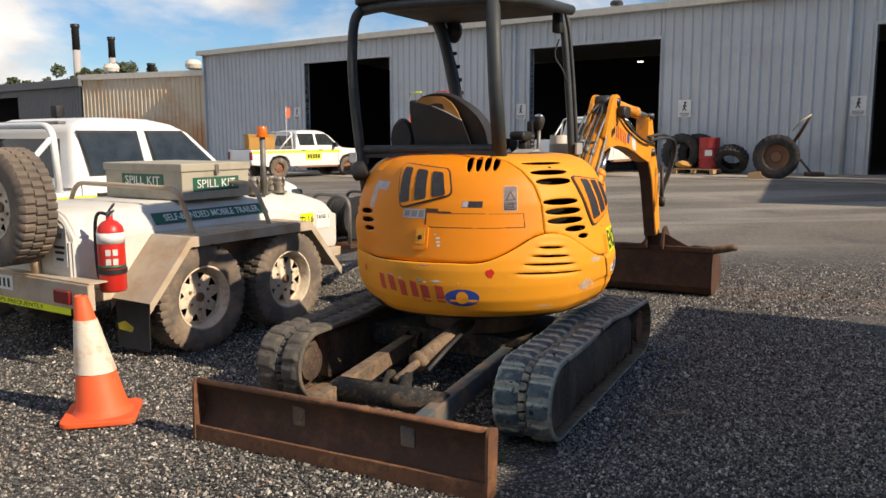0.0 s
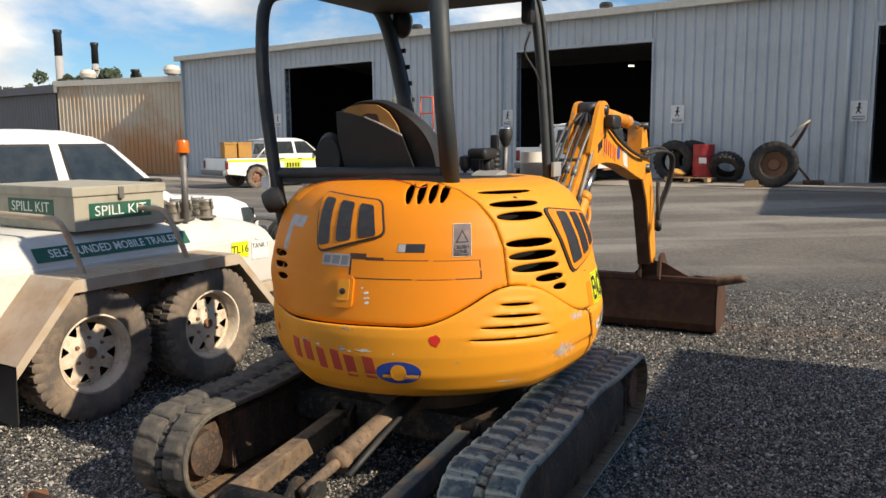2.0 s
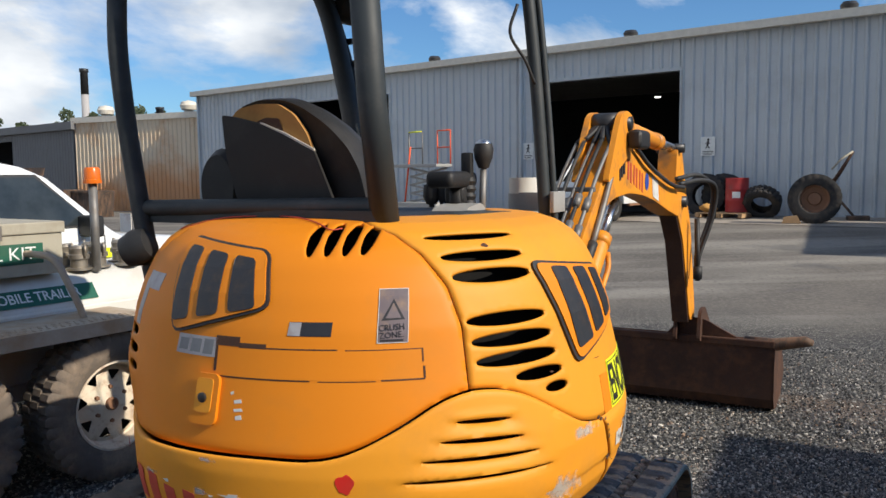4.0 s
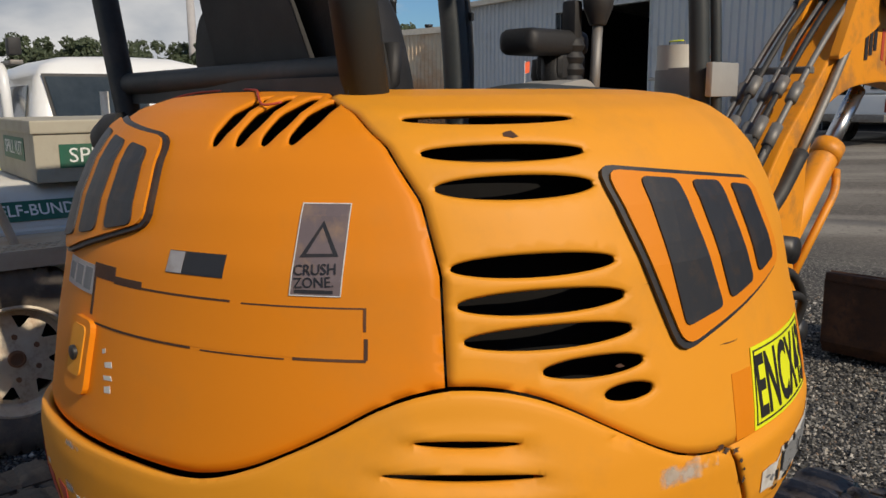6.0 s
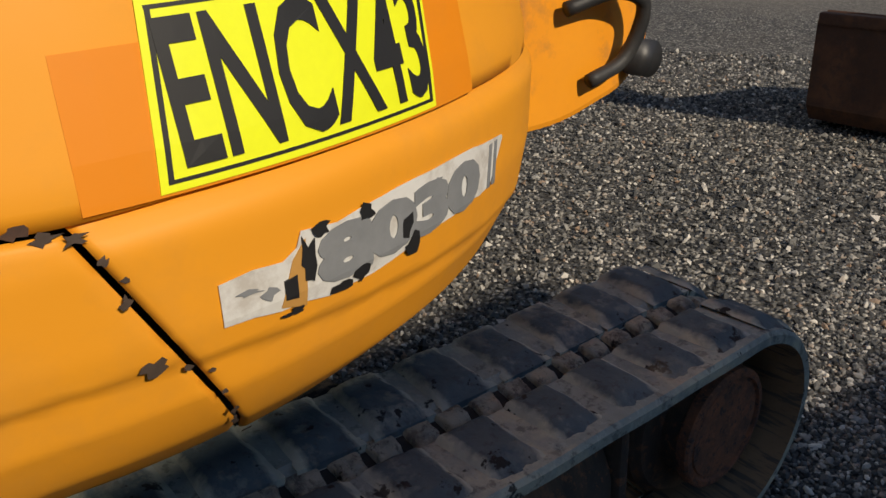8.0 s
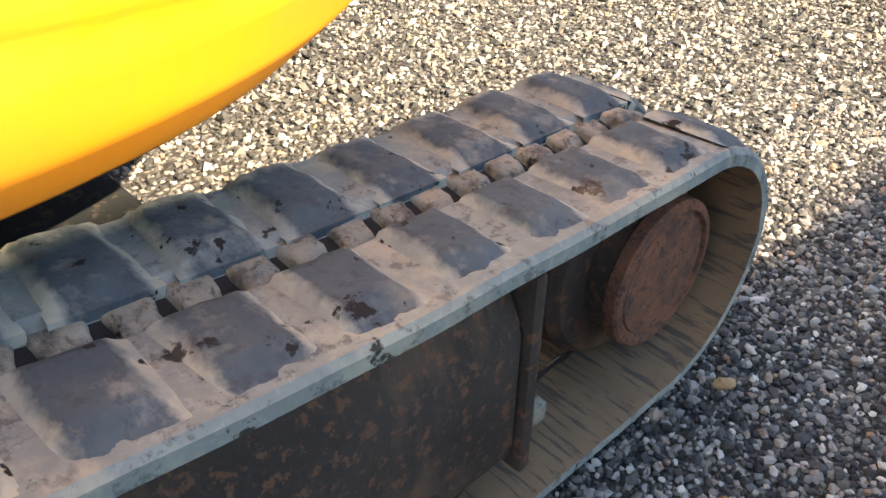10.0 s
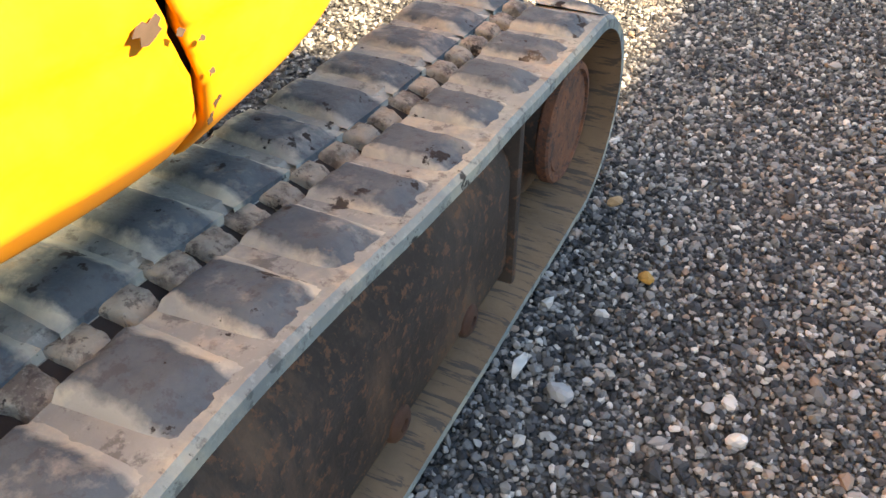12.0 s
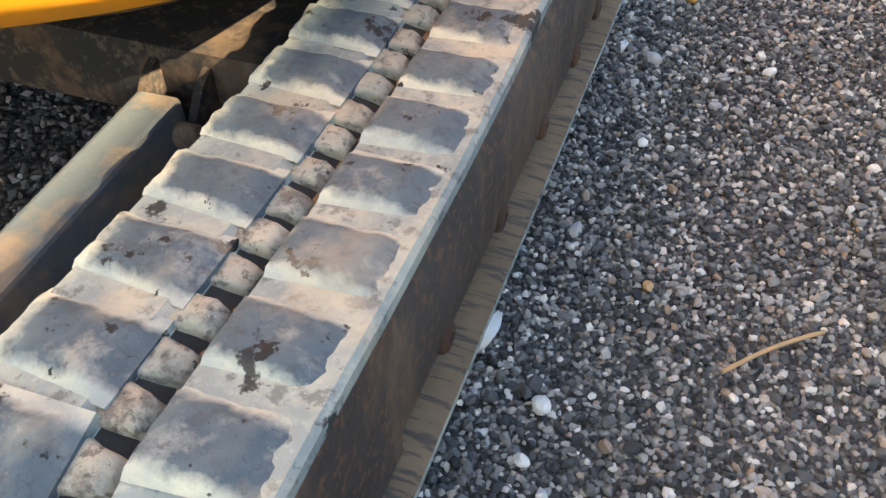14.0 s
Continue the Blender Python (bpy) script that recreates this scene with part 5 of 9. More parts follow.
for a, z, w, h in ((94.6, 0.738, 0.9, 0.003), (95.9, 0.73, 0.5, 0.006), (103.5, 0.722, 0.25, 0.012), (110.6, 0.764, 0.5, 0.004)):
    scuff(a, z, w, h, "grey_decal", SK + 0.0016)
for a, z, w, h in ((98.7, 0.748, 0.5, 0.022), (99.6, 0.772, 0.7, 0.007), (103.4, 0.768, 0.9, 0.009), (107.0, 0.735, 0.8, 0.012), (107.6, 0.712, 0.7, 0.014), (101.2, 0.708, 1.1, 0.006), (97.6, 0.703, 0.8, 0.004), (103.0, 0.712, 0.7, 0.008)):
    scuff(a, z, w, h, "black_text", SK + 0.002)
decal("maker_tag", [(96.6, 0.712), (98.4, 0.704), (98.6, 0.768), (97.6, 0.752)], "cardboard", 0.0016, SK, parent=strip)
decal("tag_print", [(96.9, 0.718), (97.8, 0.716), (97.8, 0.738), (96.9, 0.736)], "black_text", 0.0022, SK, parent=strip)
# chips down to primer along the joint of weight and skirt
for a, z, w, h in ((86.4, 0.822, 0.9, 0.008), (87.5, 0.80, 0.5, 0.006), (88.2, 0.782, 0.3, 0.004), (88.75, 0.700, 0.9, 0.011), (90.6, 0.688, 0.4, 0.004), (92.6, 0.648, 0.4, 0.004), (93.6, 0.600, 0.4, 0.008), (95.2, 0.565, 0.5, 0.005), (92.0, 0.676, 0.3, 0.003)):
    scuff(a, z, w * 0.7, h * 0.7, "chip", 0.0045)

# -- undercarriage --
TX, TW = 0.735, 0.285
Y0, Y1 = -0.95, 0.825                       # wheel centres
R0, R1 = 0.200, 0.187                       # radius to the belt's outer face, at the drive and at the idler
TR, TZ = 0.198, 0.222


def belt_path():
    """The belt's outer face from the drive's top forward and round: (y, z), riding up over the carrier roller."""
    n_ = 60
    top = []
    for k in range(n_):
        f = k / n_
        y = Y0 + (Y1 - Y0) * f
        z = 0.022 + 2 * R0 + (2 * R1 - 2 * R0) * f * f
        top.append((y, z + 0.034 * math.exp(-((y + 0.06) / 0.30) ** 2)))
    nose = [(Y1 + R1 * math.sin(q), 0.022 + R1 + R1 * math.cos(q)) for q in (math.pi * k / 40 for k in range(40))]
    foot = [(Y1 + (Y0 - Y1) * k / n_, 0.022) for k in range(n_)]
    tail = [(Y0 - R0 * math.sin(q), 0.022 + R0 - R0 * math.cos(q)) for q in (math.pi * k / 40 for k in range(40))]
    return top + nose + foot + tail


BELT = belt_path()
BELT_S = [0.0]
for p_, q_ in zip(BELT, BELT[1:] + BELT[:1]):
    BELT_S.append(BELT_S[-1] + math.hypot(q_[0] - p_[0], q_[1] - p_[1]))
ROUND = BELT_S[-1]


def loop_at(s):
    """A place on the belt's outer face at s metres round, and its outward normal: y, z, ny, nz."""
    def spot(u):
        u %= ROUND
        return float(np.interp(u, BELT_S, [p[0] for p in BELT] + [BELT[0][0]])), float(np.interp(u, BELT_S, [p[1] for p in BELT] + [BELT[0][1]]))
    y, z = spot(s)
    (ya, za), (yb, zb) = spot(s - 0.012), spot(s + 0.012)
    l_ = math.hypot(yb - ya, zb - za)
    return y, z, -(zb - za) / l_, (yb - ya) / l_


LUGS = 44
PITCH = ROUND / LUGS


def lug_mesh(side, seed):
    """One worn tread lug, lying at the origin with y along the belt and z outward: a low, soft-edged plateau that runs out into the belt."""
    bm = bmesh.new()
    rg = random.Random(seed)
    x0, x1 = (0.0225, TW / 2 - 0.012) if side > 0 else (0.027, TW / 2 + 0.011)
    nx, ny = 12, 12
    rows = []
    for i in range(nx + 1):
        f = i / nx
        x = x0 + (x1 - x0) * f
        half = 0.047 - 0.006 * f
        row = []
        for j in range(ny + 1):
            g = j / ny * 2 - 1
            inner = (f + 0.10) / 0.16 if side > 0 else f / 0.22
            outer = (1 - f) / 0.34 if side > 0 else (1 - f + 0.05) / 0.12
            e = min(inner, outer, (1 - abs(g)) / (0.30 if g < 0 else 0.58))
            e = min(1.0, max(0.0, e + 0.22 * noise.noise((f * 4 + seed * 3.1, g * 3, seed))))
            if f in (0, 1) or abs(g) == 1:
                e = min(e, 0.0 if abs(g) == 1 or (side > 0) == (f == 1) else 0.6)
            e = e * e * (3 - 2 * e)
            row.append(bm.verts.new((side * x, half * g + 0.004 * f, -0.0015 + 0.0135 * e + 0.0016 * noise.noise((x * 60, g * 4 + seed, seed * 1.7)) * (e > 0.2))))
        rows.append(row)
    for p_, q_ in zip(rows, rows[1:]):
        for k in range(ny):
            bm.faces.new((p_[k], q_[k], q_[k + 1], p_[k + 1]) if side > 0 else (p_[k], p_[k + 1], q_[k + 1], q_[k]))
    # a wall down from the inner edge into the groove
    top = rows[0]
    low = [bm.verts.new((v.co.x, v.co.y, v.co.z - 0.022)) for v in top]
    for k in range(ny):
        bm.faces.new((low[k], top[k], top[k + 1], low[k + 1]) if side > 0 else (low[k], low[k + 1], top[k + 1], top[k]))
    me = bpy.data.meshes.new("tread_lug")
    for g in bm.faces:
        g.smooth = True
    for k in range(ny):
        e = bm.edges.get((top[k], top[k + 1]))
        e.smooth = False
    bm.to_mesh(me)
    bm.free()
    me.materials.append(M["lug"])
    return me


def core_mesh(seed):
    """The worn bridge of a steel core between two of the belt's holes: rounded at its free end, run out into the belt at the other."""
    bm = bmesh.new()
    rg = random.Random(seed)
    rows = []
    for i in range(10):
        f = i / 9
        x = -0.062 + 0.072 * f
        wide = 0.0240 - 0.0055 * min(1, max(0, (f - 0.4) / 0.35)) - 0.003 * max(0, f - 0.8) * 5
        rise = 0.0 if f < 0.3 else 0.0022 * math.sin(math.pi * (f - 0.3) / 0.7) - 0.010 * max(0, f - 0.82) * 5.5
        row = []
        for k in range(9):
            q = math.pi * k / 8
            c_, s_ = math.cos(q), math.sin(q)
            row.append(bm.verts.new((x + 0.002 * noise.noise((k, f * 3, seed)), wide * abs(c_) ** 0.36 * (1 if c_ > 0 else -1) + 0.0022 * noise.noise((f * 5, k * 0.6, seed * 2.3)), -0.029 + (0.0235 + rise) * s_ ** 0.30 + 0.003 * noise.noise((f * 4, k * 0.9, seed * 4.1)))))
        rows.append(row)
    for p_, q_ in zip(rows, rows[1:]):
        for k in range(8):
            bm.faces.new((p_[k], p_[k + 1], q_[k + 1], q_[k]))
    bm.faces.new(rows[0]), bm.faces.new(rows[-1][::-1])
    bmesh.ops.recalc_face_normals(bm, faces=bm.faces[:])
    me = bpy.data.meshes.new("core_tooth")
    for g in bm.faces:
        g.smooth = len(g.verts) == 4
    bm.to_mesh(me)
    bm.free()
    me.materials.append(M["core"])
    return me


LUG_MESH = {1: [lug_mesh(1, k) for k in range(6)], -1: [lug_mesh(-1, k + 10) for k in range(6)]}
CORE_MESH = [core_mesh(k) for k in range(5)]


def muddied(me):
    """The same piece in mud-browned rubber."""
    c = me.copy()
    c.materials[0] = M["lug_mud"]
    return c


MUD_LUG = {k: [muddied(me) for me in v] for k, v in LUG_MESH.items()}
MUD_CORE = [muddied(me) for me in CORE_MESH]


def build_track(sx, label):
    tr = new("track")
    tr.parent = machine
    tr["label"] = label
    bm = bmesh.new()
    n_ = LUGS * 6
    t_ = 0.021
    WI = TW / 2 + 0.013            # wider towards the machine
    cx = sx * TX + (0.013 if sx < 0 else 0)
    prof = [(-WI, -t_), (-WI, -0.006), (-WI + 0.006, 0), (-0.044, 0), (-0.026, -0.012), (0.014, -0.030), (0.0215, 0.0), (TW / 2 - 0.006, 0), (TW / 2, -0.006), (TW / 2, -t_), (TW / 2 - 0.012, -t_ - 0.001), (0.05, -t_ - 0.003), (-0.05, -t_ - 0.003), (-WI + 0.012, -t_ - 0.001)]
    rb = random.Random(9)
    rows = []
    for i in range(n_):
        y, z, ny, nz = loop_at(ROUND * i / n_)
        wob = 0.003 * noise.noise((i * 0.12, sx * 5, 0))
        rib = -rb.choice((0.0, 0.0, 0.003, 0.005))
        row = []
        for k, (x, d) in enumerate(prof):
            dd = d + wob + (rib if k in (10, 11, 12, 13) else 0) + (0.0025 * noise.noise((i * 0.5, k * 2.1, sx)) if k in (3, 6) else 0)
            row.append(bm.verts.new((cx + x, y + ny * dd, z + nz * dd)))
        rows.append(row)
    for a, b in zip(rows, rows[1:] + rows[:1]):
        for k in range(len(prof)):
            bm.faces.new((a[k], b[k], b[(k + 1) % len(prof)], a[(k + 1) % len(prof)]))
    bmesh.ops.recalc_face_normals(bm, faces=bm.faces[:])
    order = {v: k for row in rows for k, v in enumerate(row)}
    inner = {f for f in bm.faces if all(k in (9, 10, 11, 12, 13, 0) for k in (order[v] for v in f.verts))}
    for f in inner:
        f.material_index = 1
    # the groove's floor takes the near-black that stands for shaded holes
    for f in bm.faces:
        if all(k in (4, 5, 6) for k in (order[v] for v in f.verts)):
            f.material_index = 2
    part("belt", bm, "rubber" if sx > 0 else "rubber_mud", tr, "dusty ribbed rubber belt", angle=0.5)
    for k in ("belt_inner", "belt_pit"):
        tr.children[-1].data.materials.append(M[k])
    r_ = random.Random(int(sx * 7 + 20))
    for i in range(LUGS):
        for side in (1, -1):
            s = PITCH * (i + (0.5 if side < 0 else 0.0)) + r_.uniform(-0.003, 0.003)
            y, z, ny, nz = loop_at(s)
            o = new("tread_lug", (LUG_MESH if sx > 0 else MUD_LUG)[side][r_.randrange(6)])
            o.parent = tr
            o.matrix_local = Matrix.Translation((cx, y, z)) @ Matrix.Rotation(-math.atan2(ny, nz), 4, "X") @ Matrix.Diagonal((1, r_.uniform(0.97, 1.05), r_.uniform(0.85, 1.1), 1))
    for i in range(LUGS * 2):
        y, z, ny, nz = loop_at(PITCH / 2 * (i + 0.25))
        o = new("core_tooth", (CORE_MESH if sx > 0 else MUD_CORE)[r_.randrange(5)])
        o.parent = tr
        o.matrix_local = Matrix.Translation((cx + r_.uniform(-0.003, 0.003), y, z)) @ Matrix.Rotation(-math.atan2(ny, nz), 4, "X") @ Matrix.Rotation(r_.uniform(-0.06, 0.06), 4, "Z") @ Matrix.Translation((0, r_.uniform(-0.002, 0.002), r_.uniform(-0.003, 0.0015)))
    # frame between the wheels: a box girder with a sloped roof and an end flange
    bm = bmesh.new()
    out = [(-0.115, 0.095), (0.105, 0.095), (0.118, 0.12), (0.118, 0.30), (0.085, 0.365), (-0.115, 0.365)]
    a_ = [bm.verts.new((sx * (TX + x), -0.80, z)) for x, z in out]
    b_ = [bm.verts.new((sx * (TX + x), 0.53, z)) for x, z in out]
    for k in range(6):
        bm.faces.new((a_[k], a_[(k + 1) % 6], b_[(k + 1) % 6], b_[k]))
    bm.faces.new(a_[::-1]), bm.faces.new(b_)
    bmesh.ops.recalc_face_normals(bm, faces=bm.faces[:])
    bmesh.ops.bevel(bm, geom=bm.edges[:], offset=0.008, segments=2, affect="EDGES")
    part("track_frame", bm, "frame_steel", tr, "grime-covered steel track frame", angle=0.5)
    bm = bmesh.new()
    box(bm, (sx * TX - 0.128, 0.527, 0.085), (sx * TX + 0.128, 0.545, 0.365), bevel=0.006)
    part("end_flange", bm, "frame_steel", tr)
    for y, r, nm in ((Y1, 0.140, "idler"), (Y0, 0.150, "sprocket")):
        m_ = Matrix.Translation((sx * TX, y, 0.022 + (R1 if y > 0 else R0))) @ pose(0, 0, 0, 0, 90 * sx, 0)
        w_ = 0.105
        bm = bmesh.new()
        lathe(bm, [(0, -w_), (0.085, -w_), (0.10, -w_ + 0.006), (0.10, -0.05), (r, -0.045), (r + 0.012, -0.03), (r + 0.012, 0.03), (r, 0.045), (0.098, 0.05), (0.098, w_ - 0.022), (0, w_ - 0.022)], 40, m_)
        wh_ = part(nm, bm, "frame_steel", tr, "dark grimy track wheel")
        bm = bmesh.new()
        lathe(bm, [(0.100, w_ - 0.024), (0.106, w_ - 0.020), (0.106, w_ - 0.004), (0.102, w_), (0.093, w_ + 0.001), (0.091, w_ - 0.005), (0.086, w_ - 0.005), (0.084, w_ - 0.002), (0.03, w_ - 0.001), (0, w_ - 0.001)], 44, m_)
        part("hub_disc", bm, "rust_disc", wh_, "rust-speckled hub disc with a raised rim")
    bm = bmesh.new()
    slab(bm, [(-0.72, 0.380)] + [(Y0 - 0.02 + 0.135 * math.cos(q), TZ + 0.004 + 0.135 * math.sin(q)) for q in (math.pi * (0.5 + k / 12) for k in range(13))] + [(-0.72, 0.092)], 0.012, Matrix(((0, 0, 1, sx * (TX + 0.113) - 0.006), (1, 0, 0, 0), (0, 1, 0, 0), (0, 0, 0, 1))))
    part("drive_guard", bm, "frame_steel", tr, "rusty guard plate over the drive", smooth=False)
    for y in (-0.5, -0.25, 0.0, 0.25, 0.45):
        bm = bmesh.new()
        lathe(bm, [(0, -0.09), (0.05, -0.09), (0.055, -0.05), (0.045, 0), (0.055, 0.05), (0.05, 0.09), (0, 0.09)], 20, Matrix.Translation((sx * TX, y, TZ - TR + 0.085)) @ pose(0, 0, 0, 0, 90, 0))
        part("track_roller", bm, "rust", tr)
        bm = bmesh.new()
        lathe(bm, [(0.026, 0.0), (0.024, 0.007), (0.018, 0.011), (0.009, 0.012), (0.008, 0.008), (0, 0.008)], 18, Matrix.Translation((sx * (TX + 0.114), y - 0.06, 0.125)) @ pose(0, 0, 0, 0, 90 * sx, 0))
        part("roller_cap", bm, "rust", tr)
    for y in (0.535, 0.585, 0.63):
        bm = bmesh.new()
        box(bm, (sx * TX + 0.03, y - 0.014, TZ - TR + 0.028), (sx * TX + 0.075, y + 0.014, TZ - TR + 0.062), bevel=0.008)
        part("guide_tooth", bm, "core", tr)


build_track(1, "rubber track caked with pale dust")
build_track(-1, "rubber track caked with dry mud")

bm = bmesh.new()
box(bm, (-0.60, -0.34, 0.20), (0.60, 0.34, 0.34), bevel=0.02)
part("lower_frame", bm, "arm_steel", machine, "dark grimy cross frame between the tracks", angle=0.5)
for y in (-0.28, 0.28):
    bm = bmesh.new()
    tube(bm, [(-0.62, y, 0.24), (0.62, y, 0.24)], 0.06, 16)
    part("axle_beam", bm, "arm_steel", machine)

# -- dozer blade --
blade = new("dozer_blade")
blade.parent = machine
blade["label"] = "worn rust-brown dozer blade"
prof = [(-1.705, 0.012), (-1.708, 0.06), (-1.690, 0.085), (-1.668, 0.115), (-1.654, 0.15), (-1.648, 0.185), (-1.652, 0.22), (-1.662, 0.25), (-1.680, 0.28), (-1.704, 0.305)]
bm = bmesh.new()
n_ = 24
rows = []
for i in range(n_ + 1):
    x = -0.808 + 1.616 * i / n_
    rows.append([bm.verts.new((x, y + 0.002 * noise.noise((x * 6, z * 9, 0)), z + 0.003 * noise.noise((x * 4, z * 7, 2)))) for y, z in prof] + [bm.verts.new((x, y + 0.022, z)) for y, z in prof[::-1]])
for a, b in zip(rows, rows[1:]):
    for k in range(len(a)):
        bm.faces.new((a[k], a[(k + 1) % len(a)], b[(k + 1) % len(a)], b[k]))
bm.faces.new(rows[0][::-1]), bm.faces.new(rows[-1])
bmesh.ops.recalc_face_normals(bm, faces=bm.faces[:])
part("mouldboard", bm, "rust", blade)
bm = bmesh.new()
tube(bm, [(-0.808, -1.692, 0.306), (0.808, -1.692, 0.306)], 0.015, 12)
part("top_edge", bm, "rust_edge", blade)
for x in (-0.808, 0.796):
    bm = bmesh.new()
    slab(bm, rounded([(-1.735, 0.008), (-1.64, 0.008), (-1.62, 0.30), (-1.70, 0.325), (-1.725, 0.30)], 0.02), 0.014, Matrix(((0, 0, 1, x), (1, 0, 0, 0), (0, 1, 0, 0), (0, 0, 0, 1))))
    part("end_plate", bm, "rust_edge", blade, smooth=False)
bm = bmesh.new()
box(bm, (-0.80, -1.726, 0.006), (0.80, -1.708, 0.085), bevel=0.004)
part("cutting_edge", bm, "rust_edge", blade, "bolted cutting edge with bare brown rust", smooth=False)
for x0, x1 in ((-0.20, -0.30), (0.39, 0.355)):
    bm = bmesh.new()
    m_ = along((x0, -1.66, 0.20), (x1, -0.40, 0.252))
    d = (Vector((x1, -0.40, 0.252)) - Vector((x0, -1.66, 0.20))).length
    box(bm, (-0.036, -0.05, 0), (0.036, 0.05, d), m_, 0.008)
    part("push_arm", bm, "tan_steel" if x0 < 0 else "dusty_arm", blade, "tan-stained push arm" if x0 < 0 else "dust-coated push arm with scraped blue-grey paint", smooth=False)
    # hinge ears that carry the arm, with a bolt through them
    for k in (-0.047, 0.047):
        bm = bmesh.new()
        slab(bm, rounded([(-0.47, 0.19), (-0.26, 0.17), (-0.26, 0.33), (-0.36, 0.315)], 0.03), 0.014, Matrix(((0, 0, 1, x1 + k - 0.007), (1, 0, 0, 0), (0, 1, 0, 0), (0, 0, 0, 1))))
        part("hinge_ear", bm, "arm_steel", blade, smooth=False)
    bm = bmesh.new()
    tube(bm, [(x1 - 0.066, -0.425, 0.252), (x1 + 0.066, -0.425, 0.252)], 0.02, 12)
    part("hinge_pin", bm, "tan_steel", blade)
bm = bmesh.new()
tube(bm, [(-0.22, -1.30, 0.235), (0.40, -1.30, 0.235)], 0.062, 18)
part("cross_tube", bm, "arm_steel", blade)
bm = bmesh.new()
tube(bm, [(0.09, -1.24, 0.30), (0.10, -0.98, 0.345)], 0.022, 14)
part("ram_rod", bm, "tan_steel", blade)
bm = bmesh.new()
tube(bm, [(0.10, -1.02, 0.34), (0.115, -0.45, 0.43)], 0.045, 18)
tube(bm, [(0.10, -1.03, 0.338), (0.1, -0.99, 0.345)], 0.052, 18)
part("ram_barrel", bm, "tan_steel", blade, "dusty blade ram")
for x in (0.045, 0.145):
    bm = bmesh.new()
    slab(bm, rounded([(-1.34, 0.24), (-1.20, 0.24), (-1.17, 0.33), (-1.23, 0.35)], 0.03), 0.016, Matrix(((0, 0, 1, x - 0.008), (1, 0, 0, 0), (0, 1, 0, 0), (0, 0, 0, 1))))
    part("ram_bracket", bm, "arm_steel", blade, smooth=False)
bm = bmesh.new()
tube(bm, bend([(0.20, -1.1, 0.33), (0.19, -0.8, 0.40), (0.16, -0.45, 0.44)], 0.1), 0.012, 8)
part("ram_hose", bm, "hose", blade)

# -- operator's place --
bm = bmesh.new()
box(bm, (-0.66, -0.30, 0.62), (0.42, 0.72, 0.70), bevel=0.02)
part("floor_plate", bm, "black", machine, smooth=False)
bm = bmesh.new()
lathe(bm, [(0.0, 1.408), (0.30, 1.412), (0.42, 1.410), (0.46, 1.40)], 40)
part("deck_cover", bm, "black_plastic", machine)
# canopy
canopy = new("canopy")
canopy.parent = machine
canopy["label"] = "four-post black steel canopy"
RL, RR, FR, FL = (-0.60, -0.42), (0.30, -0.40), (0.44, 0.45), (-0.40, 0.47)
for name_, pts, r in (("post", [(-0.59, -0.41, 1.18), (-0.61, -0.44, 1.45), (-0.625, -0.47, 1.75), (-0.62, -0.49, 2.0), (-0.60, -0.47, 2.22), (-0.52, -0.38, 2.30)], 0.030),
                      ("post", [(0.295, -0.385, 1.37), (0.283, -0.43, 1.75), (0.280, -0.48, 2.30)], 0.041),
                      ("post", [(0.455, 0.45, 0.75), (0.45, 0.45, 1.32), (0.405, 0.45, 1.95), (0.36, 0.44, 2.28), (0.28, 0.40, 2.34)], 0.023),
                      ("post", [(-0.36, 0.47, 0.70), (-0.365, 0.47, 1.5), (-0.44, 0.46, 2.0), (-0.52, 0.44, 2.28), (-0.58, 0.36, 2.33)], 0.040)):
    bm = bmesh.new()
    tube(bm, spline(pts, 6) if len(pts) > 3 else pts, r, 16)
    if len(pts) != 3:
        # the outer channel of the pressed post
        tube(bm, spline([(x + 0.03 * (1 if x > 0 else -1), y + 0.02, z) for x, y, z in pts], 6), r * 0.55, 10)
    part(name_, bm, "post", canopy)
bm = bmesh.new()
out = rounded([(-0.63, -0.54), (0.36, -0.52), (0.41, 0.47), (-0.58, 0.55)], 0.16, 6)
slab(bm, out, 0.050, Matrix.Translation((0, 0, 2.285)), 0.018)
part("roof_panel", bm, "roof_skin", canopy, "curved dark roof panel")
bm = bmesh.new()
tube(bm, bend([(-0.60, -0.42, 2.26), (-0.40, -0.50, 2.265), (0.30, -0.49, 2.255), (0.43, -0.32, 2.265), (0.44, 0.40, 2.30)], 0.12), 0.032, 12)
part("roof_rail", bm, "post", canopy)
bm = bmesh.new()
tube(bm, [(-0.60, -0.43, 1.437), (0.30, -0.39, 1.447)], 0.026, 12)
box(bm, (-0.60, -0.43, 1.39), (0.30, -0.40, 1.435))
part("rear_bar", bm, "post", canopy)
bm = bmesh.new()
lathe(bm, [(0, 0), (0.05, 0), (0.075, 0.03), (0.075, 0.09), (0.06, 0.11), (0, 0.115)], 18, along((-0.50, 0.50, 2.245), (-0.37, 0.64, 2.215)))
part("work_lamp", bm, "black_plastic", canopy)
bm = bmesh.new()
box(bm, (0.33, 0.35, 2.16), (0.39, 0.42, 2.29), bevel=0.02)
part("junction_box", bm, "black_plastic", canopy)
bm = bmesh.new()
tube(bm, spline([(0.38, 0.36, 2.12), (0.36, 0.34, 2.02), (0.40, 0.38, 1.93), (0.42, 0.42, 1.85)], 5), 0.006, 6)
part("cable", bm, "hose", canopy)
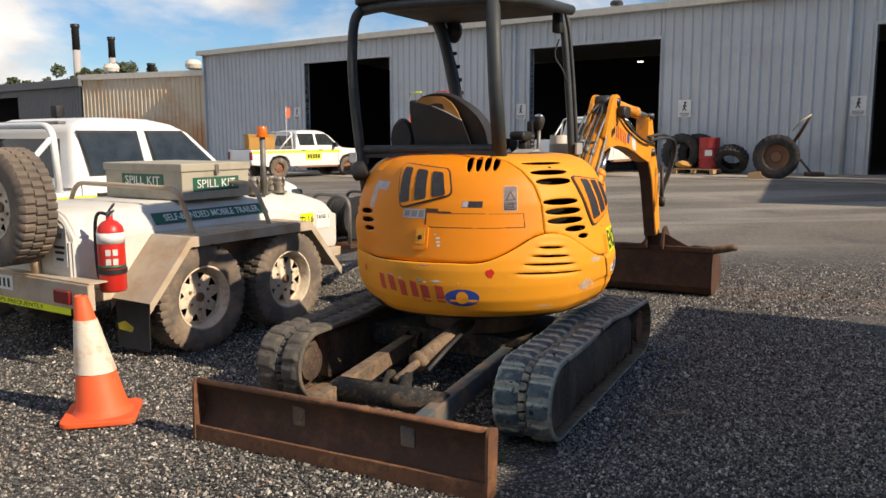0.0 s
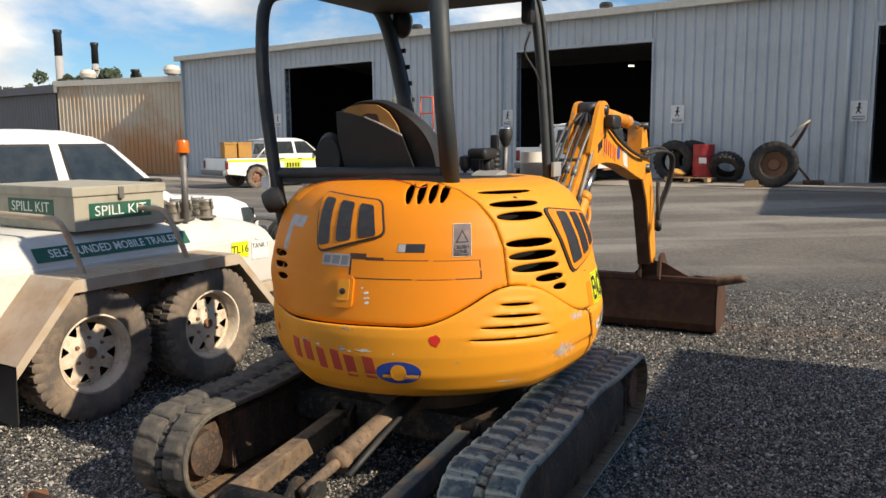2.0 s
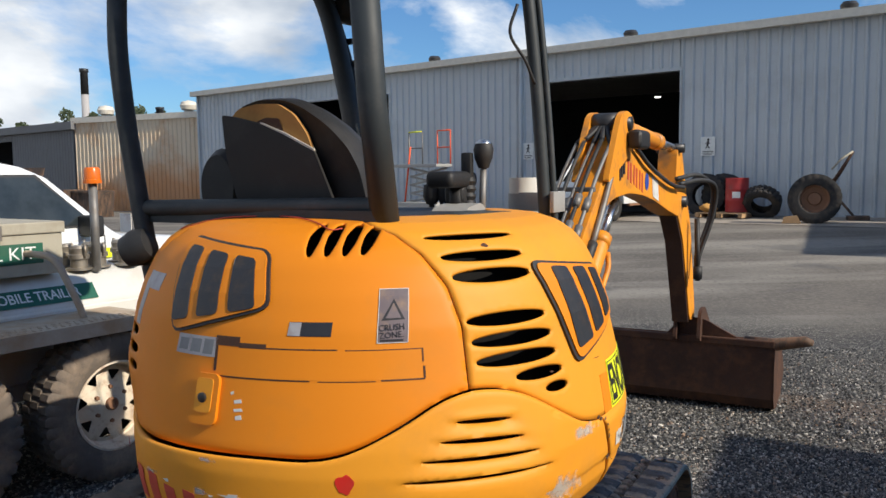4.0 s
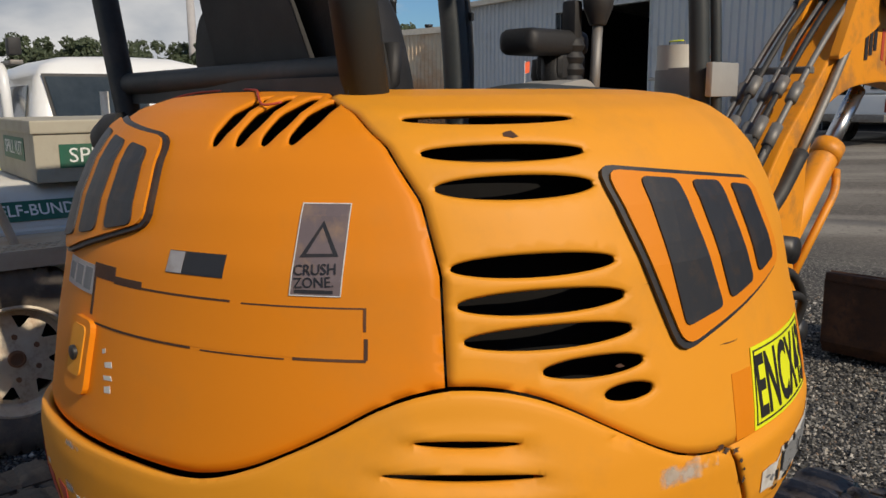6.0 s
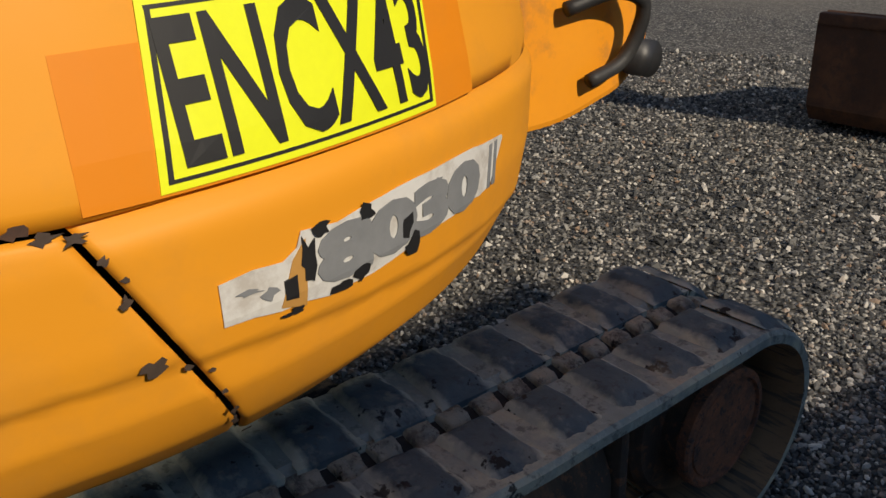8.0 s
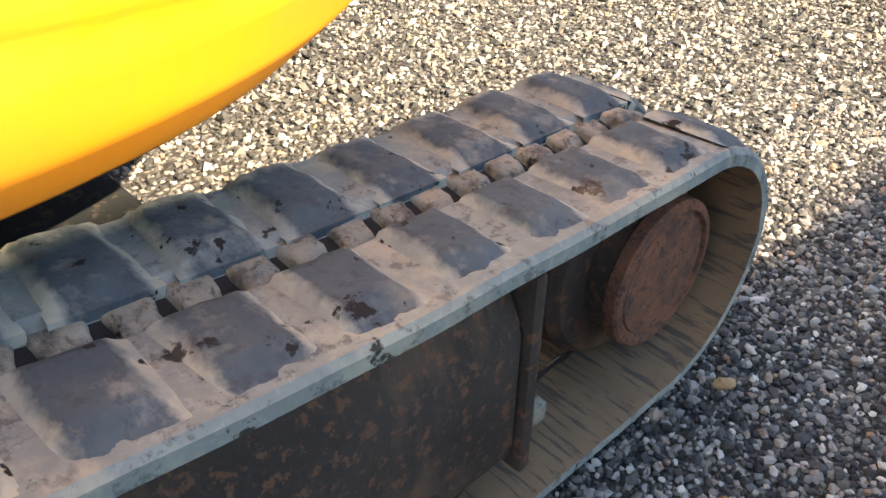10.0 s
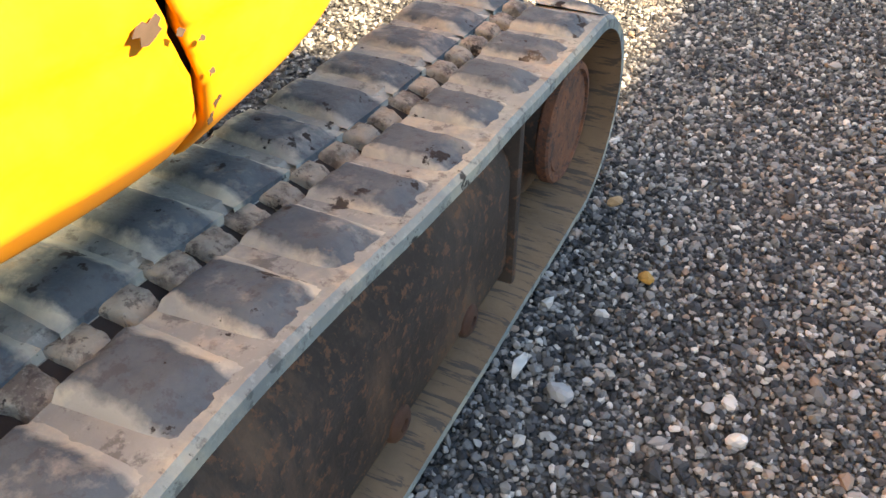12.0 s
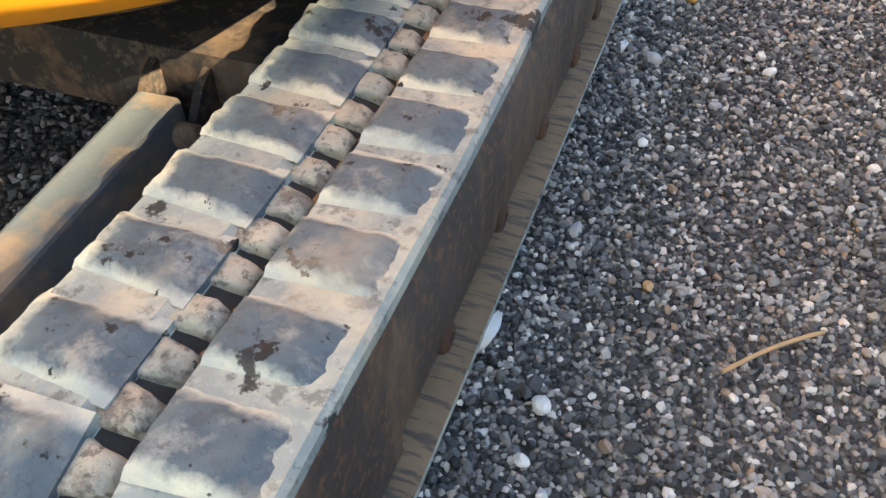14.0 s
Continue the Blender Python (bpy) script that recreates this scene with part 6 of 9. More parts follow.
for k in range(6):
    bm = bmesh.new()
    z = 1.62 + 0.09 * k
    x = table([(1.5, -0.365), (2.0, -0.44), (2.3, -0.53)], z)
    box(bm, (x - 0.01, 0.50, z), (x + 0.05, 0.515, z + 0.025), bevel=0.004)
    part("hose_clip", bm, "black_plastic", canopy)
bm = bmesh.new()
tube(bm, spline([(-0.34, 0.50, 1.3), (-0.35, 0.505, 1.6), (-0.41, 0.50, 1.95), (-0.48, 0.49, 2.2)], 6), 0.014, 8)
part("cable", bm, "hose", canopy)
bm = bmesh.new()
box(bm, (-0.665, -0.475, 1.36), (-0.615, -0.472, 1.42))
part("small_sticker", bm, "white_decal", canopy, "small white and red sticker", smooth=False)
bm = bmesh.new()
lathe(bm, [(0, -0.05), (0.05, -0.04), (0.062, 0), (0.05, 0.045), (0, 0.055)], 16, along((-0.60, -0.46, 1.31), (-0.70, -0.50, 1.27)))
part("rubber_boot", bm, "black_plastic", machine)

# seat
seat = new("operator_seat")
seat.parent = machine
seat.location = (0.02, -0.035, 0)
seat["label"] = "black seat with torn tan foam along its top"
bm = bmesh.new()
box(bm, (-0.43, -0.15, 1.18), (0.05, 0.36, 1.30), bevel=0.04, seg=4)
part("cushion", bm, "vinyl", seat)


def lofted(outline, ys):
    """A closed body through copies of an outline (x, z), one for each (y, scale, lift, lean)."""
    bm = bmesh.new()
    cx = sum(p[0] for p in outline) / len(outline)
    rows = [[bm.verts.new((cx + (x - cx) * k, y + lean * (z - 1.25), 1.25 + (z - 1.25) * k + up)) for x, z in outline] for y, k, up, lean in ys]
    n_ = len(outline)
    for p_, q_ in zip(rows, rows[1:]):
        for k in range(n_):
            bm.faces.new((p_[k], p_[(k + 1) % n_], q_[(k + 1) % n_], q_[k]))
    bm.faces.new(rows[0][::-1]), bm.faces.new(rows[-1])
    bmesh.ops.recalc_face_normals(bm, faces=bm.faces[:])
    return bm


def leaning(outline, depth, y):
    """A flat outline (x, z) set on the back of the seat, which leans to the rear."""
    bm = bmesh.new()
    slab(bm, outline, depth)
    for v in bm.verts:
        v.co = Vector((v.co.x, y - v.co.z - 0.15 * (v.co.y - 1.25), v.co.y))
    bmesh.ops.recalc_face_normals(bm, faces=bm.faces[:])
    return bm


BACK = rounded([(-0.285, 1.25), (-0.300, 1.60), (-0.292, 1.70), (-0.25, 1.748), (-0.17, 1.768), (-0.08, 1.764), (-0.01, 1.738), (0.07, 1.685), (0.135, 1.62), (0.17, 1.55), (0.185, 1.45), (0.185, 1.25)], 0.03, 4)
part("back_shell", lofted(BACK, [(-0.262, 0.97, 0.0, -0.15), (-0.272, 0.99, 0, -0.15), (-0.25, 1.0, 0, -0.15), (-0.20, 1.01, 0, -0.15), (-0.15, 0.99, 0, -0.15), (-0.13, 0.94, 0.01, -0.15)]), "vinyl", seat, "black vinyl seat back", angle=0.9)
foam = part("torn_foam", leaning(rounded([(-0.285, 1.705), (-0.245, 1.738), (-0.17, 1.750), (-0.09, 1.746), (-0.035, 1.713), (0.004, 1.655), (0.020, 1.60), (-0.07, 1.645), (-0.16, 1.68)], 0.015), 0.014, -0.270), "seat_foam", seat, "exposed tan foam", smooth=False)
# a dark slab on the foam stands for the shade in its hole
part("foam_hollow", leaning(rounded([(-0.185, 1.694), (-0.14, 1.708), (-0.09, 1.704), (-0.078, 1.655), (-0.12, 1.66)], 0.01), 0.006, -0.2815), "rust", foam, smooth=False)
part("back_plate", leaning(rounded([(-0.250, 1.24), (-0.305, 1.60), (-0.300, 1.722), (-0.24, 1.712), (-0.152, 1.690), (-0.07, 1.656), (0.030, 1.606), (0.085, 1.45), (0.10, 1.24)], 0.012), 0.012, -0.286), "black_plastic", seat, "sprung black plastic back plate", smooth=False)
part("plate_edge", leaning([(-0.152, 1.690), (-0.07, 1.656), (0.030, 1.606), (0.029, 1.612), (-0.07, 1.6615), (-0.152, 1.694)], 0.013, -0.286), "pipe_white", seat, "pale torn edge", smooth=False)
bm = bmesh.new()
box(bm, (-0.40, -0.12, 0.70), (0.02, 0.33, 1.18), bevel=0.03)
part("seat_box", bm, "black", seat, smooth=False)
bm = bmesh.new()
lathe(bm, [(0, -0.03), (0.07, -0.025), (0.085, 0), (0.07, 0.028), (0, 0.03)], 20, along((-0.415, -0.25, 1.50), (-0.415, -0.28, 1.50)) @ Matrix.Diagonal((1, 1.5, 1, 1)))
part("armrest_pad", bm, "vinyl", seat)
bm = bmesh.new()
tube(bm, [(-0.43, -0.08, 1.05), (-0.42, -0.10, 1.64)], 0.012, 8)
lathe(bm, [(0, 0), (0.02, 0.0), (0.027, 0.05), (0.021, 0.10), (0, 0.105)], 12, Matrix.Translation((-0.42, -0.10, 1.64)))
part("control_lever", bm, "black_plastic", machine, "control lever with a black knob")

# right-hand console, lever and armrest
con = new("control_console")
con.parent = machine
con["label"] = "grey console with padded armrest"
bm = bmesh.new()
slab(bm, rounded([(0.02, 1.05), (0.34, 1.05), (0.30, 1.36), (0.24, 1.44), (0.10, 1.42), (0.05, 1.30)], 0.04), 0.13, Matrix(((0, 0, 1, 0.17), (1, 0, 0, 0.0), (0, 1, 0, 0), (0, 0, 0, 1))))
part("console_body", bm, "tape_grey", con, "worn grey plastic console")
bm = bmesh.new()
box(bm, (0.150, 0.09, 1.488), (0.255, 0.30, 1.545), bevel=0.026, seg=4)
box(bm, (0.165, 0.20, 1.43), (0.245, 0.30, 1.50), bevel=0.022, seg=3)
tube(bm, [(0.21, 0.22, 1.40), (0.21, 0.22, 1.49)], 0.03, 10)
part("armrest", bm, "vinyl", con)
bm = bmesh.new()
tube(bm, [(0.275, 0.28, 1.34), (0.283, 0.281, 1.56)], 0.012, 10)
part("joystick_stem", bm, "steel", con)
bm = bmesh.new()
lathe(bm, [(0, -0.045), (0.018, -0.045), (0.032, -0.01), (0.036, 0.02), (0.03, 0.04), (0, 0.048)], 18, Matrix.Translation((0.283, 0.281, 1.60)))
part("joystick_knob", bm, "black_plastic", con)
bm = bmesh.new()
lathe(bm, [(0.031, 0.030), (0.028, 0.045), (0.015, 0.053), (0, 0.055)], 18, Matrix.Translation((0.283, 0.281, 1.60)))
part("knob_cap", bm, "chrome", con, "bright metal knob cap")
bm = bmesh.new()
for k in range(4):
    lathe(bm, [(0, 0), (0.026, 0), (0.031, 0.012), (0.024, 0.026), (0, 0.026)], 14, Matrix.Translation((0.235, 0.25, 1.42 + 0.026 * k)))
box(bm, (0.215, 0.235, 1.52), (0.255, 0.265, 1.61), bevel=0.01)
part("rubber_gaiter", bm, "black_plastic", con)
for x, y in ((-0.03, 0.47), (0.02, 0.49)):
    bm = bmesh.new()
    tube(bm, [(x, y, 0.70), (x, y, 1.43)], 0.011, 8)
    lathe(bm, [(0, 0), (0.02, 0), (0.034, 0.03), (0.03, 0.075), (0, 0.085)], 14, Matrix.Translation((x, y, 1.42)))
    part("travel_lever", bm, "black_plastic", machine, "travel lever with a chunky black knob")
bm = bmesh.new()
tube(bm, [(0.17, -0.28, 1.38), (0.20, -0.25, 1.43), (0.20, -0.25, 1.50)], [0.02, 0.014, 0.02], 10)
part("throttle_lever", bm, "black_plastic", machine)
bm = bmesh.new()
tube(bm, bend([(0.30, -0.17, 1.385), (0.40, -0.12, 1.405), (0.44, 0.16, 1.392), (0.43, 0.22, 1.37)], 0.05), 0.021, 10)
box(bm, (0.05, 0.10, 1.33), (0.44, 0.40, 1.36), bevel=0.01)
part("deck_rail", bm, "post", machine)
bm = bmesh.new()
box(bm, (0.10, 0.40, 1.27), (0.46, 0.70, 1.303), bevel=0.008)
part("document_shelf", bm, "post", machine, smooth=False)
# white pipe taped to the post for papers
pipe = new("document_tube")
pipe.parent = machine
pipe["label"] = "white plastic tube bound to a post with grey tape"
bm = bmesh.new()
lathe(bm, [(0.053, 0), (0.057, 0), (0.057, 0.215), (0.052, 0.215), (0.052, 0.01), (0, 0.01)], 28, Matrix.Translation((0.306, 0.597, 1.305)))
part("tube_body", bm, "pipe_white", pipe)
bm = bmesh.new()
lathe(bm, [(0.0585, 0.085), (0.0595, 0.085), (0.0600, 0.155), (0.0585, 0.155)], 28, Matrix.Translation((0.306, 0.597, 1.305)))
box(bm, (0.31, 0.536, 1.395), (0.49, 0.542, 1.465), pose(0, 0, 0), 0.002)
box(bm, (0.478, 0.415, 1.395), (0.494, 0.536, 1.470), None, 0.003)
part("tape_wrap", bm, "tape_grey", pipe, "crumpled grey tape")

# -- boom --
boomset = new("boom_assembly")
boomset.parent = machine
boomset["label"] = "gooseneck digging boom, scratched yellow"
boomset.matrix_local = Matrix.Translation((-0.06, 0, 0)) @ Matrix.Rotation(radians(-1.5), 4, "Z")
XB = Matrix(((0, 0, 1, 0), (1, 0, 0, 0), (0, 1, 0, 0), (0, 0, 0, 1)))     # outline in (y, z), depth along x
BX0, BX1 = 0.355, 0.470
arch = [(0.90, 0.92), (1.02, 0.90), (1.10, 1.02), (1.09, 1.22), (1.17, 1.36), (1.36, 1.42), (1.60, 1.437), (1.85, 1.42), (2.10, 1.38), (2.36, 1.32), (2.60, 1.275), (2.72, 1.30), (2.74, 1.38), (2.44, 1.46), (2.08, 1.54), (1.74, 1.625), (1.56, 1.69), (1.46, 1.745), (1.37, 1.735), (1.29, 1.60), (1.11, 1.42), (0.94, 1.27), (0.84, 1.14), (0.80, 1.02)]
bm = bmesh.new()
slab(bm, [(v.x, v.y) for v in [Vector(p) for p in rounded(arch, 0.07, 4)]], BX1 - BX0, Matrix.Translation((BX0, 0, 0)) @ XB, 0.006)
part("boom", bm, "yellow_worn", boomset, "cranked yellow boom", smooth=False)
for x in (BX0 - 0.028, BX1 + 0.002):
    bm = bmesh.new()
    slab(bm, rounded([(1.17, 1.485), (1.46, 1.60), (1.585, 1.735), (1.55, 1.80), (1.46, 1.825), (1.37, 1.805), (1.31, 1.72)], 0.04), 0.026, Matrix.Translation((x, 0, 0)) @ XB)
    part("lug_plate", bm, "yellow_worn", boomset, smooth=False)
bm = bmesh.new()
tube(bm, [(BX0 - 0.04, 1.485, 1.765), (BX1 + 0.04, 1.485, 1.765)], 0.032, 18)
part("ram_pin", bm, "black", boomset)
bm = bmesh.new()
tube(bm, [(BX0 + 0.005, 1.41, 1.765), (BX1 - 0.005, 1.41, 1.765)], 0.048, 18)
part("ram_pin", bm, "black", boomset)
bm = bmesh.new()
tube(bm, [(0.412, 1.50, 1.772), (0.415, 2.30, 1.708)], 0.041, 20)
tube(bm, [(0.4145, 2.24, 1.713), (0.415, 2.31, 1.707)], 0.047, 20)
part("dipper_ram_barrel", bm, "yellow_worn", boomset, "yellow hydraulic ram")
bm = bmesh.new()
tube(bm, [(0.415, 2.29, 1.709), (0.42, 2.62, 1.683)], 0.024, 16)
part("dipper_ram_rod", bm, "chrome", boomset)
bm = bmesh.new()
box(bm, (BX1 + 0.030, 1.44, 1.645), (BX1 + 0.100, 1.61, 1.735), bevel=0.03, seg=3)
part("work_lamp", bm, "black_plastic", boomset)
# boom ram below
bm = bmesh.new()
tube(bm, [(0.385, 0.98, 0.79), (0.385, 1.04, 0.850), (0.385, 1.42, 1.215), (0.385, 1.445, 1.24)], [0.043, 0.044, 0.044, 0.041], 20)
tube(bm, [(0.385, 1.40, 1.197), (0.385, 1.44, 1.235)], 0.049, 20)
part("boom_ram_barrel", bm, "yellow_worn", boomset, "yellow ram with a brown-stained end")
bm = bmesh.new()
tube(bm, [(0.385, 1.43, 1.226), (0.385, 1.62, 1.41)], 0.026, 16)
part("boom_ram_rod", bm, "chrome", boomset)
bm = bmesh.new()
tube(bm, bend([(0.42, 1.42, 1.16), (0.44, 1.38, 1.10), (0.43, 1.12, 0.84)], 0.05), 0.013, 10)
part("ram_pipe", bm, "yellow_worn", boomset)
bm = bmesh.new()
tube(bm, [(0.40, 1.12, 0.84), (0.40, 1.05, 0.775), (0.40, 0.98, 0.72)], [0.011, 0.014, 0.010], 10)
part("pipe_union", bm, "steel", boomset)
# swing post
bm = bmesh.new()
slab(bm, rounded([(0.60, 0.63), (0.88, 0.625), (1.05, 0.665), (1.11, 0.74), (1.10, 0.86), (1.04, 0.97), (0.92, 1.02), (0.80, 0.94), (0.60, 0.90)], 0.05), 0.15, Matrix.Translation((0.315, 0, 0)) @ XB, 0.012)
part("swing_post", bm, "yellow_worn", boomset, smooth=False)
bm = bmesh.new()
tube(bm, [(0.29, 0.96, 0.975), (0.515, 0.96, 0.975)], 0.038, 18)
part("pivot_pin", bm, "black", boomset)
bm = bmesh.new()
tube(bm, [(0.30, 1.06, 0.72), (0.51, 1.06, 0.72)], 0.034, 18)
part("pivot_pin", bm, "black", boomset)
bm = bmesh.new()
tube(bm, [(0.40, 0.70, 0.58), (0.40, 0.70, 0.94)], 0.06, 18)
part("pivot_pin", bm, "black", boomset)
for k in range(2):
    bm = bmesh.new()
    tube(bm, spline([(0.49, 0.86, 0.93 - 0.1 * k), (0.515, 0.95, 0.91 - 0.06 * k), (0.52, 1.02, 0.82), (0.50, 1.00, 0.73), (0.49, 0.92, 0.70)], 6), 0.013, 10)
    part("hydraulic_hose", bm, "hose", boomset)
# pipes and hoses up the back of the boom
for k in range(5):
    x = 0.30 + 0.040 * k
    o = 0.018 * (k % 2)
    bm = bmesh.new()
    tube(bm, bend([(x, 0.80, 1.19 + o), (x, 0.95, 1.345 + o), (x, 1.16, 1.545 + o), (x + 0.008, 1.31, 1.675 + o)], 0.1), 0.0088, 10)
    part("hydraulic_pipe", bm, "hose" if k % 2 else "steel", boomset)
    bm = bmesh.new()
    tube(bm, [(x, 0.985, 1.380 + o), (x, 1.03, 1.423 + o)], 0.0165, 10)
    part("pipe_union", bm, "steel", boomset)
    bm = bmesh.new()
    tube(bm, [(x, 0.87, 1.264 + o), (x, 0.92, 1.315 + o)], 0.0165, 10)
    part("pipe_union", bm, "steel", boomset)
    bm = bmesh.new()
    tube(bm, spline([(x, 0.88, 1.27 + o), (x - 0.01, 0.76, 1.12), (x - 0.02, 0.66, 0.96), (x - 0.02, 0.56, 0.90)], 6), 0.0135, 10)
    part("hydraulic_hose", bm, "hose", boomset)
    bm = bmesh.new()
    tube(bm, spline([(x + 0.008, 1.30, 1.668 + o), (0.374 + 0.014 * k, 1.37, 1.745), (0.382 + 0.012 * k, 1.44, 1.775), (0.385 + 0.01 * k, 1.56, 1.70)], 6), 0.012, 10)
    part("hydraulic_hose", bm, "hose", boomset)
bm = bmesh.new()
tube(bm, bend([(0.485, 1.00, 1.22), (0.485, 1.13, 1.36), (0.485, 1.30, 1.57), (0.485, 1.44, 1.70)], 0.1), 0.013, 10)
part("hydraulic_pipe", bm, "steel", boomset)
bm = bmesh.new()
tube(bm, spline([(0.485, 1.02, 1.24), (0.47, 0.90, 1.10), (0.43, 0.78, 1.0), (0.40, 0.66, 0.92)], 6), 0.022, 10)
part("hydraulic_hose", bm, "hose", boomset)
bm = bmesh.new()
box(bm, (0.29, 1.07, 1.455), (0.47, 1.10, 1.475), pose(0, 0, 0), 0.004)
part("pipe_clamp", bm, "steel", boomset, smooth=False)
bm = bmesh.new()
tube(bm, spline([(0.49, 1.62, 1.66), (0.495, 1.90, 1.56), (0.50, 2.30, 1.47), (0.51, 2.56, 1.45)], 6), 0.011, 10)
part("hydraulic_pipe", bm, "hose", boomset)
for k, (dx, dz) in enumerate(((0.0, 0.0), (-0.02, 0.03))):
    bm = bmesh.new()
    tube(bm, spline([(0.50 + dx, 2.50, 1.47 + dz), (0.56 + dx, 2.80, 1.49 + dz), (0.60 + dx, 3.02, 1.44), (0.58 + dx, 3.05, 1.25), (0.52 + dx, 2.98, 1.02), (0.51, 2.95, 0.90)], 7), 0.013, 10)
    part("hydraulic_hose", bm, "hose", boomset)
# maker's and owner's marks on the boom, as plain blocks
bm = bmesh.new()
for k in range(3):
    slab(bm, [(1.43 + 0.032 * k, 1.50 + 0.015 * k), (1.452 + 0.032 * k, 1.50 + 0.015 * k), (1.452 + 0.032 * k, 1.61 + 0.006 * k), (1.43 + 0.032 * k, 1.61 + 0.006 * k)], 0.003, Matrix.Translation((BX1, 0, 0)) @ XB)
part("badge_block", bm, "decal_black", boomset, smooth=False)
for k in range(3):
    bm = bmesh.new()
    y = 1.56 + 0.10 * k
    slab(bm, [(y, 1.60 - 0.025 * k), (y + 0.02, 1.595 - 0.025 * k), (y + 0.02, 1.50 - 0.025 * k), (y, 1.505 - 0.025 * k)], 0.002, Matrix.Translation((BX1, 0, 0)) @ XB)
    slab(bm, [(y + 0.045, 1.585 - 0.025 * k), (y + 0.065, 1.58 - 0.025 * k), (y + 0.065, 1.485 - 0.025 * k), (y + 0.045, 1.49 - 0.025 * k)], 0.002, Matrix.Translation((BX1, 0, 0)) @ XB)
    part("owner_mark_bar", bm, "red_decal", boomset, smooth=False)
bm = bmesh.new()
slab(bm, [(1.90 + 0.035 * math.cos(t), 1.49 + 0.045 * math.sin(t)) for t in (2 * math.pi * k / 20 for k in range(20))], 0.002, Matrix.Translation((BX1, 0, 0)) @ XB)
part("owner_mark_ring", bm, "blue_decal", boomset, smooth=False)
bm = bmesh.new()
slab(bm, [(2.00, 1.52), (2.12, 1.49), (2.14, 1.38), (2.02, 1.41)], 0.002, Matrix.Translation((BX1, 0, 0)) @ XB)
part("small_sticker", bm, "white_decal", boomset, smooth=False)

# dipper
DM = Matrix.Translation((0.345, 0, 0)) @ XB
bm = bmesh.new()
slab(bm, rounded([(2.56, 1.36), (2.60, 1.66), (2.66, 1.72), (2.72, 1.66), (2.86, 1.38), (2.98, 1.20), (3.13, 0.66), (3.12, 0.58), (3.00, 0.58), (2.78, 1.12)], 0.05), 0.115, DM, 0.006)
part("dipper", bm, "yellow_worn", boomset, "yellow dipper arm worn brown on its back", smooth=False)
bm = bmesh.new()
slab(bm, [(2.575, 1.352), (2.782, 1.118), (3.002, 0.576), (2.990, 0.572), (2.770, 1.112), (2.565, 1.342)], 0.100, Matrix.Translation((0.350, 0, 0)) @ XB)
part("wear_plate", bm, "rust", boomset, "rusty brown wear face", smooth=False)
bm = bmesh.new()
tube(bm, [(0.325, 2.70, 1.36), (0.495, 2.70, 1.36)], 0.034, 18)
part("pivot_pin", bm, "black", boomset)
bm = bmesh.new()
tube(bm, [(0.325, 2.64, 1.68), (0.49, 2.64, 1.68)], 0.027, 18)
part("pivot_pin", bm, "black", boomset)
for x in (0.40, 0.545):
    bm = bmesh.new()
    tube(bm, [(x - 0.03, 2.90, 1.25), (x - 0.02, 2.90, 0.86)], 0.016, 10)
    tube(bm, [(x - 0.02, 2.90, 0.95), (x - 0.02, 2.90, 0.87)], 0.028, 10)
    part("hydraulic_hose", bm, "hose", boomset)
# bucket
bucket = new("digging_bucket")
bucket.parent = machine
bucket["label"] = "wide rust-brown mud bucket resting on the gravel"
bprof = [(3.08, 0.468), (3.055, 0.44), (3.06, 0.10), (3.10, 0.035), (3.20, 0.012), (3.52, 0.03), (3.72, 0.16)]
inner = [(y + 0.016, z + 0.014) for y, z in bprof][::-1]
bm = bmesh.new()
slab(bm, bprof + inner, 1.20, Matrix.Translation((-0.22, 0, 0)) @ XB)
part("bucket_shell", bm, "rust", bucket, smooth=False)
for x in (-0.235, 0.968):
    bm = bmesh.new()
    slab(bm, bprof + [(3.55, 0.34)], 0.016, Matrix.Translation((x, 0, 0)) @ XB)
    part("side_plate", bm, "rust", bucket, smooth=False)
bm = bmesh.new()
box(bm, (-0.23, 3.045, 0.43), (0.985, 3.085, 0.478), bevel=0.008)
part("top_bar", bm, "rust", bucket, smooth=False)
for x in (0.37, 0.52):
    bm = bmesh.new()
    slab(bm, rounded([(2.98, 0.45), (3.42, 0.45), (3.30, 0.56), (3.16, 0.66), (3.03, 0.64)], 0.04), 0.022, Matrix.Translation((x, 0, 0)) @ XB)
    part("hanger_plate", bm, "rust", bucket, smooth=False)
bm = bmesh.new()
slab(bm, rounded([(0.30, 0.46), (0.80, 0.46), (0.66, 0.53), (0.56, 0.585), (0.42, 0.60)], 0.03), 0.02, Matrix(((1, 0, 0, 0), (0, 0, 1, 3.07), (0, 1, 0, 0), (0, 0, 0, 1))))
part("gusset", bm, "rust", bucket, smooth=False)
bm = bmesh.new()
tube(bm, [(0.80, 3.10, 0.455), (0.98, 3.09, 0.452), (1.16, 3.06, 0.492), (1.20, 3.05, 0.488)], [0.036, 0.040, 0.034, 0.02], 12)
part("tilt_ram", bm, "frame_steel", bucket)

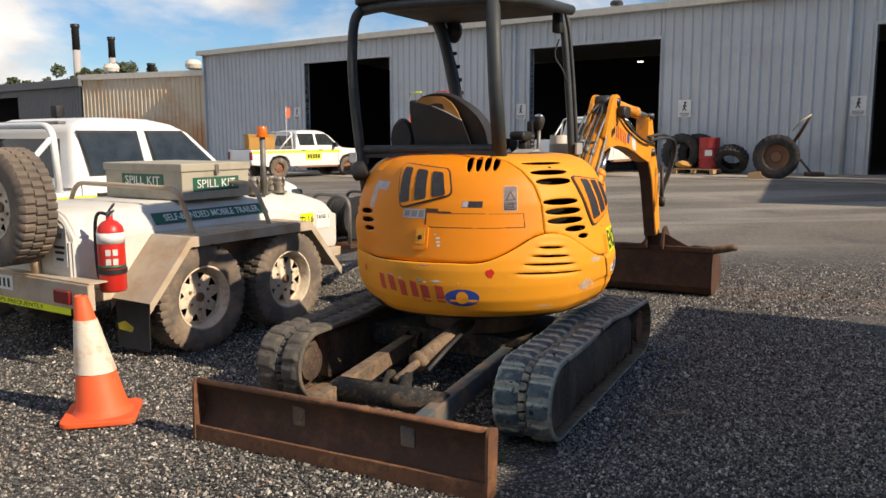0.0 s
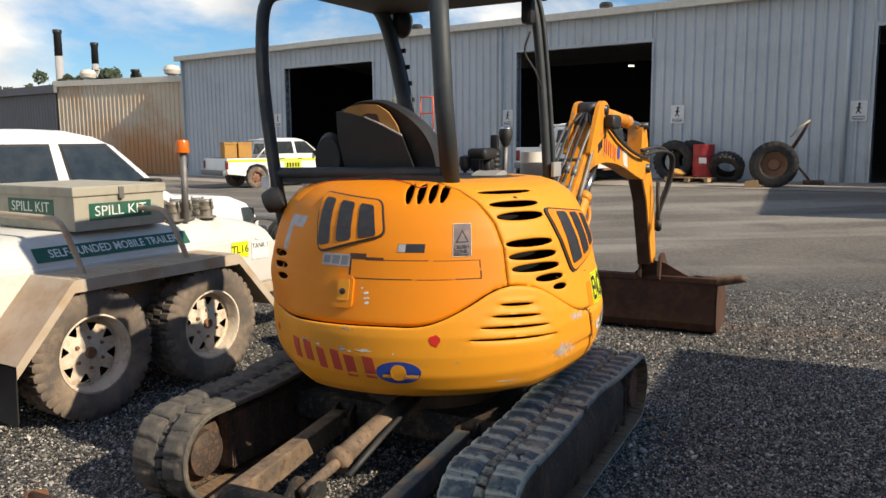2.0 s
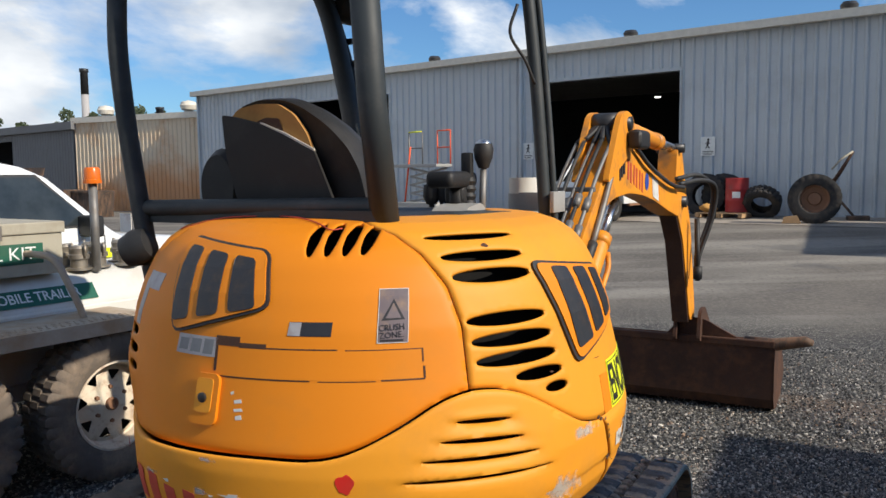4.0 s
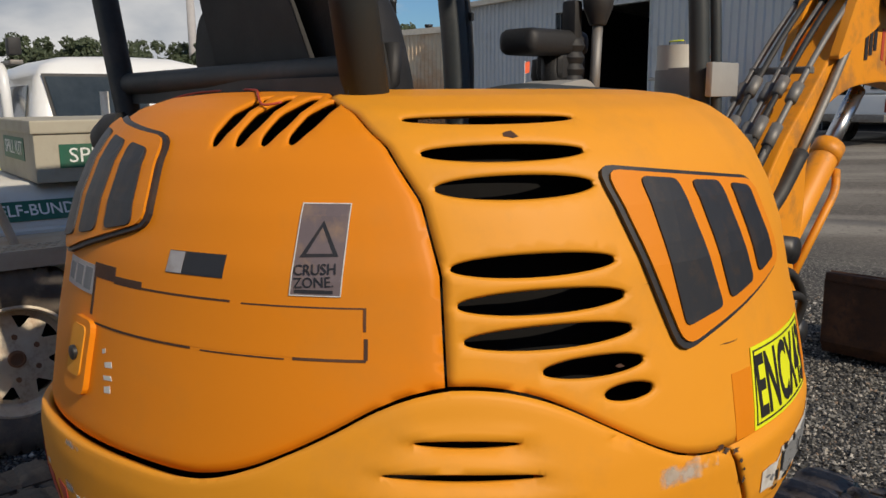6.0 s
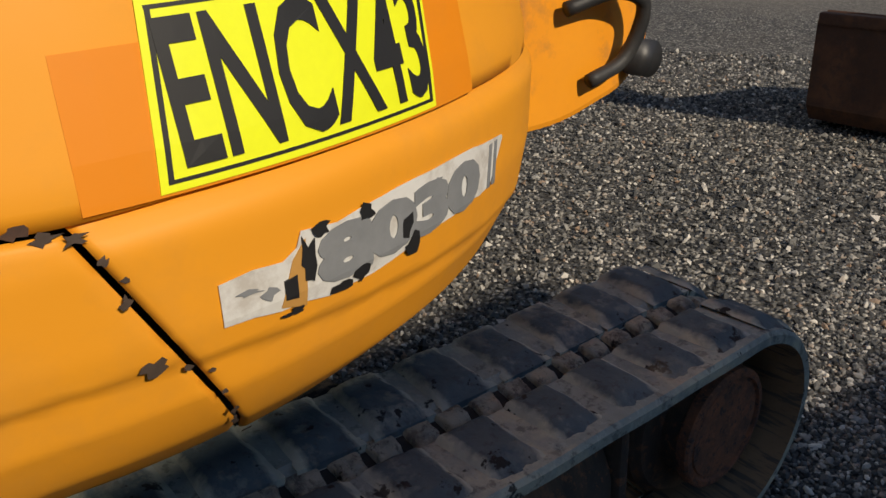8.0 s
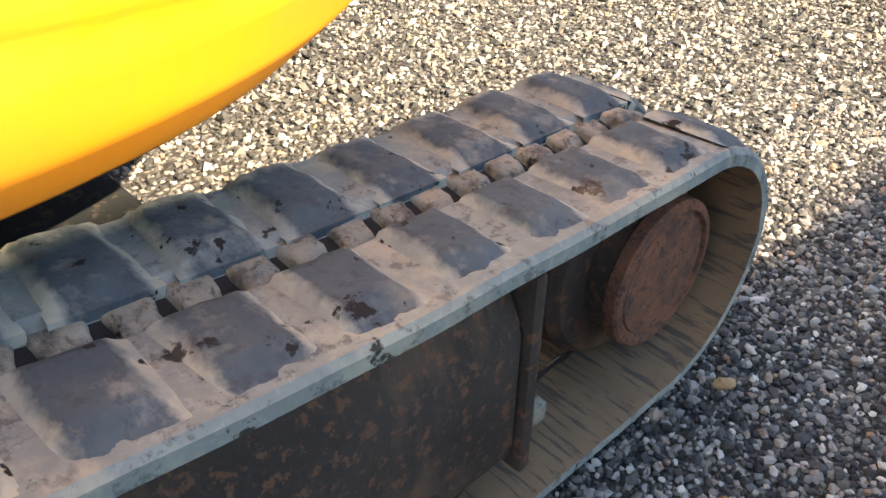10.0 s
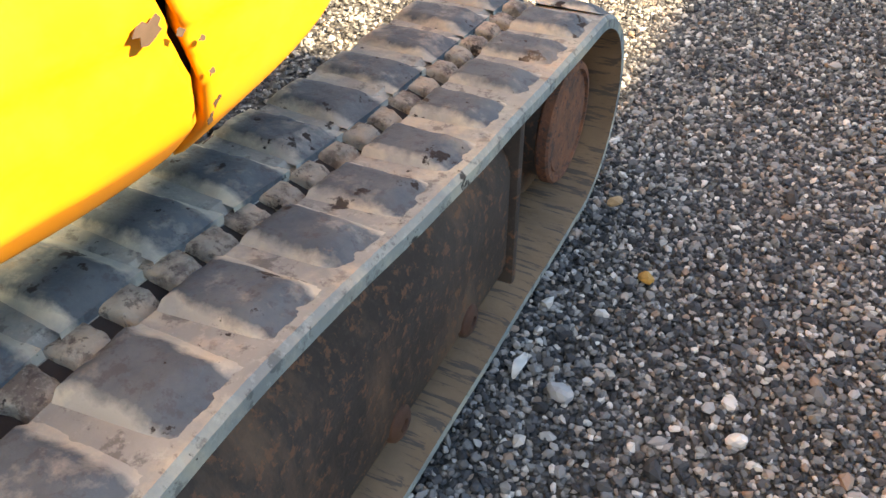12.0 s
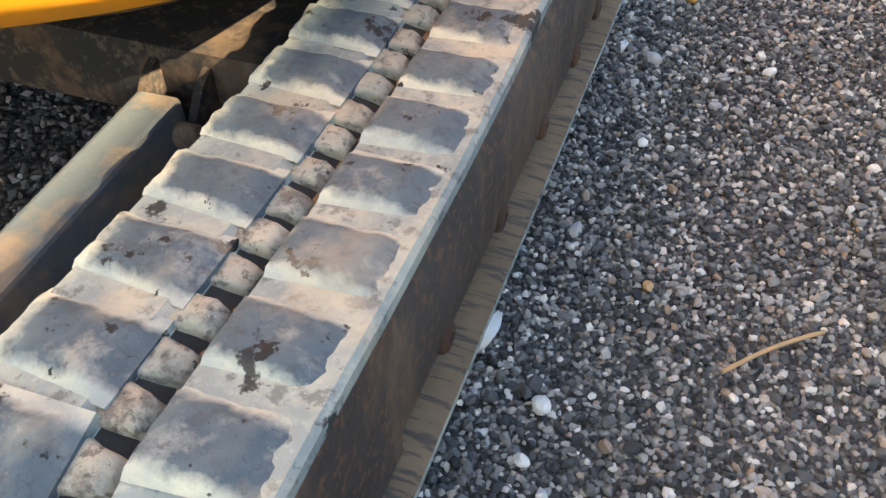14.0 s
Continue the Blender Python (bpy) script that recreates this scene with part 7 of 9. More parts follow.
# ---- wheels, trailer and cone ----
def treaded(R, w, rim_r, lugs, depth, m):
    """A tyre about the x axis of m, with blocks standing out of its tread in three staggered rows."""
    bm = bmesh.new()
    n_ = lugs * 4
    side = [(0.40, rim_r, -1), (0.465, rim_r + 0.025, -1), (0.50, R * 0.78, -1), (0.495, R * 0.875, 2), (0.46, R * 0.955, 2)]
    row = [(-x, r, 0 if b == 2 else b) for x, r, b in side] + [(-0.42, R, 0), (-0.16, R, 0), (-0.145, R - depth, -1), (-0.13, R, 1), (0.13, R, 1), (0.145, R - depth, -1), (0.16, R, 2), (0.42, R, 2)] + side[::-1]
    rings = []
    for k in range(n_):
        a = 2 * math.pi * k / n_
        ring = []
        for x, r, b in row:
            gap = b >= 0 and (k + (0, 2, 1)[b]) % 4 == 3
            q = r - depth if gap else r
            ring.append(bm.verts.new(m @ Vector((x * w, -q * math.sin(a), q * math.cos(a)))))
        rings.append(ring)
    for p_, q_ in zip(rings, rings[1:] + rings[:1]):
        for k in range(len(row) - 1):
            bm.faces.new((p_[k], p_[k + 1], q_[k + 1], q_[k]))
    bmesh.ops.recalc_face_normals(bm, faces=bm.faces[:])
    return bm


def wheel_parts(parent, m, R=0.37, w=0.235, rim_r=0.20, rim_mat="rim", holes=True, lugs=30, spokes=8, tyre_mat="tyre"):
    """A road wheel about the x axis of m, its face towards +x: tyre with tread blocks, rim, hub and nuts."""
    turn = m @ pose(0, 0, 0, 0, 90, 0)
    bm = treaded(R, w, rim_r, int(lugs * 1.35), 0.016, m)
    tyre = part("tyre", bm, tyre_mat, parent, "dusty all-terrain tyre" if tyre_mat == "tyre" else "black tyre", angle=0.5)
    bm = bmesh.new()
    lathe(bm, [(rim_r + 0.006, w * 0.40), (rim_r + 0.008, w * 0.44), (rim_r - 0.002, w * 0.445), (rim_r - 0.012, w * 0.38), (rim_r - 0.016, w * 0.10), (rim_r - 0.03, w * 0.05)], 48, turn)
    z0 = w * 0.07
    if holes:
        # disc with a ring of tapered windows
        ra, rb, ro = rim_r * 0.56, rim_r * 0.79, rim_r - 0.02
        n_ = spokes * 4
        def ringv(r, z, pinch={}):
            return [bm.verts.new(turn @ Vector((r * math.cos(2 * math.pi * (k + pinch.get(k % 4, 0)) / n_), r * math.sin(2 * math.pi * (k + pinch.get(k % 4, 0)) / n_), z))) for k in range(n_)]
        c_ = bm.verts.new(turn @ Vector((0, 0, z0 + 0.030)))
        r0, r1, r2, r3 = ringv(rim_r * 0.34, z0 + 0.030), ringv(ra, z0 + 0.012, {2: 0.8, 0: -0.8}), ringv(rb, z0 + 0.014), ringv(ro + 0.012, z0 - 0.008)
        for k in range(n_):
            j = (k + 1) % n_
            bm.faces.new((c_, r0[k], r0[j]))
            bm.faces.new((r0[k], r1[k], r1[j], r0[j]))
            if k % 4 in (0, 1):
                bm.faces.new((r1[k], r2[k], r2[j], r1[j]))
            bm.faces.new((r2[k], r3[k], r3[j], r2[j]))
    else:
        lathe(bm, [(rim_r - 0.01, z0 - 0.02), (rim_r * 0.8, z0 + 0.01), (rim_r * 0.45, z0 + 0.03), (0, z0 + 0.03)], 32, turn)
    part("rim", bm, rim_mat, parent, "steel rim with rust at its edge", angle=0.7)
    bm = bmesh.new()
    lathe(bm, [(0, -w * 0.3), (rim_r - 0.02, -w * 0.3), (rim_r - 0.02, -w * 0.28), (0, -w * 0.28)], 24, turn)
    part("brake_drum", bm, "black", parent)
    bm = bmesh.new()
    lathe(bm, [(0.034, z0 + 0.028), (0.034, z0 + 0.044), (0.026, z0 + 0.048), (0.024, z0 + 0.036), (0, z0 + 0.036)], 20, turn)
    part("hub_cap", bm, "brown_rim", parent)
    for k in range(6):
        a = 2 * math.pi * k / 6
        bm = bmesh.new()
        lathe(bm, [(0.011, z0 + 0.02), (0.011, z0 + 0.038), (0, z0 + 0.04)], 6, turn @ Matrix.Translation((rim_r * 0.40 * math.cos(a), rim_r * 0.40 * math.sin(a), 0)))
        part("wheel_nut", bm, "brown_rim", parent)
    return tyre


TRAIL = pose(-1.175, 6.41, 0, 0, 0, -32)
trailer = thing("spill_trailer", TRAIL, "white tandem-axle tank trailer with dusty checker-plate mudguards", "trailer")
for x, flip in ((0.040, 1), (-1.72, -1)):
    for y in (-0.612, 0.258):
        w_ = new("wheel")
        w_.parent = trailer
        wheel_parts(w_, Matrix.Translation((x, y, 0.384)) @ (pose(0, 0, 0) if flip > 0 else pose(0, 0, 0, 0, 0, 180)), 0.384, 0.245, 0.222)
# mudguards
for x0, x1 in ((-0.235, 0.180), (-1.88, -1.48)):
    bm = bmesh.new()
    line = [(-1.10, 0.43), (-0.742, 0.832), (0.48, 0.832), (0.85, 0.41)]
    lo = [bm.verts.new((x0, y, z)) for y, z in line] + [bm.verts.new((x1, y, z)) for y, z in line]
    for k in range(3):
        bm.faces.new((lo[k], lo[k + 1], lo[5 + k], lo[4 + k]))
    lip_ = [bm.verts.new((x1, y, z - 0.07)) for y, z in line]
    for k in range(3):
        bm.faces.new((lo[4 + k], lo[5 + k], lip_[k + 1], lip_[k]))
    inn = [bm.verts.new((x0, y, z - 0.08)) for y, z in line]
    for k in range(3):
        bm.faces.new((lo[k + 1], lo[k], inn[k], inn[k + 1]))
    bmesh.ops.recalc_face_normals(bm, faces=bm.faces[:])
    g = part("mudguard", bm, "fender", trailer, "dusty bent steel mudguard", smooth=False)
    so = g.modifiers.new("thickness", "SOLIDIFY")
    so.thickness = 0.006
# raised tread pattern along the guard's edge
tb = bmesh.new()
box(tb, (-0.011, -0.005, 0), (0.011, 0.005, 0.003), bevel=0.0015)
tread_me = bpy.data.meshes.new("tread_bump")
tb.to_mesh(tread_me)
tb.free()
tread_me.materials.append(M["fender"])
for i in range(32):
    for j, x in enumerate((0.155, 0.112, 0.068)):
        o = new("tread_bump", tread_me)
        o.parent = trailer
        o.matrix_local = Matrix.Translation((x, -0.70 + 0.036 * i + 0.018 * (j % 2), 0.835)) @ Matrix.Rotation(radians(45 if (i + j) % 2 else -45), 4, "Z")
# tank: a long moulded body with sloping shoulders
bm = bmesh.new()
sec = [(-0.25, 0.50), (-0.235, 0.56), (-0.235, 0.86), (-0.255, 0.895), (-0.30, 0.955), (-0.345, 1.00), (-0.42, 1.035), (-1.30, 1.035), (-1.42, 0.98), (-1.48, 0.86), (-1.48, 0.50)]
stations = [(-1.36, 0.0, -0.05), (-1.33, 0.0, 0.0), (-0.9, 0.0, 0.0), (0.80, 0.0, 0.0), (1.05, 0.0, -0.045), (1.27, 0.0, -0.11), (1.30, 0.0, -0.15)]
rows = [[bm.verts.new((x + (0.02 if (k < 4 and i in (0, 6)) else 0) * -1, y, z + (d if z > 0.87 else d * 0.3 if z > 0.6 else 0))) for k, (x, z) in enumerate(sec)] for i, (y, _, d) in enumerate(stations)]
for a, b in zip(rows, rows[1:]):
    for k in range(len(sec)):
        bm.faces.new((a[k], b[k], b[(k + 1) % len(sec)], a[(k + 1) % len(sec)]))
bm.faces.new(rows[0]), bm.faces.new(rows[-1][::-1])
bmesh.ops.recalc_face_normals(bm, faces=bm.faces[:])
bmesh.ops.bevel(bm, geom=[e for e in bm.edges if len(e.link_faces) == 2 and e.calc_face_angle(0) > 0.35], offset=0.014, segments=2, affect="EDGES")
part("tank", bm, "tank", trailer, "white moulded fuel tank", angle=0.5)
# shoulder strip with its lettering
SH = Matrix.Translation((-0.277, -0.13, 0.926)) @ Matrix(((0, -0.6, 0.8, 0), (1, 0, 0, 0), (0, 0.8, 0.6, 0), (0, 0, 0, 1)))
bm = bmesh.new()
sheet(bm, 1.12, 0.100, SH @ Matrix.Translation((0, 0, 0.003)), 0.002)
strip_g = part("name_strip", bm, "green_sign", trailer, "green strip with white lettering", smooth=False)
words("strip_letters", "SELF-BUNDED MOBILE TRAILER", 0.080, "white_text", strip_g, SH @ Matrix.Translation((0, 0, 0.0058)), squeeze=0.84, bold=0.0008)
FACE = Matrix(((0, 0, 1, -0.232), (1, 0, 0, 0), (0, 1, 0, 0), (0, 0, 0, 1)))
bm = bmesh.new()
sheet(bm, 0.165, 0.115, Matrix.Translation((0, 0.88, 0.785)) @ FACE, 0.002)
fp = part("fleet_plate", bm, "hivis", trailer, "small yellow fleet plate", smooth=False)
words("fleet_letters", "TL16", 0.082, "black_text", fp, Matrix.Translation((0.003, 0.88, 0.785)) @ FACE, bold=0.001)
bm = bmesh.new()
sheet(bm, 0.18, 0.14, Matrix.Translation((0, 1.09, 0.765)) @ FACE, 0.002)
tp = part("tank_plate", bm, "white_text", trailer, "white tank label", smooth=False)
words("tank_letters", "TANK 1", 0.056, "black_text", tp, Matrix.Translation((0.003, 1.09, 0.795)) @ FACE, squeeze=0.9)
REAR = Matrix(((1, 0, 0, 0), (0, 0, -1, -1.366), (0, 1, 0, 0), (0, 0, 0, 1)))
bm = bmesh.new()
sheet(bm, 0.16, 0.26, Matrix.Translation((-0.36, 0, 0.80)) @ REAR, 0.003)
tp = part("tank_plate", bm, "white_text", trailer, "white tank label on the tank's end", smooth=False)
words("tank_letters", "TANK 1", 0.05, "black_text", tp, Matrix.Translation((-0.36, -0.004, 0.875)) @ REAR, squeeze=0.85)
for k, zz in enumerate((0.80, 0.765, 0.72)):
    bm = bmesh.new()
    sheet(bm, 0.12 - 0.02 * k, 0.018, Matrix.Translation((-0.36, -0.003, zz)) @ REAR, 0.002)
    part("text_bar", bm, "black_text", tp, smooth=False)
# chassis and tail
bm = bmesh.new()
box(bm, (-0.30, -1.40, 0.42), (-0.22, 1.9, 0.50), bevel=0.006)
part("chassis_rail", bm, "fender", trailer, smooth=False)
bm = bmesh.new()
box(bm, (-1.50, -1.40, 0.42), (-1.42, 1.9, 0.50), bevel=0.006)
part("chassis_rail", bm, "fender", trailer, smooth=False)
bm = bmesh.new()
box(bm, (-1.75, -1.45, 0.425), (0.045, -1.40, 0.595), bevel=0.008)
box(bm, (-1.75, -1.44, 0.595), (0.045, -1.30, 0.607), bevel=0.003)
part("tail_beam", bm, "fender", trailer, "dusty steel tail beam", smooth=False)
bm = bmesh.new()
box(bm, (-0.30, -1.475, 0.455), (-0.13, -1.45, 0.545), bevel=0.01)
part("tail_lamp", bm, "lamp_red", trailer, "red tail lamp", smooth=False)
bm = bmesh.new()
sheet(bm, 0.36, 0.10, Matrix.Translation((-0.98, -1.452 + 1.366, 0.53)) @ REAR, 0.003)
npl = part("number_plate", bm, "white_text", trailer, "white number plate", smooth=False)
bm = bmesh.new()
for k in range(6):
    sheet(bm, 0.028, 0.062, Matrix.Translation((-1.12 + 0.054 * k, -1.4555 + 1.366, 0.53)) @ REAR, 0.001)
part("plate_bar", bm, "black_text", npl, smooth=False)
bm = bmesh.new()
sheet(bm, 1.55, 0.045, Matrix.Translation((-0.92, -1.452 + 1.366, 0.405)) @ REAR, 0.004)
wp = part("warning_strip", bm, "hivis", trailer, "yellow warning strip with black lettering", smooth=False)
words("warning_letters", "VEHICLE STOPS FREQUENTLY", 0.042, "black_text", wp, Matrix.Translation((-0.92, -1.4565 + 1.366, 0.405)) @ REAR, squeeze=1.7)
bm = bmesh.new()
slab(bm, rounded([(-0.18, 0.10), (0.155, 0.10), (0.165, 0.42), (-0.18, 0.42)], 0.02), 0.008, Matrix(((1, 0, 0, 0), (0, 0, -1, -1.092), (0, 1, 0, 0), (0, 0, 0, 1))))
mf = part("mudflap", bm, "black_plastic", trailer, "black rubber mudflap", smooth=False)
bm = bmesh.new()
slab(bm, [(-0.16, 0.22), (-0.02, 0.215), (0.0, 0.25), (-0.09, 0.285), (-0.17, 0.26)], 0.002, Matrix(((1, 0, 0, 0), (0, 0, -1, -1.1005), (0, 1, 0, 0), (0, 0, 0, 1))))
part("flap_mark", bm, "plate_yellow", mf, smooth=False)
# drawbar and front frame with the hose reel
for x in (-0.26, -1.46):
    bm = bmesh.new()
    tube(bm, [(x, 1.9, 0.46), (-0.86, 3.3, 0.46)], 0.045, 10)
    part("drawbar", bm, "fender", trailer)
bm = bmesh.new()
box(bm, (-1.50, 1.32, 0.48), (-0.10, 2.0, 0.52), bevel=0.006)
part("front_deck", bm, "rust", trailer, "rusty front deck", smooth=False)
for y in (1.36, 1.86):
    bm = bmesh.new()
    tube(bm, bend([(-0.14, y, 0.50), (-0.14, y, 0.96), (-0.14 - 0.45, y, 0.98), (-0.60, y, 0.50)], 0.12), 0.018, 12)
    part("reel_frame", bm, "steel", trailer)
bm = bmesh.new()
turn = Matrix.Translation((-0.36, 1.60, 0.74)) @ pose(0, 0, 0, 0, 90, 0)
lathe(bm, [(0.05, -0.13), (0.21, -0.13), (0.21, -0.12), (0.08, -0.115), (0.08, 0.115), (0.21, 0.12), (0.21, 0.13), (0.05, 0.13)], 32, turn)
reel = part("hose_reel", bm, "black", trailer)
for k in range(7):
    bm = bmesh.new()
    lathe(bm, [(0.175 + 0.017 * math.cos(t), -0.10 + 0.033 * k + 0.017 * math.sin(t)) for t in (2 * math.pi * q / 8 for q in range(9))], 28, turn)
    part("hose_turn", bm, "hose", reel)
bm = bmesh.new()
tube(bm, spline([(-0.10, 1.46, 0.86), (-0.09, 1.50, 0.80), (-0.09, 1.47, 0.72), (-0.12, 1.44, 0.66)], 5), [0.016] * 8 + [0.028] * 5 + [0.02] * 3, 10)
part("fuel_nozzle", bm, "red", trailer, "red fuel nozzle")
# handrails over the guards
for y0, y1 in ((-0.55, -0.66), (0.20, 0.07)):
    bm = bmesh.new()
    tube(bm, bend([(0.0, y0, 0.79), (-0.01, y0 - 0.03, 0.90), (-0.04, y1, 1.155), (-1.22, y1, 1.165), (-1.34, y1, 0.98)], 0.09), 0.018, 12)
    part("handrail", bm, "fender", trailer, "bent steel handrail")
# filler couplings on the tank's top
for k, (x, y) in enumerate(((-0.40, 0.42), (-0.44, 0.56), (-0.40, 0.72), (-0.58, 0.45), (-0.60, 0.62), (-0.58, 0.80))):
    bm = bmesh.new()
    lathe(bm, [(0.07, 0.0), (0.07, 0.012), (0.046, 0.015), (0.046, 0.06), (0.056, 0.062), (0.056, 0.085), (0.048, 0.09), (0.048, 0.115), (0.05, 0.12), (0.04, 0.135), (0, 0.135)], 20, Matrix.Translation((x, y, 1.032)))
    cp = part("filler_coupling", bm, "brass", trailer, "dull metal filler coupling")
    for s in (-1, 1):
        bm = bmesh.new()
        tube(bm, [(x + s * 0.052, y, 1.10), (x + s * 0.066, y, 1.14), (x + s * 0.060, y, 1.175)], 0.008, 6)
        part("cam_lever", bm, "brass", cp)
bm = bmesh.new()
tube(bm, [(-0.36, 0.50, 1.02), (-0.36, 0.50, 1.51)], 0.024, 12)
bp_ = part("beacon_pole", bm, "steel", trailer)
bm = bmesh.new()
lathe(bm, [(0.050, 0), (0.050, 0.02), (0.045, 0.022), (0.044, 0.075), (0.036, 0.09), (0, 0.092)], 20, Matrix.Translation((-0.36, 0.50, 1.51)))
part("amber_lens", bm, "amber", bp_, "amber beacon lens")
# spare wheel on the tail
sp = new("spare_wheel")
sp.parent = trailer
wheel_parts(sp, Matrix.Translation((-0.62, -1.54, 1.07)) @ pose(0, 0, 0, 0, 0, -90), 0.385, 0.25)
bm = bmesh.new()
tube(bm, bend([(-0.62, -1.38, 0.60), (-0.62, -1.42, 0.9), (-0.62, -1.52, 1.07)], 0.1), 0.035, 10)
part("spare_bracket", bm, "fender", trailer)

# spill kit box on the tank
kit = thing("spill_kit_box", TRAIL @ Matrix.Translation((-0.30, -0.40, 1.04)), "weathered cream spill kit box with green labels on the trailer", "box")
bm = bmesh.new()
box(bm, (-0.92, 0.0, 0.0), (0.0, 0.67, 0.235), bevel=0.006)
part("box_body", bm, "kit", kit, smooth=False)
bm = bmesh.new()
box(bm, (-0.935, -0.012, 0.215), (0.012, 0.682, 0.275), bevel=0.008)
part("lid", bm, "kit", kit, smooth=False)
for m_, w_ in ((Matrix(((0, 0, 1, 0.001), (1, 0, 0, 0.33), (0, 1, 0, 0.115), (0, 0, 0, 1))), 0.46), (Matrix(((1, 0, 0, -0.46), (0, 0, -1, -0.001), (0, 1, 0, 0.14), (0, 0, 0, 1))), 0.50)):
    bm = bmesh.new()
    sheet(bm, w_, 0.105, m_, 0.002)
    lb_ = part("kit_label", bm, "green_sign", kit, "green label with white letters", smooth=False)
    words("kit_letters", "SPILL KIT", 0.092, "white_text", lb_, m_ @ Matrix.Translation((0, 0, 0.0026)), squeeze=1.05 if w_ < 0.48 else 1.15)
bm = bmesh.new()
box(bm, (0.012, 0.31, 0.19), (0.022, 0.345, 0.265), bevel=0.003)
lathe(bm, [(0.012, 0), (0.012, 0.012), (0, 0.012)], 10, Matrix.Translation((0.012, 0.327, 0.20)) @ pose(0, 0, 0, 0, 90, 0))
part("hasp", bm, "steel", kit, smooth=False)

# extinguisher strapped to the trailer's corner
ext = thing("fire_extinguisher", TRAIL @ Matrix.Translation((0.0, -1.235, 0.525)), "red fire extinguisher with white label strapped to the trailer", "extinguisher")
bm = bmesh.new()
lathe(bm, [(0.0, 0.0), (0.078, 0.0), (0.085, 0.012), (0.085, 0.385), (0.075, 0.425), (0.045, 0.455), (0.022, 0.465), (0.022, 0.49), (0, 0.49)], 32)
part("cylinder", bm, "red", ext)
bm = bmesh.new()
lathe(bm, [(0.0862, 0.315), (0.0866, 0.315), (0.0866, 0.385), (0.0862, 0.385)], 32)
part("white_band", bm, "white_text", ext, "white label band")
bm = bmesh.new()
lathe(bm, [(0.0864, 0.155), (0.0866, 0.155), (0.0866, 0.175), (0.0864, 0.175)], 32)
part("blue_band", bm, "green_sign", ext)
bm = bmesh.new()
lathe(bm, [(0.0885, 0.118), (0.092, 0.118), (0.092, 0.150), (0.0885, 0.150)], 32)
box(bm, (-0.12, 0.03, 0.12), (-0.07, 0.07, 0.148), bevel=0.003)
part("strap", bm, "black_plastic", ext, "black rubber strap")
bm = bmesh.new()
lathe(bm, [(0.022, 0.475), (0.022, 0.51), (0.012, 0.52), (0, 0.52)], 16)
tube(bm, [(0.0, 0, 0.505), (0.09, -0.03, 0.53)], 0.008, 8)
tube(bm, [(0.0, 0, 0.525), (0.10, -0.03, 0.575)], 0.008, 8)
part("valve_handle", bm, "steel", ext)
bm = bmesh.new()
tube(bm, spline([(-0.02, 0, 0.50), (-0.09, -0.02, 0.50), (-0.115, -0.03, 0.40), (-0.10, -0.04, 0.15), (-0.09, -0.03, 0.05)], 6), 0.011, 8)
part("discharge_hose", bm, "hose", ext)
for k, (a0, z) in enumerate(((0.0, 0.26), (0.0, 0.20))):
    bm = bmesh.new()
    for da in (-0.35, 0.15):
        sheet(bm, 0.032, 0.04, Matrix.Rotation(-0.5 + da, 4, "Z") @ Matrix.Translation((0.0862, 0, z)) @ pose(0, 0, 0, 90, 0, 90), 0.001)
    part("label_bar", bm, "white_decal", ext, smooth=False)
bm = bmesh.new()
sheet(bm, 0.10, 0.17, TRAIL.inverted() @ TRAIL @ Matrix.Translation((-0.18 - 0.05 + 0.0, 0.145, 0.26)) @ FACE @ Matrix.Translation((0, 0, 0.235)), 0.002)
part("red_notice", bm, "red", ext, "red notice on the tank", smooth=False)

# traffic cone
cone = thing("traffic_cone", pose(-1.53, 4.43, 0.012, 0, 0, 14), "orange traffic cone with a scuffed reflective sleeve", "cone")
bm = bmesh.new()
slab(bm, rounded([(-0.19, -0.19), (0.19, -0.19), (0.19, 0.19), (-0.19, 0.19)], 0.06), 0.03, None, 0.008)
part("base", bm, "cone", cone, smooth=False)
LEAN = Matrix(((1, 0, -0.13, 0.01), (0, 1, 0.05, 0), (0, 0, 0.965, 0.001), (0, 0, 0, 1)))      # the soft cone sags to one side
bm = bmesh.new()
lathe(bm, [(0.158, 0.028), (0.140, 0.05), (0.132, 0.07), (0.040, 0.66), (0.034, 0.685), (0.024, 0.69), (0.022, 0.67)], 36, LEAN)
part("cone_body", bm, "cone", cone)
bm = bmesh.new()
lathe(bm, [(0.1045, 0.262), (0.107, 0.262), (0.0605, 0.556), (0.058, 0.556)], 36, LEAN)
part("reflective_sleeve", bm, "cone_white", cone, "dirty white reflective sleeve")

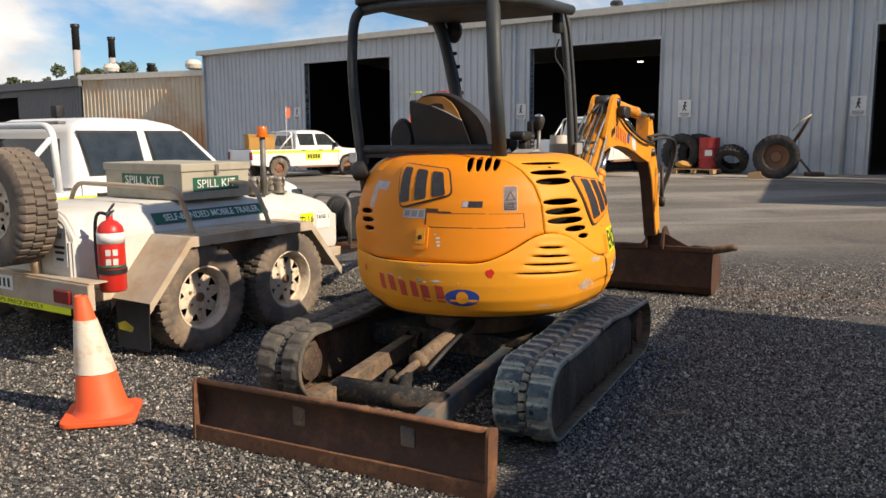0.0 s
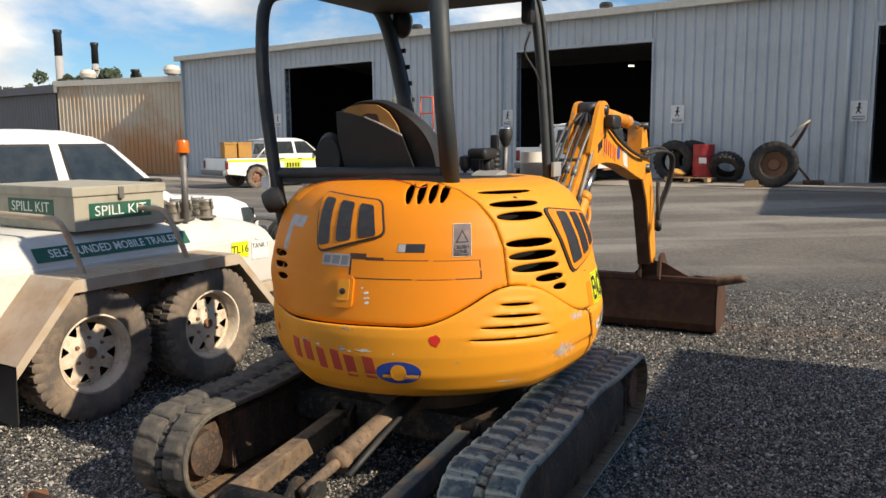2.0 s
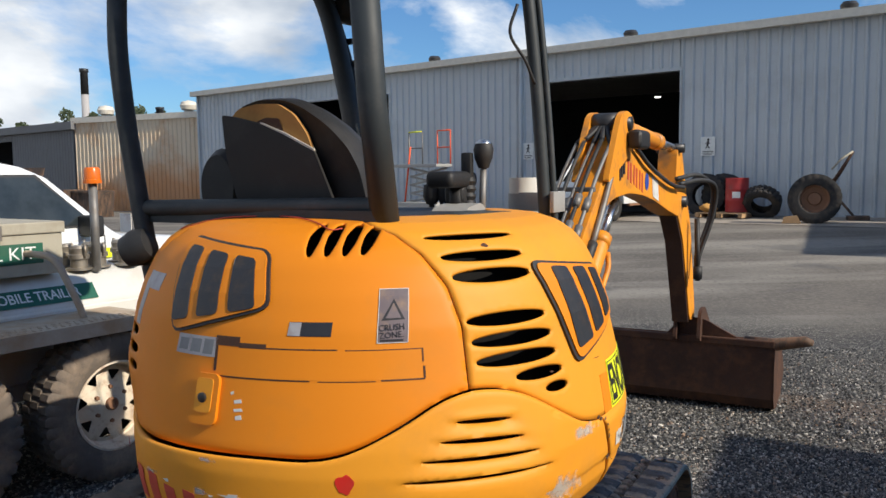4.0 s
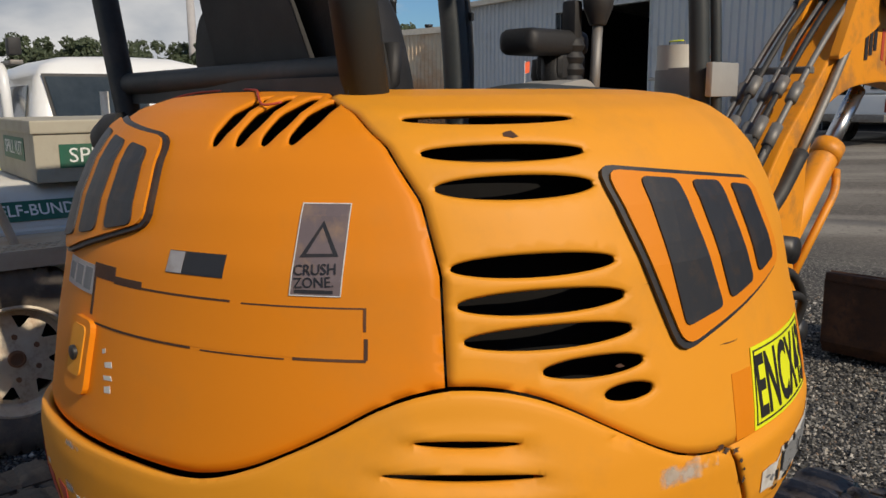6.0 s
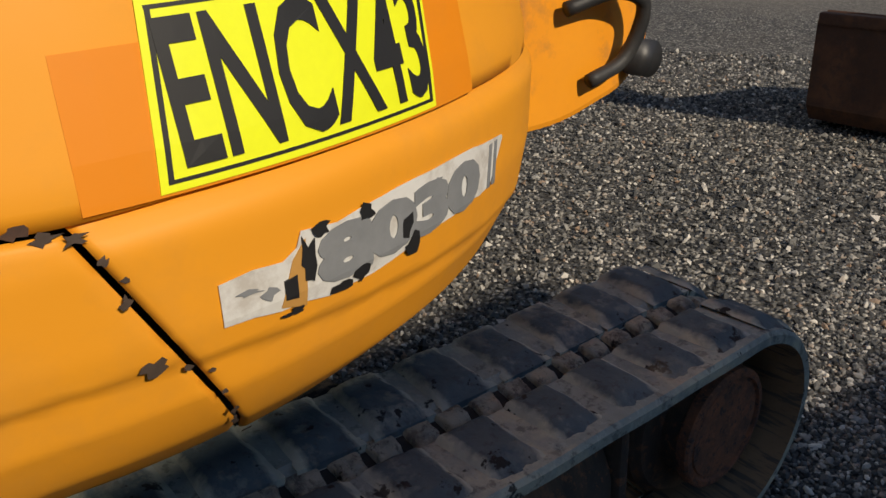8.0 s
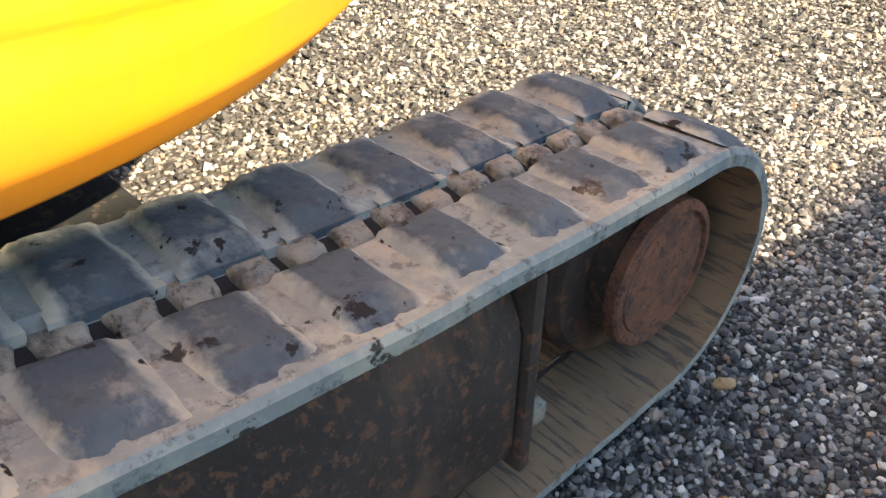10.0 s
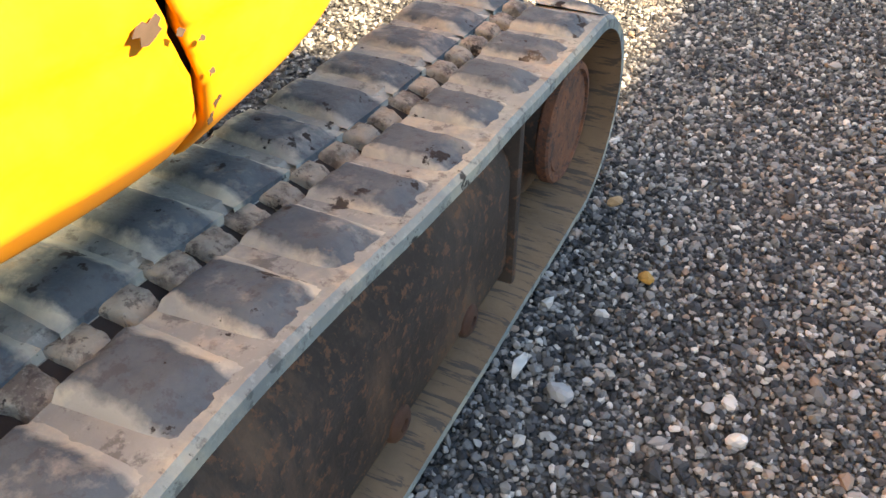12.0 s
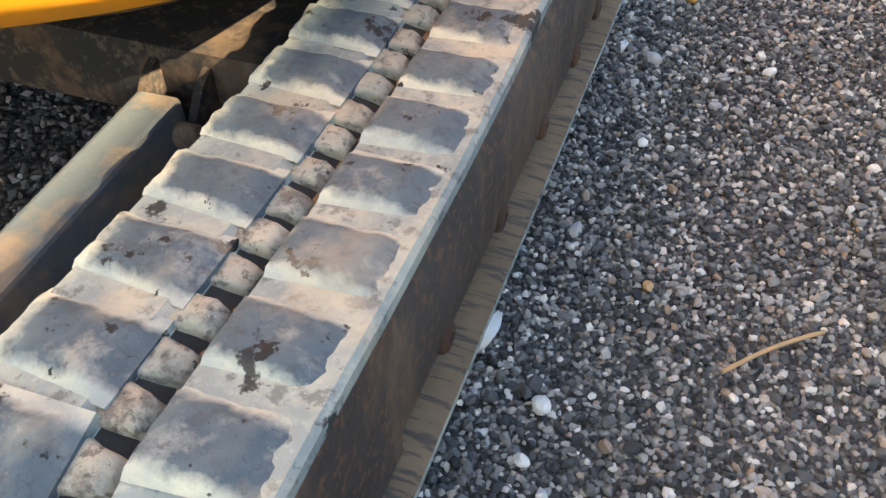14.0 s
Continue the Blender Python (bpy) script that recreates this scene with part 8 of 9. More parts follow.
# ---- parked utes ----
def ute(m, label, stripe=True, group="", tray_load=False, dusty="tyre"):
    """A dual-cab ute, nose towards +y, its right side at x = 0.86: body, cab, glass, tray, wheels."""
    u = thing("utility_vehicle", m, label, "ute", group)
    half = 0.86
    SIDE = Matrix(((0, 0, 1, -half), (1, 0, 0, 0), (0, 1, 0, 0), (0, 0, 0, 1)))
    arches = lambda y: [(y - 0.42, 0.42), (y - 0.40, 0.60), (y - 0.27, 0.76), (y, 0.82), (y + 0.27, 0.76), (y + 0.40, 0.60), (y + 0.42, 0.42)]
    low = [(-2.50, 0.50), (-2.52, 0.62), (-2.50, 1.02), (-0.74, 1.02), (-0.70, 1.06), (1.20, 1.06), (2.00, 1.00), (2.32, 0.90), (2.42, 0.72), (2.40, 0.45)] + arches(1.55)[::-1] + arches(-1.40)[::-1]
    bm = bmesh.new()
    slab(bm, low, 2 * half, SIDE, 0.022)
    for v in bm.verts:
        if v.co.y > 1.2 and v.co.z > 0.86:
            v.co.x *= 1 - 0.10 * min(1, (v.co.y - 1.2) / 1.1)
            v.co.z += 0.05 * (1 - (v.co.x / half) ** 2)
        if v.co.y > 2.1:
            v.co.x *= 0.94
    part("body", bm, "white", u, "white painted body", angle=0.5)
    # cab
    bm = bmesh.new()
    bot = [(-0.78, 1.04), (-0.70, 1.04)]
    rows = []
    for y0, y1, z, w in ((-0.74, 1.30, 1.05, half), (-0.72, 1.18, 1.12, half - 0.01), (-0.66, 0.70, 1.55, half - 0.10), (-0.60, 0.52, 1.635, half - 0.14), (-0.46, 0.30, 1.69, half - 0.24), (-0.2, 0.10, 1.705, half - 0.40)):
        ring_ = rounded([(-w, y0), (w, y0), (w, y1), (-w, y1)], 0.10, 4)
        rows.append([bm.verts.new((x, y, z)) for x, y in ring_])
    for a, b in zip(rows, rows[1:]):
        for k in range(len(a)):
            bm.faces.new((a[k], a[(k + 1) % len(a)], b[(k + 1) % len(a)], b[k]))
    bm.faces.new(rows[-1])
    bmesh.ops.recalc_face_normals(bm, faces=bm.faces[:])
    part("cab", bm, "white", u, angle=0.9)
    # glass: set just proud of the cab's slope
    def pane(pts, nm="window"):
        bm = bmesh.new()
        vs = [bm.verts.new(p) for p in pts]
        bm.faces.new(vs)
        bm.faces.ensure_lookup_table()
        bm.faces[0].normal_update()
        r = bmesh.ops.extrude_face_region(bm, geom=[bm.faces[0]])
        c = sum((Vector(p) for p in pts), Vector()) / len(pts)
        out = (c - Vector((0, 0.1, 1.25))).normalized()
        out.z = max(out.z, 0)
        bmesh.ops.translate(bm, vec=out * 0.006, verts=[v for v in r["geom"] if isinstance(v, bmesh.types.BMVert)])
        bmesh.ops.recalc_face_normals(bm, faces=bm.faces[:])
        return part(nm, bm, "ute_glass", u, smooth=False)
    def flankx(z):
        return table([(1.05, half), (1.12, half - 0.01), (1.55, half - 0.10), (1.635, half - 0.14)], z) + 0.004
    for s in (1, -1):
        for (ya, yb, yc, yd) in ((-0.54, 0.05, 0.02, -0.60), (0.20, 1.00, 0.56, 0.14)):
            frame_ = pane([(s * flankx(1.155), ya - 0.02, 1.155), (s * flankx(1.155), yb + 0.02, 1.155), (s * flankx(1.575), yc + 0.02, 1.575), (s * flankx(1.575), yd - 0.02, 1.575)], "window_seal")
            frame_.data.materials.clear()
            frame_.data.materials.append(M["black_plastic"])
            pane([(s * (flankx(1.175) + 0.006), ya, 1.175), (s * (flankx(1.175) + 0.006), yb, 1.175), (s * (flankx(1.555) + 0.006), yc, 1.555), (s * (flankx(1.555) + 0.006), yd, 1.555)])
        bm = bmesh.new()
        for y in (-0.66, 0.11, 1.08):
            box(bm, (s * half - 0.003, y - 0.004, 0.52), (s * half + 0.002, y + 0.004, 1.08))
        part("door_gap", bm, "black_plastic", u, smooth=False)
        for y in (-0.42, 0.30):
            bm = bmesh.new()
            box(bm, (s * half - 0.004, y - 0.09, 0.965), (s * half + 0.028, y + 0.09, 0.995), bevel=0.008)
            part("door_handle", bm, "black_plastic", u)
        bm = bmesh.new()
        box(bm, (s * (half + 0.02) - 0.05, 0.86, 1.08), (s * (half + 0.02) + 0.13 * s + 0.05, 0.96, 1.25), bevel=0.03, seg=3)
        part("door_mirror", bm, "black_plastic", u)
        if stripe:
            bm = bmesh.new()
            box(bm, (s * half - 0.002, -2.48, 0.895), (s * half + 0.004, 1.15, 0.975))
            part("reflective_stripe", bm, "hivis", u, "fluorescent yellow stripe", smooth=False)
        bm = bmesh.new()
        box(bm, (s * half - 0.05, -0.72, 0.36), (s * half + 0.04, 1.05, 0.42), bevel=0.02)
        part("side_step", bm, "brown_rim", u)
    pane([(-0.66, 1.19, 1.12), (0.66, 1.19, 1.12), (0.60, 0.72, 1.56), (-0.60, 0.72, 1.56)], "windscreen")
    pane([(-0.62, -0.735, 1.14), (0.62, -0.735, 1.14), (0.58, -0.672, 1.50), (-0.58, -0.672, 1.50)], "rear_window")
    bm = bmesh.new()
    tube(bm, bend([(-0.80, -0.84, 1.02), (-0.74, -0.84, 1.62), (0.74, -0.84, 1.62), (0.80, -0.84, 1.02)], 0.14), 0.032, 12)
    tube(bm, [(0.78, -1.35, 1.03), (0.74, -0.86, 1.50)], 0.026, 10)
    tube(bm, [(-0.78, -1.35, 1.03), (-0.74, -0.86, 1.50)], 0.026, 10)
    part("roll_bar", bm, "white", u, "white tubular roll bar")
    bm = bmesh.new()
    box(bm, (-0.78, -2.44, 0.72), (0.78, -0.80, 1.024))
    part("tray_liner", bm, "black_plastic", u, smooth=False)
    bm = bmesh.new()
    box(bm, (-0.84, -2.66, 0.46), (0.84, -2.52, 0.62), bevel=0.03)
    part("rear_bumper", bm, "steel", u)
    bm = bmesh.new()
    box(bm, (-0.86, 2.30, 0.40), (0.86, 2.52, 0.66), bevel=0.06, seg=3)
    part("front_bumper", bm, "interior", u)
    bm = bmesh.new()
    box(bm, (-0.52, 2.33, 0.68), (0.52, 2.385, 0.86), bevel=0.02)
    part("grille", bm, "black_plastic", u)
    for s in (1, -1):
        bm = bmesh.new()
        box(bm, (s * 0.68 - 0.13, 2.20, 0.70), (s * 0.68 + 0.13, 2.36, 0.87), bevel=0.03)
        part("headlamp", bm, "glass", u)
        bm = bmesh.new()
        box(bm, (s * 0.80 - 0.05, -2.535, 0.66), (s * 0.80 + 0.065, -2.46, 0.94), bevel=0.02)
        part("tail_lamp", bm, "lamp_red", u)
    for s in (1, -1):
        for y in (1.55, -1.40):
            w_ = new("wheel")
            w_.parent = u
            wheel_parts(w_, Matrix.Translation((s * (half - 0.13), y, 0.36)) @ (pose(0, 0, 0) if s > 0 else pose(0, 0, 0, 0, 0, 180)), 0.36, 0.225, 0.20, {"tyre": "rim", "brown": "brown_rim", "dark": "steel"}[dusty], spokes=6, lugs=24, tyre_mat="old_tyre" if dusty == "dark" else "tyre")
    return u


near_ute = ute(TRAIL @ Matrix.Translation((-3.06, 0.68, 0)), "white dual-cab ute with yellow stripe behind the tank trailer")
bm = bmesh.new()
box(bm, (-0.78, -0.80, 1.63), (0.78, -0.72, 1.66), bevel=0.01)
part("light_rack", bm, "steel", near_ute)
bm = bmesh.new()
box(bm, (0.67, -0.80, 1.69), (0.77, -0.72, 1.80), bevel=0.015)
part("work_lamp", bm, "black_plastic", near_ute)
far_ute = ute(Matrix.Translation((-5.29, 30.38, 0.0)) @ pose(0, 0, 0, 0, 0, -48), "white dual-cab ute with dusty wheels and crates in its tray", dusty="brown")
bm = bmesh.new()
sheet(bm, 0.66, 0.24, Matrix(((0, 0, 1, 0.866), (1, 0, 0, 0.0), (0, 1, 0, 0.76), (0, 0, 0, 1))), 0.004)
fl = part("fleet_plate", bm, "hivis", far_ute, "yellow fleet plate", smooth=False)
bm = bmesh.new()
for k in range(5):
    sheet(bm, 0.075, 0.15, Matrix(((0, 0, 1, 0.871), (1, 0, 0, -0.22 + 0.11 * k), (0, 1, 0, 0.76), (0, 0, 0, 1))), 0.003)
part("plate_bar", bm, "black_text", fl, smooth=False)
for y, z, w_ in ((-1.6, 1.024, 0.45), (-2.1, 1.024, 0.40)):
    cr = thing("crate", far_ute.matrix_world @ Matrix.Translation((0.2, y, z)) @ pose(0, 0, 0, 0, 0, 8 * y), "ochre crate standing in the ute's tray", "crate", "crates in the tray")
    bm = bmesh.new()
    box(bm, (-0.42, -w_ / 2, 0), (0.42, w_ / 2, 0.52), bevel=0.012)
    part("crate_body", bm, "cardboard", cr, smooth=False)
    bm = bmesh.new()
    box(bm, (-0.44, -w_ / 2 - 0.02, 0.47), (0.44, w_ / 2 + 0.02, 0.53), bevel=0.008)
    part("crate_rim", bm, "cardboard", cr, smooth=False)
flag = thing("whip_flag", far_ute.matrix_world @ Matrix.Translation((0.6, -0.95, 1.03)), "thin whip aerial with a red flag on the ute", "flag")
bm = bmesh.new()
tube(bm, [(0, 0, 0), (0, 0, 1.5)], 0.012, 6)
part("whip", bm, "white", flag)
bm = bmesh.new()
slab(bm, [(0, 0), (0.16, 0.05), (0.17, 0.40), (0.0, 0.36)], 0.01, Matrix(((0, 0, 1, 0), (1, 0, 0, 0), (0, 1, 0, 1.08), (0, 0, 0, 1))))
part("flag_cloth", bm, "cone", flag, smooth=False)
van = ute(Matrix.Translation((4.77, 24.94, ground_z(4.5, 23.6))) @ pose(0, 0, 0, 0, 0, -37), "white ute parked nose first before the shed's open door", stripe=False, dusty="dark")

# ---- along the shed ----
def loose_tyre(x, y, z, R, w, m, label, rim=None, group=""):
    t = thing("heavy_tyre" if R > 0.5 else "truck_tyre", Matrix.Translation((x, y, z)) @ m, label, "tyre", group)
    bm = bmesh.new()
    turn = pose(0, 0, 0, 0, 90, 0)
    ri = R * 0.55
    bm.free()
    bm = treaded(R, w, ri, 22, 0.035, Matrix())
    part("carcass", bm, "old_tyre", t)
    if rim:
        bm = bmesh.new()
        lathe(bm, [(ri, w * 0.36), (ri - 0.02, w * 0.30), (ri - 0.04, w * 0.05), (ri * 0.5, w * 0.02), (ri * 0.42, w * 0.14), (0, w * 0.14)], 36, turn)
        part("rim", bm, rim, t, "dusty brown steel rim")
        for k in range(8):
            bm = bmesh.new()
            a = 2 * math.pi * k / 8
            lathe(bm, [(0.02, w * 0.02), (0.02, w * 0.09), (0, w * 0.09)], 8, turn @ Matrix.Translation((ri * 0.66 * math.cos(a), ri * 0.66 * math.sin(a), 0)))
            part("wheel_nut", bm, "brown_rim", t)
    return t


gz = ground_z
face = pose(0, 0, 0, 0, 0, -127)          # the shed's outward side, for discs about x
p = (8.75, 21.3)
loose_tyre(p[0], p[1], gz(*p) + 0.56, 0.57, 0.42, pose(0, 0, 0, 0, 0, -112), "big earthmover tyre on a brown rim standing up", "brown_rim")
p = shed_at(0.62, 1.0, 0)
loose_tyre(p.x, p.y, gz(p.x, p.y) + 0.40, 0.46, 0.32, pose(0, 0, 0, 0, 0, -120) @ pose(0, 0, 0, 0, 38, 0), "black tyre leaning over beside the big wheel")
for a, d, tilt in ((-0.95, 0.75, 8), (-0.55, 0.45, 5)):
    p = shed_at(a, d, 0)
    loose_tyre(p.x, p.y, gz(p.x, p.y) + 0.55, 0.58, 0.30, face @ pose(0, 0, 0, 0, -tilt, 0), "worn truck tyre leaning against the shed", group="tyres along the shed")


def drum(p, label, mat="red_dull", lift=0.0):
    d = thing("oil_drum", Matrix.Translation((p.x, p.y, gz(p.x, p.y) + 0.012 + lift)), label, "drum")
    bm = bmesh.new()
    lathe(bm, [(0, 0), (0.285, 0), (0.292, 0.015), (0.285, 0.03), (0.285, 0.28), (0.296, 0.30), (0.285, 0.32), (0.285, 0.57), (0.296, 0.59), (0.285, 0.61), (0.285, 0.86), (0.292, 0.88), (0.28, 0.885), (0.275, 0.865), (0, 0.865)], 32)
    part("shell", bm, mat, d)
    bm = bmesh.new()
    sheet(bm, 0.2, 0.16, Matrix.Rotation(radians(-127 + 15), 4, "Z") @ Matrix.Translation((0.283, 0, 0.45)) @ pose(0, 0, 0, 90, 0, 90), 0.005)
    part("paper_label", bm, "white_text", d, "white paper label", smooth=False)
    return d


pp = shed_at(-0.25, 1.15, 0)
pal = thing("timber_pallet", Matrix.Translation((pp.x, pp.y, gz(pp.x, pp.y) + 0.012)) @ pose(0, 0, 0, 0, 0, -37), "pale timber pallet on the concrete apron", "pallet")
for y in (-0.5, -0.25, 0.0, 0.25, 0.5):
    bm = bmesh.new()
    box(bm, (-0.6, y - 0.05, 0.10), (0.6, y + 0.05, 0.122), bevel=0.003)
    part("board", bm, "wood", pal, smooth=False)
for x in (-0.55, 0.0, 0.55):
    bm = bmesh.new()
    box(bm, (x - 0.05, -0.55, 0.0), (x + 0.05, 0.55, 0.10), bevel=0.003)
    part("bearer", bm, "wood", pal, smooth=False)
drum(shed_at(-0.02, 1.0, 0), "dull red oil drum with a white label on a pallet", lift=0.122)
sack = thing("crumpled_bag", Matrix.Translation(shed_at(-0.62, 1.35, gz(pp.x, pp.y) + 0.134)), "crumpled ochre bag lying on the pallet", "bag")
bm = bmesh.new()
bmesh.ops.create_icosphere(bm, subdivisions=3, radius=0.2)
for v in bm.verts:
    v.co = Vector((v.co.x * 1.2, v.co.y * 0.9, (v.co.z + 0.2) * 0.55)) * (1 + 0.25 * noise.noise(v.co * 6))
    v.co.z = max(0, v.co.z)
part("bag_skin", bm, "cardboard", sack)
# hitch parts and a clutter of steel on the big wheel's axle
ax = thing("axle_hitch", Matrix.Translation((9.35, 21.55, gz(9.35, 21.55) + 0.012)) @ pose(0, 0, 0, 0, 0, -112), "rusty axle and drawbar behind the big tyre", "axle")
bm = bmesh.new()
tube(bm, [(-0.55, -0.30, 0.64), (-1.4, -0.30, 0.64)], 0.08, 12)
part("axle_tube", bm, "rust", ax)
bm = bmesh.new()
tube(bm, [(-0.9, -0.2, 0.64), (-0.75, 0.1, 1.15), (-0.6, 0.35, 1.62)], [0.05, 0.045, 0.03], 10)
part("drawbar", bm, "rust", ax)
bm = bmesh.new()
tube(bm, [(-0.6, 0.35, 1.62), (-0.5, 0.10, 1.45), (-0.5, -0.1, 1.2)], 0.025, 8)
part("brace", bm, "kit", ax)
bm = bmesh.new()
box(bm, (-0.9, 0.25, 0.0), (-0.5, 0.75, 0.10), bevel=0.02)
tube(bm, [(-0.7, 0.4, 0.10), (-0.75, 0.0, 0.60)], 0.03, 8)
part("stand_foot", bm, "frame_steel", ax, smooth=False)
wd = thing("wheel_chock", Matrix.Translation((8.3, 21.45, gz(8.3, 21.45) + 0.012)) @ pose(0, 0, 0, 0, 0, -112), "small timber chock before the big tyre", "chock")
bm = bmesh.new()
slab(bm, [(-0.2, 0), (0.2, 0), (0.12, 0.18), (-0.16, 0.14)], 0.25, pose(0, 0, 0, 90, 0, 90))
part("chock_block", bm, "wood", wd, smooth=False)

# scissor lift beside the left door
pl = shed_at(-10.2, 1.6, 0)
lift = thing("scissor_lift", Matrix.Translation((pl.x, pl.y, gz(pl.x, pl.y))) @ pose(0, 0, 0, 0, 0, -37), "scissor lift with orange guard rails beside the shed door", "lift")
bm = bmesh.new()
box(bm, (-0.9, -0.4, 0.12), (0.9, 0.4, 0.55), bevel=0.03)
part("chassis", bm, "tape_grey", lift)
for s in (-1, 1):
    for k in range(4):
        bm = bmesh.new()
        z = 0.55 + 0.28 * k
        tube(bm, [(-0.8 * s, 0.33, z), (0.8 * s, 0.33, z + 0.28)], 0.035, 8)
        part("scissor_arm", bm, "tape_grey", lift)
bm = bmesh.new()
box(bm, (-0.95, -0.42, 1.70), (0.95, 0.42, 1.80), bevel=0.02)
part("platform", bm, "tape_grey", lift)
for x in (-0.9, -0.3, 0.35, 0.9):
    bm = bmesh.new()
    tube(bm, [(x, 0.4, 1.8), (x, 0.4, 2.9)], 0.022, 8)
    part("guard_post", bm, "cone" if x > 0 else "steel", lift)
for z, x0 in ((2.9, 0.35), (2.35, 0.35), (2.9, -0.9), (2.35, -0.9)):
    bm = bmesh.new()
    tube(bm, [(x0, 0.4, z), (x0 + 0.55, 0.4, z)], 0.024, 8)
    part("guard_rail", bm, "cone" if x0 > 0 else "hivis" if z > 2.8 else "steel", lift)
bm = bmesh.new()
tube(bm, [(-1.1, 0.3, 0.1), (-0.75, 0.3, 2.4)], 0.03, 8)
part("ladder_rail", bm, "cone", lift)

# red steel chests against the shed
for along_ in (-8.95, -8.52):
    c = shed_at(along_, 1.5, 0)
    ch = thing("tool_chest", Matrix.Translation((c.x, c.y, gz(c.x, c.y))) @ pose(0, 0, 0, 0, 0, -37), "red steel chest on the ground against the shed", "chest", "chests against the shed")
    bm = bmesh.new()
    box(bm, (-0.20, -0.22, 0.0), (0.20, 0.22, 0.50), bevel=0.015)
    part("body", bm, "red_dull", ch)
    bm = bmesh.new()
    box(bm, (-0.21, -0.23, 0.503), (0.21, 0.23, 0.56), bevel=0.012)
    part("lid", bm, "red_dull", ch)
    bm = bmesh.new()
    box(bm, (-0.03, -0.245, 0.44), (0.03, -0.221, 0.52), bevel=0.004)
    part("latch", bm, "steel", ch)

# bins and drums before the rusty wall
for k, (a, d, w_, h_, mt) in enumerate(((1.4, 4.5, 1.6, 1.5, "rust"), (4.6, 5.0, 2.2, 1.15, "frame_steel"), (6.4, 4.6, 1.4, 1.1, "frame_steel"))):
    c = rust_at(a, d, 0)
    b_ = thing("skip_bin", Matrix.Translation((c.x, c.y, 0.0)) @ pose(0, 0, 0, 0, 0, -22), "grimy steel scrap bin before the rusty wall", "bin", "bins before the wall")
    bm = bmesh.new()
    slab(bm, [(-w_ / 2, 0), (w_ / 2, 0), (w_ / 2 + 0.15, h_), (-w_ / 2 - 0.15, h_)], 1.0, pose(0, 0, 0, 90, 0, 0), 0.01)
    part("bin_body", bm, mt, b_, smooth=False)
    bm = bmesh.new()
    box(bm, (-w_ / 2 - 0.2, -1.05, h_ - 0.1), (w_ / 2 + 0.2, -0.98, h_), bevel=0.01)
    part("bin_rim", bm, mt, b_, smooth=False)
    if k == 0:
        bm = bmesh.new()
        box(bm, (-w_ / 2, -0.06, h_), (w_ / 2, 0.0, h_ + 0.75), pose(0, 0, 0, -20, 0, 0), 0.01)
        part("open_lid", bm, "frame_steel", b_, "raised dark lid", smooth=False)
for a, d in ((2.9, 4.0), (3.4, 4.2)):
    drum(rust_at(a, d, 0), "rusty drum standing before the wall", "rust")

# ---- trees behind ----
def tree(x, y, h, w, seed):
    r_ = random.Random(seed)
    t = thing("gum_tree", Matrix.Translation((x, y, 0)), "dark green gum tree with an open uneven crown", "tree", "trees behind the sheds")
    bm = bmesh.new()
    tube(bm, spline([(0, 0, -0.1), (0.1, 0, h * 0.3), (-0.1, 0.1, h * 0.55), (0.1, 0, h * 0.8)], 4), [0.28 - 0.018 * k for k in range(13)], 8)
    limbs = []
    for k in range(7):
        a = r_.uniform(0, 6.28)
        z0 = h * r_.uniform(0.35, 0.7)
        e = Vector((math.cos(a) * w * r_.uniform(0.3, 0.5), math.sin(a) * w * r_.uniform(0.3, 0.5), z0 + h * r_.uniform(0.1, 0.25)))
        tube(bm, [(0, 0, z0), tuple(e * 0.5 + Vector((0, 0, z0 * 0.5))), tuple(e)], [0.10, 0.07, 0.03], 6)
        limbs.append(e)
    part("trunk", bm, "bark", t)
    verts, faces = [], []
    clumps = limbs + [Vector((r_.uniform(-0.4, 0.4) * w, r_.uniform(-0.4, 0.4) * w, h * r_.uniform(0.45, 0.97))) for _ in range(26)]
    for c in clumps:
        rad = r_.uniform(0.5, 1.0) * w * 0.17
        for _ in range(110):
            d = Vector((r_.gauss(0, 1), r_.gauss(0, 1), r_.gauss(0, 0.75))).normalized() * rad * r_.uniform(0.4, 1.0) ** 0.6
            o = c + d
            u = Vector((r_.gauss(0, 1), r_.gauss(0, 1), r_.gauss(0, 1))).normalized()
            v = u.orthogonal().normalized() * r_.uniform(0.08, 0.16)
            u = u * r_.uniform(0.16, 0.30)
            i = len(verts)
            verts += [o - u, o + v, o + u, o - v]
            faces.append((i, i + 1, i + 2, i + 3))
    me = bpy.data.meshes.new("crown")
    me.from_pydata([tuple(v) for v in verts], [], faces)
    me.materials.append(M["leaf"])
    cr = new("crown", me)
    cr.parent = t
    cr["label"] = "clumped gum leaves"


rt = random.Random(11)
for k in range(12):
    tree(-72 + 2.4 * k + rt.uniform(-0.8, 0.8), 70 + 0.5 * k + rt.uniform(-4, 4), rt.uniform(6.0, 8.2), rt.uniform(5.0, 7.0), k)
for x, h in ((-37.5, 8.2), (-34.8, 8.6), (-32.6, 8.7), (-44.0, 7.2), (-41.0, 7.0)):
    tree(x, 83.5, h, 4.6, int(x * 10) % 97)


